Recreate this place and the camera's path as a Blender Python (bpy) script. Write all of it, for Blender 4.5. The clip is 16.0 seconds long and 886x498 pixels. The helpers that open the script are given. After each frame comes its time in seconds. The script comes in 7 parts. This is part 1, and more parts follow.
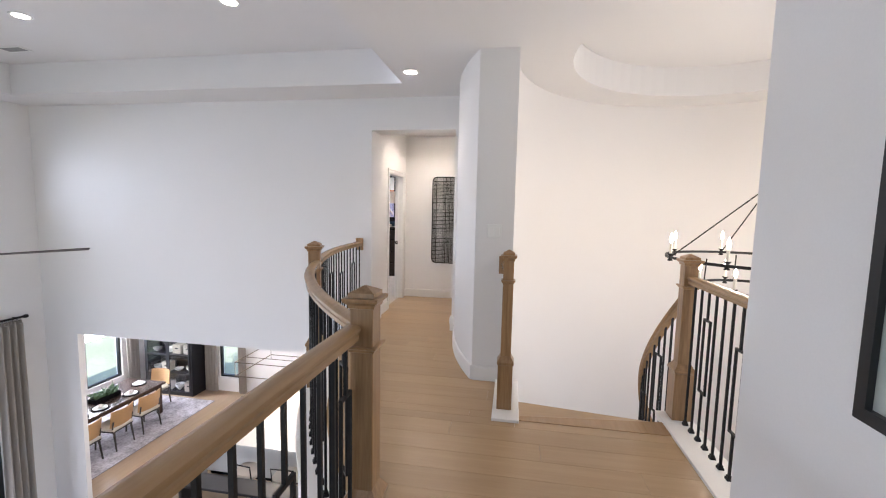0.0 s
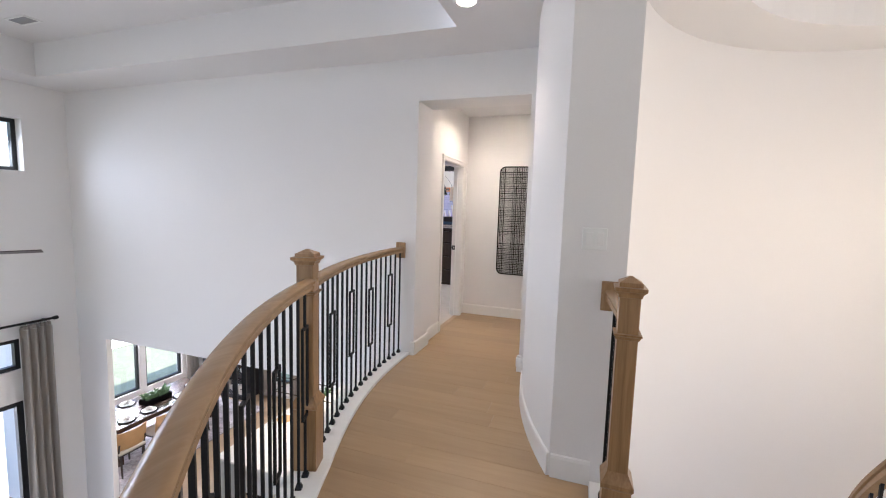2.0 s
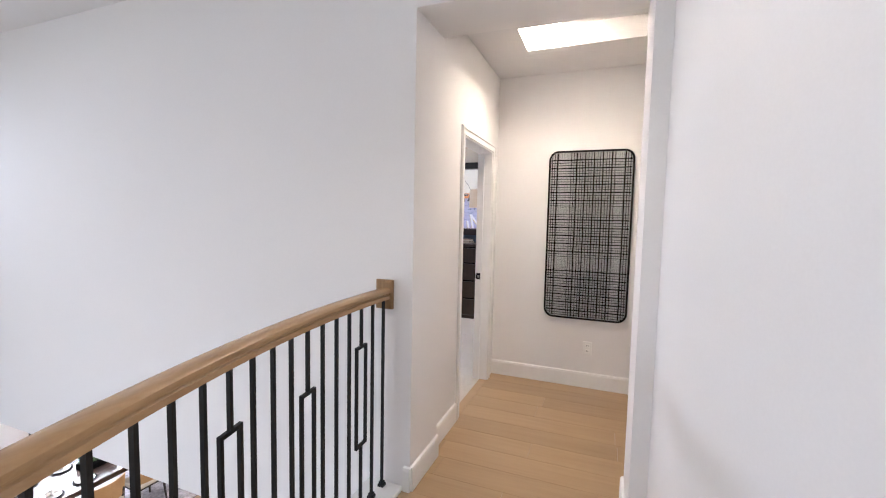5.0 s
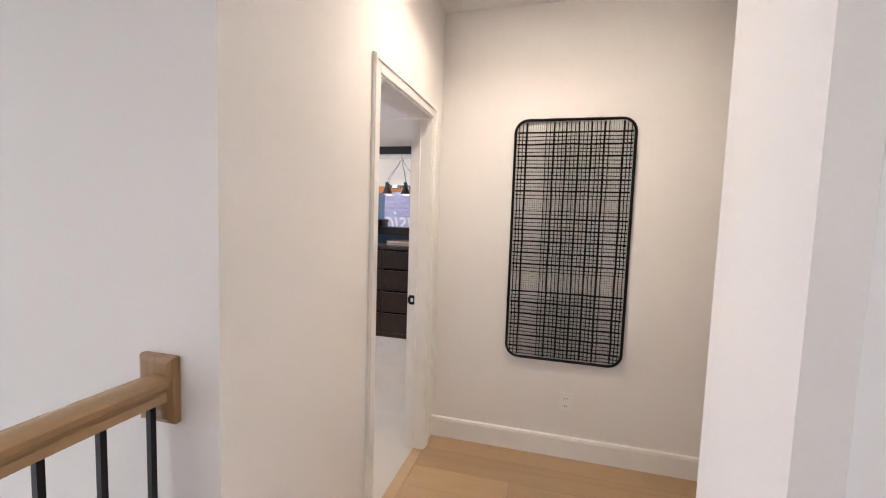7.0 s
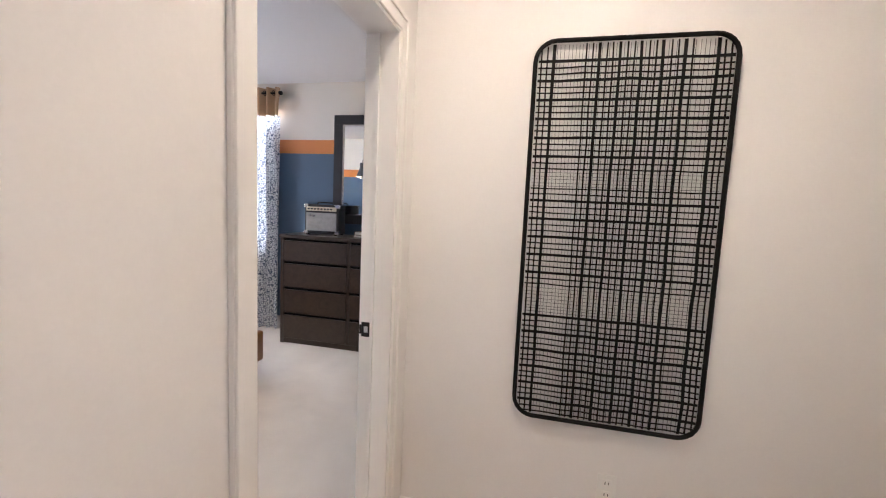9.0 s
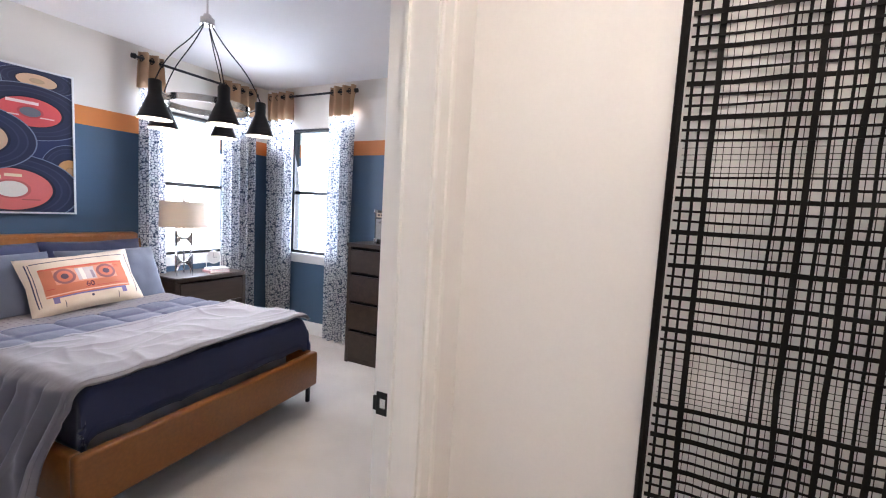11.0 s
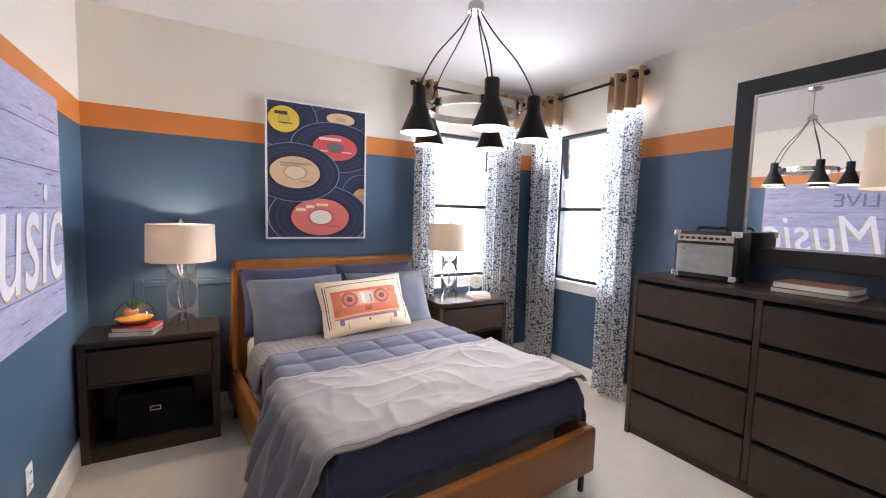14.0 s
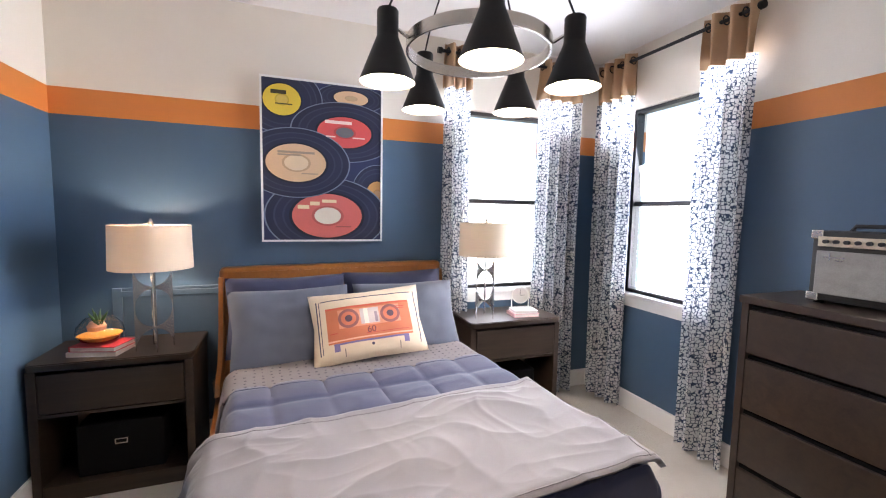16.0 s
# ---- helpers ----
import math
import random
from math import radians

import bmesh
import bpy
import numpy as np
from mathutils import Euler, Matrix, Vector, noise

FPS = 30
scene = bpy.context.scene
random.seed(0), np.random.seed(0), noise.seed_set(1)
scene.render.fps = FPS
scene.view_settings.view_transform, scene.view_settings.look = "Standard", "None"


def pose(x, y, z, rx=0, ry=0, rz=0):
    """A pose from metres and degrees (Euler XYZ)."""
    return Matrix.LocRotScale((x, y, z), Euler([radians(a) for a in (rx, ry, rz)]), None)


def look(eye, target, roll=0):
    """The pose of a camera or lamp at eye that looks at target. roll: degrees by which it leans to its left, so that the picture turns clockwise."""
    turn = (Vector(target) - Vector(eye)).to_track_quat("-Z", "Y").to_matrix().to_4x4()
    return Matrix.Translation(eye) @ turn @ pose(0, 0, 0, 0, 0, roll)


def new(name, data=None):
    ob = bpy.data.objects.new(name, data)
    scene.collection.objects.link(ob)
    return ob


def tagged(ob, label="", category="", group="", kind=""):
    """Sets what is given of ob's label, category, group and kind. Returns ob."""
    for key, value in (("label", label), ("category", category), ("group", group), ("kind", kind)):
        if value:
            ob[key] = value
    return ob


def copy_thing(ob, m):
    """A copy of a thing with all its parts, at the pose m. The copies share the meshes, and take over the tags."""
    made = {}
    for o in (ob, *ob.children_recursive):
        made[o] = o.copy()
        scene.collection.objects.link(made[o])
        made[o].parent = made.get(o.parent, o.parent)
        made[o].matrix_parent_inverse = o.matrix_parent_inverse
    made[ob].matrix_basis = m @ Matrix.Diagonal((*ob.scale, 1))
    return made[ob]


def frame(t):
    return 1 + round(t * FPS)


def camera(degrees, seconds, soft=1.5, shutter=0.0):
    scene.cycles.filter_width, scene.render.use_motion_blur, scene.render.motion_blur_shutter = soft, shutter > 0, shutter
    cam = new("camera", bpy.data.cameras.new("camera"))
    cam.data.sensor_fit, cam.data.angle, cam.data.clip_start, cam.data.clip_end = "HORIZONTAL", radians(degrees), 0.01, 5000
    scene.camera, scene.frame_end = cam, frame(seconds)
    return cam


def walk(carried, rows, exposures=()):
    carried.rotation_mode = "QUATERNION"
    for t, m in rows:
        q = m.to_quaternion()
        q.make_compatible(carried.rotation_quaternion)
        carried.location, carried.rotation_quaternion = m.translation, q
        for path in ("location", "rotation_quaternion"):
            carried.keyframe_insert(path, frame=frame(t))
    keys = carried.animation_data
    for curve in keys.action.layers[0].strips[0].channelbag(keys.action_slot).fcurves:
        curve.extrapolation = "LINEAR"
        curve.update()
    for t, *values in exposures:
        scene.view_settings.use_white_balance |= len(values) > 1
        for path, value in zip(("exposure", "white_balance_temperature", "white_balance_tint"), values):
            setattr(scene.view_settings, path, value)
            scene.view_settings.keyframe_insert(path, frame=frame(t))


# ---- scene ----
cam = camera(93.6, 16.0, soft=1.1)
PATH = [
    (0, (0.057, -0.277, 1.543), (-0.271, 1.686, 1.348), 1.2),
    (0.5, (0.061, 0.037, 1.535), (-0.349, 1.983, 1.328), 1.2),
    (1, (0.026, 0.347, 1.518), (-0.471, 2.272, 1.303), 1.3),
    (1.5, (-0.06, 0.691, 1.515), (-0.637, 2.595, 1.311), 1.6),
    (2, (-0.135, 1.066, 1.494), (-0.789, 2.946, 1.296), 1.7),
    (2.5, (-0.216, 1.431, 1.493), (-0.935, 3.288, 1.309), 1.6),
    (3, (-0.34, 1.745, 1.496), (-1.11, 3.583, 1.326), 1.6),
    (3.5, (-0.424, 2.045, 1.492), (-1.226, 3.869, 1.321), 1.6),
    (4, (-0.484, 2.338, 1.493), (-1.297, 4.157, 1.32), 1.7),
    (4.5, (-0.664, 2.623, 1.467), (-1.442, 4.458, 1.306), 1.4),
    (7, (-1.038, 4.108, 1.471), (-1.558, 6.033, 1.314), 1.9),
    (7.5, (-1.105, 4.396, 1.461), (-1.569, 6.333, 1.277), 2.0),
    (8, (-1.165, 4.645, 1.451), (-1.601, 6.587, 1.257), 2.0),
    (8.2, (-1.178, 4.732, 1.442), (-1.617, 6.673, 1.245), 2.2),
    (10.3, (-1.313, 5.492, 1.423), (-1.933, 7.384, 1.232), 3.0),
    (10.5, (-1.317, 5.553, 1.419), (-2.014, 7.419, 1.231), 3.0),
    (11, (-1.334, 5.694, 1.421), (-2.214, 7.481, 1.243), 3.2),
    (11.5, (-1.333, 5.784, 1.432), (-2.42, 7.453, 1.249), 3.3),
    (12, (-1.353, 5.829, 1.438), (-2.645, 7.344, 1.249), 3.5),
    (12.5, (-1.424, 5.879, 1.432), (-2.895, 7.22, 1.245), 3.3),
    (13, (-1.589, 5.932, 1.445), (-3.187, 7.119, 1.26), 2.8),
    (13.5, (-1.783, 6.016, 1.441), (-3.468, 7.078, 1.265), 2.2),
    (14, (-1.985, 6.159, 1.459), (-3.712, 7.153, 1.294), 1.6),
    (14.5, (-2.167, 6.295, 1.458), (-3.915, 7.253, 1.299), 1.4),
    (15, (-2.346, 6.445, 1.439), (-4.124, 7.35, 1.29), 1.3),
    (15.5, (-2.445, 6.575, 1.442), (-4.267, 7.385, 1.287), 1.2),
    (16, (-2.455, 6.714, 1.448), (-4.324, 7.404, 1.274), 1.1),
]
walk(cam, [(t, look(eye, target, roll)) for t, eye, target, roll in PATH], [(0, 1.65, 5980, 15), (2.5, 1.63, 5980, 15), (4.2, 1.75, 5980, 15), (5.5, 1.78, 6100, 16), (7.5, 1.66, 6400, 16), (10.3, 1.7, 6000, 16), (11.5, 1.64, 5950, 16), (12.5, 1.42, 6000, 16), (13.5, 1.62, 6500, 16), (14.5, 1.76, 6550, 16), (16, 1.76, 6550, 16)])

# ---- world, sun, large lights ----
world = bpy.data.worlds.new("sky")
scene.world = world
world.use_nodes = True
wn = world.node_tree.nodes
sky = wn.new("ShaderNodeTexSky")
sky.sky_type = 'NISHITA'
sky.sun_disc = False
sky.sun_elevation = radians(52)
sky.sun_rotation = radians(120)
world.node_tree.links.new(sky.outputs[0], wn["Background"].inputs[0])
wn["Background"].inputs[1].default_value = 0.15

sun = new("sun", bpy.data.lights.new("sun", 'SUN'))
sun.data.energy, sun.data.angle, sun.data.color = 2.4, radians(0.53), (1.0, 0.95, 0.88)
sun.matrix_world = look((20, -12, 30), (0, 0, 0))


def area(name, at, to, w, h, watts, color=(1, 1, 1)):
    lamp = new(name, bpy.data.lights.new(name, 'AREA'))
    lamp.data.shape, lamp.data.size, lamp.data.size_y = 'RECTANGLE', w, h
    lamp.data.energy, lamp.data.color = watts, color
    lamp.matrix_world = look(at, to)
    return lamp


def bulb(name, at, watts, color, radius=0.03):
    lamp = new(name, bpy.data.lights.new(name, 'POINT'))
    lamp.data.energy, lamp.data.color, lamp.data.shadow_soft_size = watts, color, radius
    lamp.matrix_world = Matrix.Translation(at)
    return lamp


DAY = (0.86, 0.92, 1.0)
WARM = (1.0, 0.83, 0.63)
SOFTWARM = (1.0, 0.90, 0.79)
# daylight in the windows of the bedroom, living room and dining room
area("window_light_bed_west", (-5.49, 8.235, 1.54), (-3.0, 8.235, 0.7), 1.15, 1.75, 20, DAY).data.spread = radians(135)
area("window_light_bed_north", (-4.565, 9.285, 1.54), (-4.3, 6.0, 0.5), 1.15, 1.75, 34, DAY).data.spread = radians(130)
area("window_light_living_high", (-7.22, 2.6, 2.13), (-3.0, 2.4, -0.9), 3.4, 0.62, 16, DAY).data.spread = radians(135)
area("window_light_living_low", (-7.24, 2.4, -2.2), (-3.0, 2.4, -2.2), 3.4, 2.2, 20, (0.95, 0.96, 1.0))
area("window_light_dining_west", (-10.2, 7.75, -1.4), (-7.0, 7.75, -1.8), 1.9, 1.1, 60, (0.96, 0.96, 0.98))
# added lamp: daylight assumed from a made-up opening out of view
area("added_light_stairs", (5.5, 2.4, 0.4), (0.0, 4.0, 0.4), 1.9, 2.6, 21, (0.98, 0.97, 0.97))
# added fill for the hall, through a made-up opening in the unseen south wall
area("added_light_hall", (-3.2, -3.45, 1.2), (-3.2, 4.0, 1.2), 4.0, 1.8, 9, DAY)

# ---- materials ----
def mat(name, color, rough=0.6, var=0.06, scale=3.0, fine=60.0, bump=0.05, metal=0.0, dist=0.002, coords='Object', sheen=0.0, aniso=None):
    """A surface with variation at two scales and a fine relief."""
    m = bpy.data.materials.new(name)
    m.use_nodes = True
    nt = m.node_tree
    n, l = nt.nodes, nt.links
    b = n["Principled BSDF"]
    tc = n.new("ShaderNodeTexCoord")
    mp = n.new("ShaderNodeMapping")
    l.new(tc.outputs[coords], mp.inputs[0])
    if aniso:
        mp.inputs[3].default_value = aniso
    big, small = n.new("ShaderNodeTexNoise"), n.new("ShaderNodeTexNoise")
    for t, s, d in ((big, scale, 3), (small, fine, 4)):
        t.inputs["Scale"].default_value, t.inputs["Detail"].default_value = s, d
        l.new(mp.outputs[0], t.inputs[0])
    add = n.new("ShaderNodeMath")
    add.operation = 'ADD'
    l.new(big.outputs[0], add.inputs[0])
    l.new(small.outputs[0], add.inputs[1])
    ramp = n.new("ShaderNodeMapRange")
    ramp.inputs[1].default_value, ramp.inputs[2].default_value = 0.6, 1.4
    l.new(add.outputs[0], ramp.inputs[0])
    mix = n.new("ShaderNodeMix")
    mix.data_type = 'RGBA'
    mix.inputs[6].default_value = (*[max(0, c * (1 - var)) for c in color], 1)
    mix.inputs[7].default_value = (*[min(1, c * (1 + var)) for c in color], 1)
    l.new(ramp.outputs[0], mix.inputs[0])
    l.new(mix.outputs[2], b.inputs["Base Color"])
    b.inputs["Roughness"].default_value, b.inputs["Metallic"].default_value = rough, metal
    if sheen:
        b.inputs["Sheen Weight"].default_value = sheen
    if bump:
        bp = n.new("ShaderNodeBump")
        bp.inputs["Strength"].default_value, bp.inputs["Distance"].default_value = bump, dist
        l.new(small.outputs[0], bp.inputs["Height"])
        l.new(bp.outputs[0], b.inputs["Normal"])
    return m


def nodes_of(m):
    nt = m.node_tree
    return nt.nodes, nt.links, nt.nodes["Principled BSDF"]


def wood(name, light, dark, rough=0.4, along='Y', scale=1.0, vary=0.0):
    """Wood with long grain along one axis of the object, and one tone a piece."""
    m = bpy.data.materials.new(name)
    m.use_nodes = True
    n, l, b = nodes_of(m)
    tc, mp = n.new("ShaderNodeTexCoord"), n.new("ShaderNodeMapping")
    l.new(tc.outputs["Object"], mp.inputs[0])
    k = [14.0 * scale] * 3
    k['XYZ'.index(along)] = 0.9 * scale
    mp.inputs[3].default_value = k
    info = n.new("ShaderNodeObjectInfo")
    off = n.new("ShaderNodeVectorMath")
    off.operation = 'MULTIPLY_ADD'
    l.new(info.outputs["Random"], off.inputs[0])
    off.inputs[1].default_value = (31, 17, 23)
    l.new(mp.outputs[0], off.inputs[2])
    g, f = n.new("ShaderNodeTexNoise"), n.new("ShaderNodeTexNoise")
    g.inputs["Scale"].default_value, g.inputs["Detail"].default_value, g.inputs["Distortion"].default_value = 1.0, 5, 1.2
    f.inputs["Scale"].default_value, f.inputs["Detail"].default_value = 6.0, 3
    l.new(off.outputs[0], g.inputs[0])
    l.new(off.outputs[0], f.inputs[0])
    add = n.new("ShaderNodeMath")
    add.operation = 'MULTIPLY_ADD'
    l.new(f.outputs[0], add.inputs[0])
    add.inputs[1].default_value = 0.45
    l.new(g.outputs[0], add.inputs[2])
    ramp = n.new("ShaderNodeMapRange")
    ramp.inputs[1].default_value, ramp.inputs[2].default_value = 0.45, 1.0
    l.new(add.outputs[0], ramp.inputs[0])
    mix = n.new("ShaderNodeMix")
    mix.data_type = 'RGBA'
    mix.inputs[6].default_value, mix.inputs[7].default_value = (*light, 1), (*dark, 1)
    l.new(ramp.outputs[0], mix.inputs[0])
    out = mix.outputs[2]
    if vary:
        hsv = n.new("ShaderNodeHueSaturation")
        vr = n.new("ShaderNodeMapRange")
        vr.inputs[3].default_value, vr.inputs[4].default_value = 1 - vary, 1 + vary
        l.new(info.outputs["Random"], vr.inputs[0])
        l.new(vr.outputs[0], hsv.inputs["Value"])
        l.new(out, hsv.inputs["Color"])
        out = hsv.outputs[0]
    l.new(out, b.inputs["Base Color"])
    b.inputs["Roughness"].default_value = rough
    bp = n.new("ShaderNodeBump")
    bp.inputs["Strength"].default_value, bp.inputs["Distance"].default_value = 0.12, 0.001
    l.new(add.outputs[0], bp.inputs["Height"])
    l.new(bp.outputs[0], b.inputs["Normal"])
    return m


def glow(name, color, strength):
    m = bpy.data.materials.new(name)
    m.use_nodes = True
    n, l, b = nodes_of(m)
    b.inputs["Base Color"].default_value = (0.9, 0.9, 0.88, 1)
    b.inputs["Emission Color"].default_value = (*color, 1)
    b.inputs["Emission Strength"].default_value = strength
    return m


def glass(name, tint=(1, 1, 1), rough=0.0):
    m = bpy.data.materials.new(name)
    m.use_nodes = True
    n, l, b = nodes_of(m)
    b.inputs["Base Color"].default_value = (*tint, 1)
    b.inputs["Roughness"].default_value = rough
    b.inputs["Transmission Weight"].default_value = 1.0
    b.inputs["IOR"].default_value = 1.45
    return m


def banded(name, bands, rough=0.55):
    """Wall paint in level bands: (upper height, colour) from the floor up."""
    m = mat(name, (0.8, 0.8, 0.8), rough, 0.03, 2.0, 160.0, 0.06)
    n, l, b = nodes_of(m)
    geo, sep = n.new("ShaderNodeNewGeometry"), n.new("ShaderNodeSeparateXYZ")
    l.new(geo.outputs["Position"], sep.inputs[0])
    col = None
    for top, c in bands:
        if col is None:
            rgb = n.new("ShaderNodeRGB")
            rgb.outputs[0].default_value = (*c, 1)
            col = rgb.outputs[0]
        else:
            gt, mx = n.new("ShaderNodeMath"), n.new("ShaderNodeMix")
            gt.operation, mx.data_type = 'GREATER_THAN', 'RGBA'
            l.new(sep.outputs[2], gt.inputs[0])
            gt.inputs[1].default_value = last
            l.new(gt.outputs[0], mx.inputs[0])
            l.new(col, mx.inputs[6])
            mx.inputs[7].default_value = (*c, 1)
            col = mx.outputs[2]
        last = top
    mul = n.new("ShaderNodeMix")
    mul.data_type, mul.blend_type = 'RGBA', 'MULTIPLY'
    mul.inputs[0].default_value = 1.0
    old = b.inputs["Base Color"].links[0].from_socket
    sc = n.new("ShaderNodeVectorMath")
    sc.operation = 'SCALE'
    sc.inputs[3].default_value = 1.25
    l.new(old, sc.inputs[0])
    l.new(col, mul.inputs[6])
    l.new(sc.outputs[0], mul.inputs[7])
    l.new(mul.outputs[2], b.inputs["Base Color"])
    return m


M = {}
M["wall"] = mat("white wall paint", (0.80, 0.785, 0.775), 0.7, 0.02, 0.7, 130, 0.10, dist=0.0012)
M["ceil"] = mat("white ceiling paint", (0.76, 0.75, 0.745), 0.85, 0.02, 0.6, 110, 0.12, dist=0.0015)
M["trim"] = mat("white semigloss trim", (0.82, 0.81, 0.79), 0.35, 0.015, 2.0, 40, 0.02)
M["bedwall"] = banded("blue orange and white wall paint", [(1.935, (0.062, 0.112, 0.180)), (2.078, (0.60, 0.20, 0.045)), (3.0, (0.74, 0.69, 0.615))], 0.42)
M["bedtrim_blue"] = mat("blue painted moulding", (0.050, 0.088, 0.140), 0.5, 0.04, 3, 90, 0.03)
M["oak_floor"] = wood("pale oak floor", (0.43, 0.295, 0.165), (0.37, 0.245, 0.13), 0.30, 'X', 1.0, 0.07)
M["oak_low"] = wood("pale oak ground floor", (0.42, 0.30, 0.19), (0.34, 0.24, 0.15), 0.4, 'Y', 1.0, 0.05)
M["oak"] = wood("stained oak rail", (0.39, 0.235, 0.115), (0.22, 0.125, 0.056), 0.32, 'Z', 1.6, 0.03)
M["oak_y"] = wood("stained oak handrail", (0.41, 0.262, 0.138), (0.33, 0.202, 0.10), 0.26, 'Y', 1.6, 0.03)
M["iron"] = mat("black iron", (0.007, 0.007, 0.008), 0.5, 0.2, 6, 150, 0.1, 0.0)
M["iron"].node_tree.nodes["Principled BSDF"].inputs["Specular IOR Level"].default_value = 0.3
M["black_frame"] = mat("black window frame", (0.015, 0.016, 0.018), 0.4, 0.1, 4, 80, 0.03)
M["carpet"] = mat("pale beige carpet", (0.60, 0.55, 0.49), 0.95, 0.10, 5.0, 420, 0.9, dist=0.006, sheen=0.3)
M["pane"] = glass("window glass")
M["grass"] = mat("mown lawn", (0.33, 0.36, 0.24), 0.9, 0.25, 0.6, 14, 0.5, dist=0.03)
M["chrome"] = mat("brushed nickel", (0.62, 0.60, 0.57), 0.25, 0.04, 5, 120, 0.02, 1.0)
M["plate"] = mat("white plastic plate", (0.82, 0.82, 0.80), 0.3, 0.01, 3, 40, 0.0)
M["spot"] = glow("downlight lens", (1.0, 0.86, 0.68), 14)

# ---- mesh helpers ----
def box(bm, x0, x1, y0, y1, z0, z1, bevel=0.0, segments=2):
    """A box, with its edges rounded by bevel."""
    v = [bm.verts.new((x, y, z)) for x in (x0, x1) for y in (y0, y1) for z in (z0, z1)]
    f = [bm.faces.new([v[i] for i in q]) for q in ((0, 1, 3, 2), (4, 6, 7, 5), (0, 4, 5, 1), (2, 3, 7, 6), (0, 2, 6, 4), (1, 5, 7, 3))]
    if bevel:
        e = list({e for q in f for e in q.edges})
        bmesh.ops.bevel(bm, geom=e, offset=bevel, segments=segments, profile=0.5, affect='EDGES')
    return bm


def rings(bm, loops, close=True, cap=True):
    """Skin over loops of points with equal counts."""
    vs = [[bm.verts.new(p) for p in loop] for loop in loops]
    k = len(vs[0])
    for a, b in zip(vs, vs[1:]):
        for i in range(k if close else k - 1):
            j = (i + 1) % k
            bm.faces.new((a[i], a[j], b[j], b[i]))
    if cap and close:
        bm.faces.new(list(reversed(vs[0])))
        bm.faces.new(vs[-1])
    return vs


def lathe(bm, profile, at=(0, 0, 0), n=24, cap=True):
    """A turned shape: profile of (radius, z)."""
    return rings(bm, [[(at[0] + r * math.cos(2 * math.pi * i / n), at[1] + r * math.sin(2 * math.pi * i / n), at[2] + z)
                       for i in range(n)] for r, z in profile], True, cap)


def tube(bm, path, r, n=8, cap=True):
    """A round bar along points."""
    pts = [Vector(p) for p in path]
    loops, side = [], None
    for i, p in enumerate(pts):
        d = (pts[min(i + 1, len(pts) - 1)] - pts[max(i - 1, 0)]).normalized()
        if side is None:
            side = d.orthogonal().normalized()
        side = (side - d * side.dot(d)).normalized()
        up = d.cross(side)
        rr = r[i] if isinstance(r, (list, tuple)) else r
        loops.append([p + side * rr * math.cos(2 * math.pi * k / n) + up * rr * math.sin(2 * math.pi * k / n) for k in range(n)])
    return rings(bm, loops, True, cap)


def sweep(bm, path, section, up=(0, 0, 1)):
    """A bar of constant section (side, up) along points, kept upright."""
    pts, u = [Vector(p) for p in path], Vector(up)
    loops = []
    for i, p in enumerate(pts):
        d = (pts[min(i + 1, len(pts) - 1)] - pts[max(i - 1, 0)]).normalized()
        s = d.cross(u).normalized()
        w = s.cross(d)
        loops.append([p + s * a + w * b for a, b in section])
    return rings(bm, loops)


def prism(bm, outline, z0, z1):
    """A flat polygon pulled up from z0 to z1."""
    return rings(bm, [[(x, y, z0) for x, y in outline], [(x, y, z1) for x, y in outline]])


def part(name, bm, material, parent=None, label="", smooth=False):
    """Links a bmesh as one mesh object, under a thing or part."""
    bmesh.ops.recalc_face_normals(bm, faces=bm.faces)
    me = bpy.data.meshes.new(name)
    bm.to_mesh(me)
    bm.free()
    me.materials.append(material)
    if smooth:
        me.polygons.foreach_set("use_smooth", [True] * len(me.polygons))
        me.set_sharp_from_angle(angle=radians(40))
    ob = new(name, me)
    if parent:
        ob.parent = parent
    if label:
        ob["label"] = label
    return ob


def B():
    return bmesh.new()


def thing(name, label, category, group="", at=None):
    ob = new(name)
    ob.empty_display_size = 0.1
    if at:
        ob.matrix_basis = at
    return tagged(ob, label, category, group)


def setting(name, bm, material, label, category):
    return tagged(part(name, bm, material), label, category, "", "structure")


def boxes(*rows):
    bm = B()
    for r in rows:
        box(bm, *r)
    return bm


# ---- the plan ----
UP, LOW = 2.89, -3.5            # hall ceiling, ground floor
WX, WY = -6.95, 4.842           # living room's west wall, wall above the dining room
BX0, BX1, BY0, BY1, BZ = -5.30, -1.897, 5.52, 9.095, 2.665   # bedroom
CX, CY, RI, RO = 2.60, 4.80, 3.05, 3.20                    # round gallery wall
SX, SY, SR = 2.005, 3.62, 1.955                              # round stairwell inside it
AX, AY, AR = 3.47, 4.82, 5.35                             # arc of the gallery's rail


def bulge(y):
    """How far the two bays of the gallery bow out past the arc."""
    if 1.24 < y < 2.935:
        return 0.032 * math.sin(math.pi * (y - 1.24) / 1.695)
    return 0.018 * math.sin(math.pi * (y - 2.935) / 1.935) if 2.935 < y < 4.87 else 0.0


def rail_x(y):
    return AX - math.sqrt(AR * AR - (y - AY) ** 2) - bulge(y) if y > 1.24 else -0.53


def wall_x(y, r):
    return CX - math.sqrt(max(0.0, r * r - (y - CY) ** 2))


# ground
setting("ground", boxes((-150, 150, -150, 150, -3.9, -3.75)), M["grass"], "mown green lawn around the house", "ground")

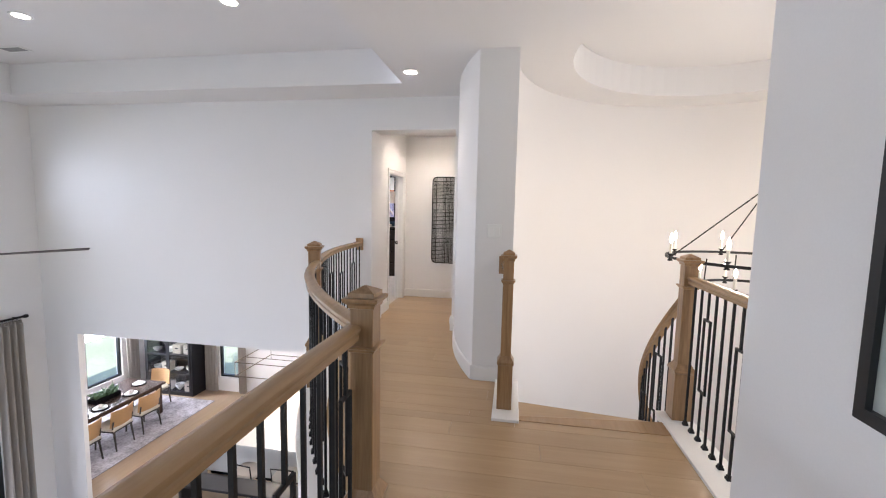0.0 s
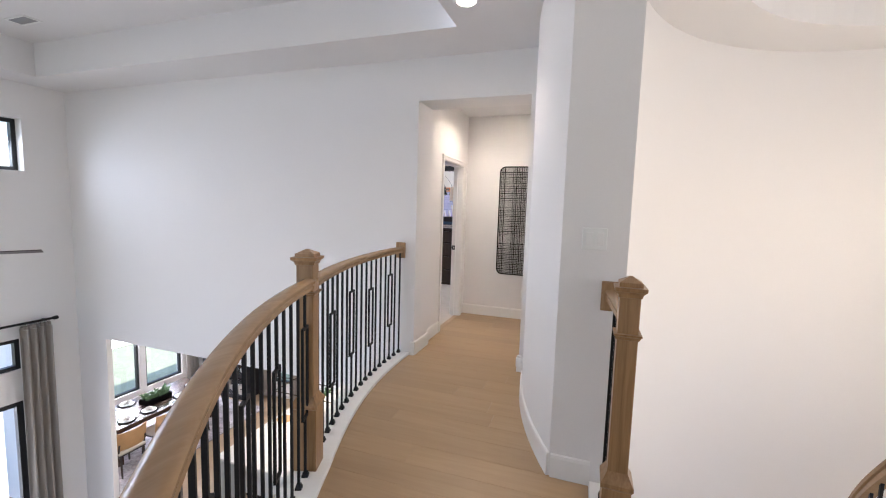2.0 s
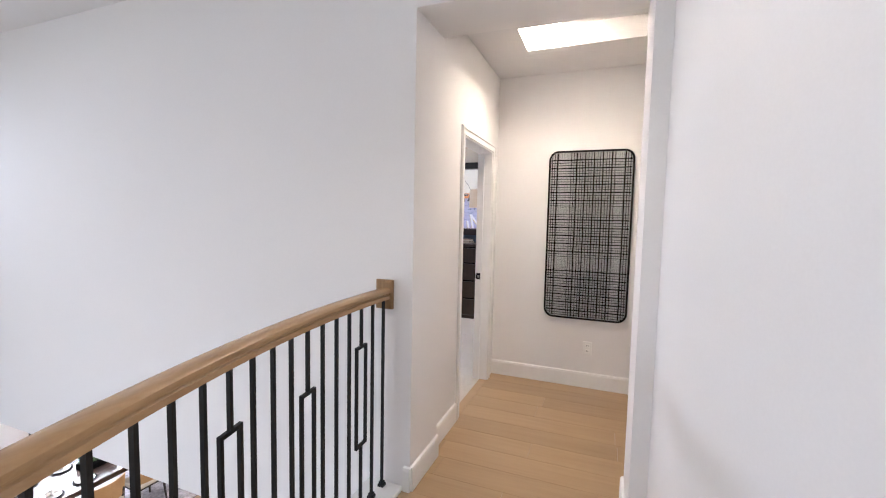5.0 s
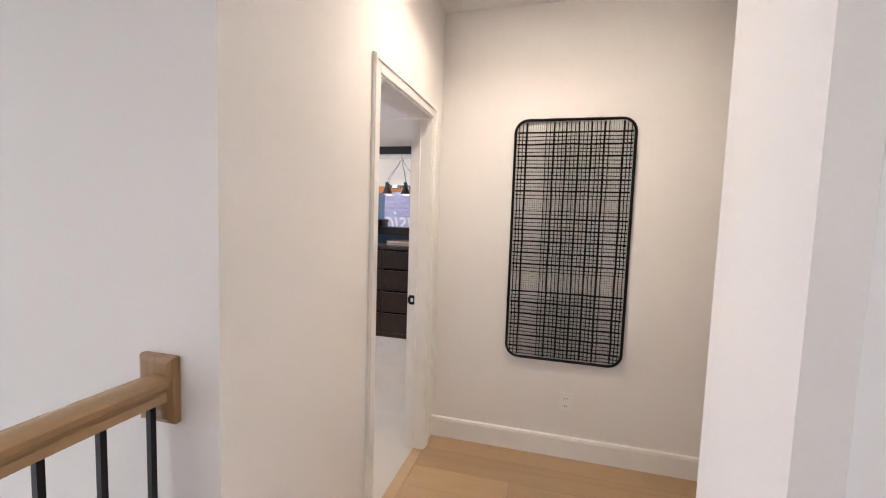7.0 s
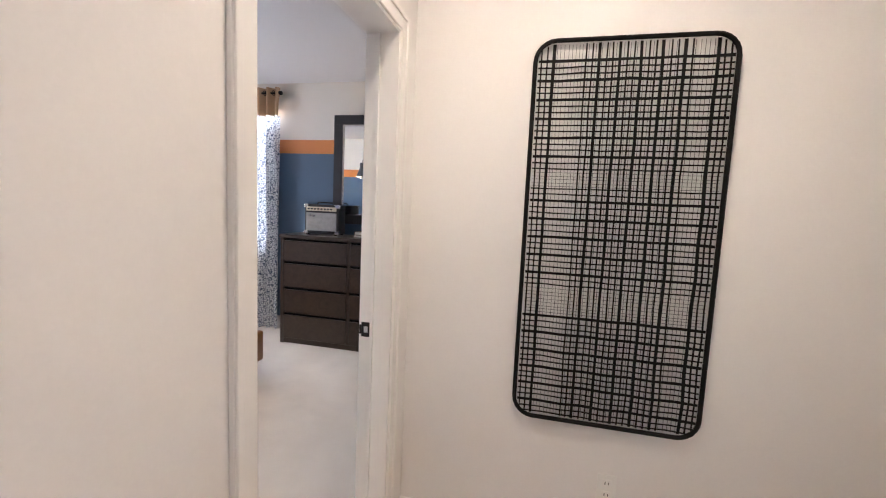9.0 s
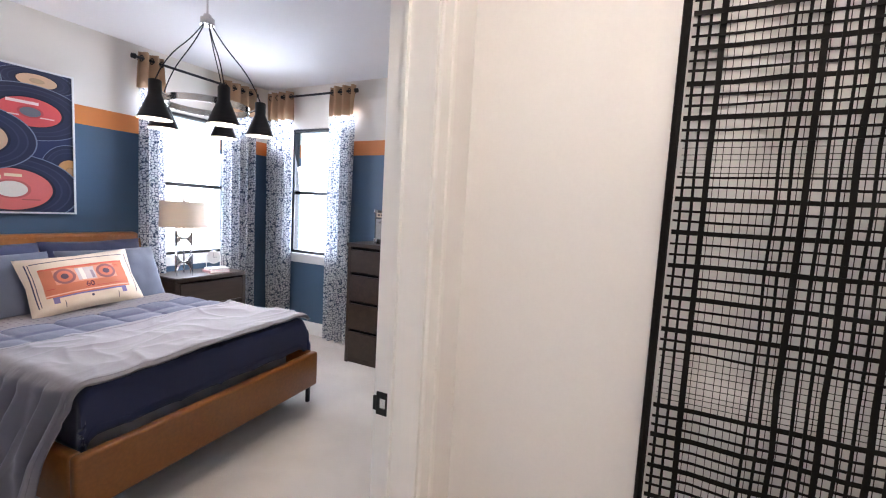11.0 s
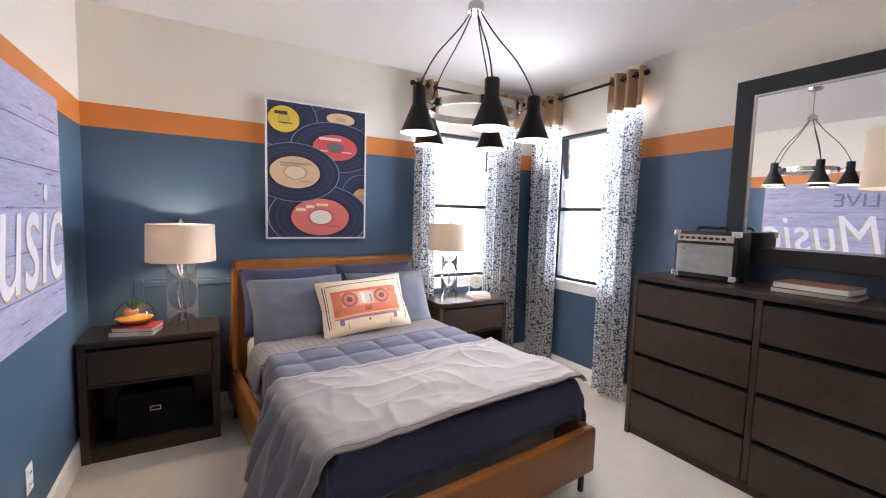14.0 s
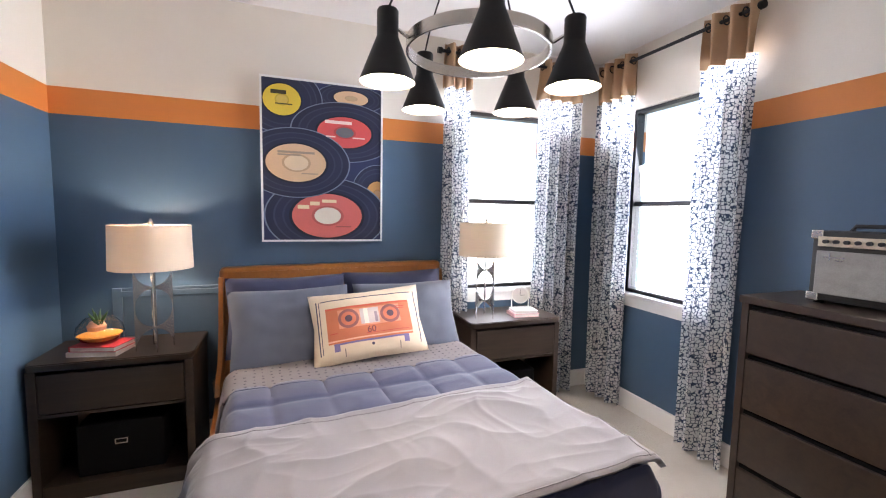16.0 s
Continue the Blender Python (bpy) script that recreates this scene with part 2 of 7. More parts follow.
# wall above the dining room, with the opening to the bedroom hall
setting("wall_north_living", boxes(
    (WX - 0.2, -1.735, WY, WY + 0.374, -0.46, UP + 0.5), (-1.735, -0.672, WY, WY + 0.374, 2.50, UP + 0.5),
    (-0.672, -0.60, WY, WY + 0.374, -0.46, UP + 0.5), (WX - 0.2, -6.36, WY, WY + 0.07, LOW, -0.46)),
    M["wall"], "white painted drywall with an opening to a hall", "wall")
# living room west wall and its windows
setting("wall_west_living", boxes(
    (WX - 0.2, WX, 4.36, WY, LOW, 3.4), (WX - 0.2, WX, -3.4, 0.9, LOW, 3.4),
    (WX - 0.2, WX, 0.9, 4.36, 2.45, 3.4), (WX - 0.2, WX, 0.9, 4.36, -0.34, 1.80),
    (WX - 0.2, WX, 0.9, 4.36, -1.165, -0.745), (WX - 0.2, WX, 4.2, 4.36, -0.745, -0.34),
    (WX - 0.2, WX, 4.2, 4.36, LOW, -1.165), (WX - 0.2, WX, 0.9, 4.2, LOW, LOW + 0.08)), M["wall"], "tall white painted drywall with windows", "wall")
# unseen closing wall; the gap in it is invented for the hall fill lamp
setting("wall_south", boxes((WX - 0.2, -5.3, -3.6, -3.4, LOW, 3.4), (-5.3, -1.1, -3.6, -3.4, 2.2, 3.4), (-5.3, -1.1, -3.6, -3.4, LOW, 0.2), (-1.1, 1.0, -3.6, -3.4, LOW, 3.4)), M["wall"], "white painted drywall", "wall")
setting("wall_hall_east", boxes((0.855, 1.05, -3.4, 1.27, -0.4, UP), (1.05, 5.6, 1.07, 1.27, LOW, UP)), M["wall"], "white painted drywall", "wall")
# unseen wall, its opening made up for the added stair lamp
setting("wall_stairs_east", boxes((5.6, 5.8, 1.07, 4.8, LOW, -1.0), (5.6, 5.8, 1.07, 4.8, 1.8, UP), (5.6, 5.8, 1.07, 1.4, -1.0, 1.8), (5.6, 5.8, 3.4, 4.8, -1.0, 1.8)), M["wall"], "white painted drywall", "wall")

# round wall of the gallery, and the stairwell's own round wall inside it
def round_wall(name, loops, label):
    bm = B()
    rings(bm, [[(*o, LOW), (*q, LOW), (*q, UP + 0.01), (*o, UP + 0.01)] for o, q in loops])
    ob = setting(name, bm, M["wall"], label, "wall")
    ob.data.polygons.foreach_set("use_smooth", [True] * len(ob.data.polygons))
    ob.data.set_sharp_from_angle(angle=radians(30))


def on_circle(x, y, r, a):
    return (x + r * math.cos(a), y + r * math.sin(a))


a0 = math.pi + math.asin(1.42 / RO)
round_wall("wall_round", [(on_circle(CX, CY, RO, a0 + (2.2 - a0) * i / 60), on_circle(CX, CY, RI, a0 + (2.2 - a0) * i / 60)) for i in range(61)],
           "curved white painted drywall along the gallery")
b0, c0 = math.pi + math.asin(0.238 / SR), math.pi + math.asin(0.236 / (SR + 0.14))
round_wall("wall_stairwell", [(on_circle(SX, SY, SR + 0.14, c0 * (1 - i / 60)), on_circle(SX, SY, SR, b0 * (1 - i / 60))) for i in range(61)],
           "curved white painted drywall round the stairs")
setting("wall_facet", boxes((CX + RO * math.cos(a0) + 0.001, SX + SR * math.cos(b0) - 0.001, 3.379, 3.53, LOW, UP + 0.01)), M["wall"], "flat white drywall end beside the stairs", "wall")
setting("wall_stairs_north", boxes((SX + SR, 5.8, SY, SY + 0.14, LOW, UP + 0.01)), M["wall"], "white painted drywall", "wall")

# ceilings
TX0, TX1, TY0, TY1, TZ = -6.42, -1.19, -2.4, 4.27, 3.27
DX, DY, DR = 2.00, 3.60, 1.47
bm = boxes((WX, TX0, -3.4, WY, UP, UP + 0.12), (TX0, TX1, TY1, WY, UP, UP + 0.12), (TX0, TX1, -3.4, TY0, UP, UP + 0.12),
           (TX0 - 0.1, TX1 + 0.1, TY0 - 0.1, TY1 + 0.1, TZ, TZ + 0.1),
           (TX0 - 0.1, TX0, TY0, TY1, UP + 0.12, TZ), (TX1, TX1 + 0.1, TY0, TY1, UP + 0.12, TZ),
           (TX0 - 0.1, TX1 + 0.1, TY1, TY1 + 0.1, UP + 0.12, TZ), (TX0 - 0.1, TX1 + 0.1, TY0 - 0.1, TY0, UP + 0.12, TZ))
# sheet over the hall and stairs with a round recess
ex0, ex1, ey0, ey1 = TX1, 5.8, -3.4, 8.1
angles = sorted([2 * math.pi * i / 64 for i in range(64)] + [math.atan2(y - DY, x - DX) % (2 * math.pi) for x in (ex0, ex1) for y in (ey0, ey1)])
inner, outer = [], []
for a in angles:
    c, s = math.cos(a), math.sin(a)
    t = min([(e - DX) / c for e in (ex0, ex1) if abs(c) > 1e-6 and (e - DX) / c > 0] + [(e - DY) / s for e in (ey0, ey1) if abs(s) > 1e-6 and (e - DY) / s > 0])
    inner.append((DX + DR * c, DY + DR * s))
    outer.append((DX + t * c, DY + t * s))
rings(bm, [[(*p, UP) for p in outer], [(*p, UP) for p in inner], [(*p, UP + 0.32) for p in inner]], True, False)
top = [bm.verts.new((*p, UP + 0.32)) for p in inner]
bm.faces.new(top)
setting("ceiling", bm, M["ceil"], "white ceiling with a rectangular tray and a round recess", "ceiling")

# nook ceiling with a lit rectangular well
NZ, W0, W1, V0, V1 = 2.74, -1.43, -0.62, 5.78, 6.16
bm = boxes((-1.80, W0, WY + 0.374, 6.72, NZ, NZ + 0.08), (W0, W1, WY + 0.374, V0, NZ, NZ + 0.08), (W0, W1, V1, 6.72, NZ, NZ + 0.08),
           (W0 - 0.04, W0, V0, V1, NZ + 0.08, NZ + 0.26), (W1, W1 + 0.04, V0, V1, NZ + 0.08, NZ + 0.26), (W0 - 0.04, W1 + 0.04, V0 - 0.04, V0, NZ + 0.08, NZ + 0.26),
           (W0 - 0.04, W1 + 0.04, V1, V1 + 0.04, NZ + 0.08, NZ + 0.26), (W0 - 0.04, W1 + 0.04, V0 - 0.04, V1 + 0.04, NZ + 0.26, NZ + 0.30))
ys = [6.72 - i * (6.72 - WY - 0.374) / 12 for i in range(13)]
prism(bm, [(W1, WY + 0.374), (W1, 6.72)] + [(wall_x(y, RO) + 0.08, y) for y in ys], NZ, NZ + 0.08)
setting("ceiling_nook", bm, M["ceil"], "low white ceiling with a lit rectangular well", "ceiling")

# nook walls
setting("wall_nook_north", boxes((-1.78, 0.10, 6.72, 6.84, 0, NZ + 0.3)), M["wall"], "warm white painted drywall", "wall")
DO0, DO1, DH = 5.735, 6.528, 2.06      # bedroom door opening
setting("wall_nook_west", boxes((-1.84, -1.78, 5.216, DO0, 0, BZ + 0.1), (-1.84, -1.78, DO1, 6.84, 0, BZ + 0.1), (-1.84, -1.78, DO0, DO1, DH, BZ + 0.1)),
        M["wall"], "warm white painted drywall with a doorway", "wall")
# bedroom walls
setting("wall_bed_east", boxes((BX1, -1.84, BY0 - 0.1, DO0, 0, BZ + 0.1), (BX1, -1.84, DO1, BY1, 0, BZ + 0.1), (BX1, -1.84, DO0, DO1, DH, BZ + 0.1)), M["bedwall"], "blue wall with an orange stripe below white", "wall")
VW0, VW1, SZ, HZ = 7.855, 8.615, 0.880, 2.195     # west window
UW0, UW1 = -4.93, -4.20                         # north window
setting("wall_bed_west", boxes((BX0 - 0.15, BX0, BY0 - 0.1, VW0, 0, BZ + 0.1), (BX0 - 0.15, BX0, VW1, BY1, 0, BZ + 0.1),
                               (BX0 - 0.15, BX0, VW0, VW1, 0, SZ), (BX0 - 0.15, BX0, VW0, VW1, HZ, BZ + 0.1)), M["bedwall"], "blue wall with an orange stripe below white", "wall")
setting("wall_bed_north", boxes((BX0 - 0.15, UW0, BY1, BY1 + 0.15, 0, BZ + 0.1), (UW1, BX1 + 0.06, BY1, BY1 + 0.15, 0, BZ + 0.1),
                                (UW0, UW1, BY1, BY1 + 0.15, 0, SZ), (UW0, UW1, BY1, BY1 + 0.15, HZ + 0.03, BZ + 0.1)), M["bedwall"], "blue wall with an orange stripe below white", "wall")
setting("wall_bed_south", boxes((BX0, BX1, BY0 - 0.1, BY0, 0, BZ + 0.1)), M["bedwall"], "blue wall with an orange stripe below white", "wall")
setting("ceiling_bed", boxes((BX0 - 0.15, -1.84, BY0 - 0.1, BY1 + 0.15, BZ, BZ + 0.12)), M["ceil"], "plain white bedroom ceiling", "ceiling")
setting("floor_bed", boxes((BX0 - 0.15, -1.835, BY0 - 0.1, BY1 + 0.15, -0.3, 0.0)), M["carpet"], "pale beige cut-pile carpet", "carpet")

# slab under the gallery, with a white fascia
def gallery_outline(off):
    left = [(-0.53 - off, -3.4)] + [(rail_x(y) - off, y) for y in [1.24 + i * (WY - 1.24) / 24 for i in range(25)]]
    return left


left = gallery_outline(0.10)
right = [(wall_x(y, RO) + 0.1, y) for y in (WY, 4.6, 4.3, 4.0, 3.7, 3.38)] + [(0.15, 3.38), (0.15, 2.74), (1.30, 2.87), (1.30, 1.27), (0.855, 1.27), (0.855, -3.4)]
bm = B()
prism(bm, left + right, -0.46, -0.012)
curve = [(wall_x(y, RO) + 0.08, y) for y in [6.84 - i * (6.84 - WY) / 12 for i in range(13)]]
prism(bm, [(-1.84, WY), (-1.84, 6.84)] + curve, -0.46, -0.012)
setting("slab", bm, M["wall"], "white painted edge of the gallery floor", "floor slab")

# dining room shell
setting("wall_dining", boxes((-10.1, -9.9, WY, 6.75, LOW, -0.46), (-10.1, -9.9, 8.75, 9.65, LOW, -0.46), (-10.1, -9.9, 6.75, 8.75, LOW, LOW + 0.5), (-10.1, -9.9, 6.75, 8.75, -0.8, -0.46),
                             (-10.1, -7.62, 9.45, 9.65, LOW, -0.46), (-7.0, -2.2, 9.45, 9.65, LOW, -0.46), (-7.62, -7.0, 9.45, 9.65, LOW, LOW + 0.38), (-7.62, -7.0, 9.45, 9.65, -1.2, -0.46),
                             (-10.1, WX - 0.2, WY, WY + 0.2, LOW, -0.46), (-2.4, -2.2, WY + 0.374, 9.45, LOW, -0.46)), M["wall"], "white painted drywall round the dining room", "wall")
setting("ceiling_dining", boxes((-10.1, -2.2, WY + 0.374, 9.65, -0.46, -0.32)), M["ceil"], "plain white dining room ceiling", "ceiling")
# ground floor
setting("floor_low", boxes((WX - 3.3, 5.8, -3.6, 9.9, LOW - 0.3, LOW)), M["oak_low"], "pale oak floor of the room below", "floor")

# ---- gallery: curbs, railings, stairs ----
def arc_path(off, z, y0=1.24, y1=WY, n=30):
    out = []
    for i in range(n + 1):
        y = y0 + (y1 - y0) * i / n
        a = math.asin((y - AY) / AR)
        out.append((AX - (AR - off) * math.cos(a) - bulge(y), AY + (AR - off) * math.sin(a), z))
    return out


CURB = [(-0.10, -0.03), (0.105, -0.03), (0.105, 0.014), (0.098, 0.02), (-0.10, 0.02)]
bm = B()
sweep(bm, [(-0.53, -3.38, 0), (-0.53, 1.26, 0)], CURB)
sweep(bm, arc_path(0, 0), CURB)
box(bm, -0.05, 0.15, 2.66, 3.38, -0.03, 0.021, 0.004)
box(bm, 1.195, 1.42, 1.27, 2.87, -0.03, 0.02, 0.004)
box(bm, 1.195, 1.42, 2.87, 3.05, -0.03, 0.0205, 0.004)
setting("curb", bm, M["trim"], "white painted curb under the railing", "trim")

RAIL = [(-0.026, -0.030), (0.026, -0.030), (0.026, -0.012), (0.022, -0.008), (0.022, -0.003), (0.031, 0.002), (0.033, 0.010), (0.033, 0.017), (0.026, 0.025), (0.012, 0.028),
        (-0.012, 0.028), (-0.026, 0.025), (-0.033, 0.017), (-0.033, 0.010), (-0.031, 0.002), (-0.022, -0.003), (-0.022, -0.008), (-0.026, -0.012)]


def newel(parent, x, y, z=0.032, turn=0.0, slim=1.0):
    """A square oak newel post with base block, collar and pyramid cap."""
    post = part("newel_post", box(B(), -0.046, 0.046, -0.046, 0.046, 0.36, 1.15, 0.004), M["oak"], parent)
    post.matrix_basis = pose(x, y, z, 0, 0, turn) @ Matrix.Diagonal((slim, slim, 1, 1))
    bm = B()
    box(bm, -0.066, 0.066, -0.066, 0.066, -0.016, 0.34, 0.003)
    rings(bm, [[(sx * w, sy * w, h) for sx, sy in ((-1, -1), (1, -1), (1, 1), (-1, 1))] for w, h in ((0.066, 0.34), (0.074, 0.35), (0.074, 0.365), (0.060, 0.385), (0.046, 0.41))])
    part("base_block", bm, M["oak"], post)
    bm = B()
    rings(bm, [[(sx * w, sy * w, h) for sx, sy in ((-1, -1), (1, -1), (1, 1), (-1, 1))] for w, h in ((0.046, 0.965), (0.050, 0.968), (0.056, 0.980), (0.061, 0.983), (0.061, 0.990), (0.046, 0.992))])
    part("collar", bm, M["oak"], post)
    bm = B()
    rings(bm, [[(sx * w, sy * w, h) for sx, sy in ((-1, -1), (1, -1), (1, 1), (-1, 1))] for w, h in
               ((0.046, 1.135), (0.051, 1.138), (0.053, 1.150), (0.063, 1.160), (0.068, 1.163), (0.070, 1.176), (0.069, 1.178), (0.051, 1.179), (0.051, 1.196), (0.006, 1.219), (0.002, 1.2195))])
    part("cap", bm, M["oak"], post)
    return post


def baluster_mesh(height, loop, low):
    """A square iron bar, or one that parts into an upright loop."""
    bm = B()
    r = 0.0065
    if not loop:
        box(bm, -r, r, -r, r, 0.0, height)
    else:
        a, b, w = low, low + 0.50, 0.042
        box(bm, -r, r, -r, r, 0.0, a)
        box(bm, -r, r, -r, r, b, height)
        for s in (-w, w):
            box(bm, -r, r, s - r, s + r, a, b)
        box(bm, -r, r, -w + r, w - r, a - 0.0, a + 2 * r)
        box(bm, -r, r, -w + r, w - r, b - 2 * r, b)
    return bm


def shoe_mesh():
    bm = B()
    rings(bm, [[(sx * w, sy * w, h) for sx, sy in ((-1, -1), (1, -1), (1, 1), (-1, 1))] for w, h in ((0.0165, 0), (0.0165, 0.012), (0.012, 0.018), (0.012, 0.026), (0.0075, 0.03))])
    return bm


BAL = {}
for key, (h, loop, low) in {"plain": (1.025, False, 0), "loop": (1.025, True, 0.33), "loop_low": (1.025, True, 0.27)}.items():
    ob = part("baluster", baluster_mesh(h, loop, low), M["iron"])
    BAL[key] = ob.data
    bpy.data.objects.remove(ob)
ob = part("shoe", shoe_mesh(), M["iron"])
SHOE = ob.data
bpy.data.objects.remove(ob)


def balusters(parent, spots, first=1):
    """Bars on shoes at (x, y, z, turn); every fourth carries a loop."""
    k = 0
    for i, (x, y, z, turn) in enumerate(spots):
        kind = "plain"
        if (i + first) % 4 == 0:
            kind = ("loop", "loop_low")[k % 2]
            k += 1
        b = new("baluster", BAL[kind])
        b.parent = parent
        b.matrix_basis = pose(x, y, z, 0, 0, turn)
        s = new("shoe", SHOE)
        s.parent = b


def rosette(parent, x, y, z, turn=0.0):
    bm = B()
    box(bm, -0.050, 0.050, -0.018, 0.0, -0.078, 0.078, 0.004)
    rings(bm, [[(sx * w, d, sz * (w + 0.028)) for sx, sz in ((-1, -1), (1, -1), (1, 1), (-1, 1))] for w, d in ((0.046, -0.0175), (0.046, -0.021), (0.036, -0.026), (0.034, -0.026))])
    ob = part("rosette", bm, M["oak"], parent)
    ob.matrix_basis = pose(x, y, z, 0, 0, turn)


RZ = 1.068
gal = thing("gallery_railing", "curved oak handrail with black iron balusters along the gallery", "railing")
bm = B()
sweep(bm, [(-0.53, -3.38, RZ), (-0.53, 1.21, RZ)], RAIL)
part("handrail", bm, M["oak_y"], gal, smooth=True)
bm = B()
sweep(bm, arc_path(0, RZ, 1.26, 2.91), RAIL)
part("handrail", bm, M["oak_y"], gal, smooth=True)
bm = B()
sweep(bm, arc_path(0, RZ, 2.96, 4.868), RAIL)
part("handrail", bm, M["oak_y"], gal, smooth=True)
newel(gal, -0.495, 1.235, 0.022)
newel(gal, rail_x(2.935) - 0.022, 2.935, turn=18)
rosette(gal, rail_x(4.87) - 0.012, WY, 1.06)
spots = []
y = 4.80
while y > 3.02:
    a = math.asin((y - AY) / AR)
    spots.append((rail_x(y), y, 0.02, -math.degrees(a)))
    y -= 0.104 * math.cos(a)
balusters(gal, spots, 2)
spots = []
y = 2.84
while y > 1.33:
    a = math.asin((y - AY) / AR)
    spots.append((rail_x(y), y, 0.02, -math.degrees(a)))
    y -= 0.104 * math.cos(a)
balusters(gal, spots, 0)
balusters(gal, [(-0.53, 1.12 - 0.104 * i, 0.02, 0) for i in range(42)], 0)

land = thing("landing_railing", "short oak handrail with iron balusters beside the stairs", "railing")
bm = B()
sweep(bm, [(0.035, 2.895, RZ), (0.0, 3.36, RZ)], RAIL)
part("handrail", bm, M["oak_y"], land, smooth=True)
newel(land, 0.037, 2.865, 0.026, 0.0, 0.85)
rosette(land, -0.002, 3.38, 1.06)
balusters(land, [(0.033 - 0.007 * i, 2.96 + 0.1 * i, 0.021, 0) for i in range(4)], 0)

# stairs that wind down to the right
STEPS, RISE = 18, 3.5 / 18
A_OUT, A_IN, SWEEP_OUT, SWEEP_IN = math.radians(201.0), math.radians(208.0), math.radians(130), math.radians(142)
R_OUT, R_IN = 1.905, 1.08
IX, IY = 2.30, 3.50             # the axis of the inner rail


def stair_point(k, r):
    """Point of the k-th nosing at the outer (r=1) or inner (r=0) side."""
    u = k / (STEPS - 1)
    if r:
        a = A_OUT - SWEEP_OUT * u
    else:
        a = A_IN - SWEEP_IN * u
        return Vector((IX + R_IN * math.cos(a), IY + R_IN * math.sin(a), 0))
    return Vector((SX + R_OUT * math.cos(a), SY + R_OUT * math.sin(a), 0))


stairs = thing("staircase", "winding staircase with oak treads and white risers", "staircase")
for k in range(STEPS):
    z = -RISE * k
    a, b = stair_point(k, 1), stair_point(k, 0)
    if k == 0:
        a, b = Vector((0.15, 2.74, 0)), Vector((1.195, 2.845, 0))
    c, d = stair_point(k + 1, 1), stair_point(k + 1, 0)
    if k:
        n = ((a - c) + (b - d)).normalized() * 0.03
        bm = B()
        rings(bm, [[(p.x, p.y, z - 0.03) for p in (a + n, b + n, d, c)], [(p.x, p.y, z) for p in (a + n, b + n, d, c)]])
        part("tread", bm, M["oak_floor"], stairs)
        bm = B()
        rings(bm, [[(p.x, p.y, z - RISE) for p in (c, d)] + [(p.x, p.y, z - RISE) for p in (d - n, c - n)],
                   [(p.x, p.y, z - 0.031) for p in (c, d)] + [(p.x, p.y, z - 0.031) for p in (d - n, c - n)]])
        part("riser", bm, M["trim"], stairs)
    else:
        bm = B()
        prism(bm, [(0.15, 2.70), (1.195, 2.70), (1.195, 2.89), (0.15, 2.765)], -0.03, 0.004)
        part("nosing", bm, M["oak_y"], stairs, "oak landing nosing")
        bm = B()
        prism(bm, [(0.15, 2.742), (1.25, 2.872), (1.25, 2.885), (0.15, 2.755)], -RISE, -0.031)
        part("riser", bm, M["trim"], stairs)
# skirt board that follows the curved wall
bm = B()
path = []
for i in range(40):
    k = 2.2 + i * (STEPS - 3.2) / 39
    a = A_OUT - SWEEP_OUT * k / (STEPS - 1)
    path.append((SX + 1.904 * math.cos(a), SY + 1.904 * math.sin(a), -RISE * k + 0.05))
sweep(bm, path, [(-0.012, -0.16), (0.012, -0.16), (0.012, 0.15), (-0.012, 0.15)])
part("skirt_board", bm, M["trim"], stairs, smooth=True)

srail = thing("stair_railing", "oak newel and curved handrail going down the stairs", "railing")
newel(srail, 1.33, 2.97)
path, spots = [], []
for i in range(46):
    k = 0.25 + i * (STEPS - 2.0) / 45
    a = A_IN - SWEEP_IN * k / (STEPS - 1)
    path.append((IX + (R_IN - 0.05) * math.cos(a), IY + (R_IN - 0.05) * math.sin(a), -RISE * k + 1.0))
sweep(bm := B(), path, RAIL)
part("handrail", bm, M["oak_y"], srail, smooth=True)
for i in range(33):
    k = 0.7 + i * 0.5
    a = A_IN - SWEEP_IN * k / (STEPS - 1)
    spots.append((IX + (R_IN - 0.05) * math.cos(a), IY + (R_IN - 0.05) * math.sin(a), -RISE * (math.floor(k)) - 0.05 - RISE * (k % 1) * 0.4, math.degrees(a)))
balusters(srail, spots, 1)
bm = B()
sweep(bm, [(1.335, 2.94, RZ), (1.345, 1.29, RZ)], RAIL)
part("handrail", bm, M["oak_y"], srail, smooth=True)
balusters(srail, [(1.335, 2.85 - 0.104 * i, 0.02, 0) for i in range(15)], 2)
# inner stringer of the stairs
bm = B()
path = []
for i in range(46):
    k = i * (STEPS - 1.0) / 45
    a = A_IN - SWEEP_IN * k / (STEPS - 1)
    path.append((IX + (R_IN - 0.05) * math.cos(a), IY + (R_IN - 0.05) * math.sin(a), -RISE * k - 0.14))
sweep(bm, path, [(-0.05, -0.16), (0.05, -0.16), (0.05, 0.10), (-0.05, 0.10)])
part("stringer", bm, M["trim"], stairs, smooth=True)

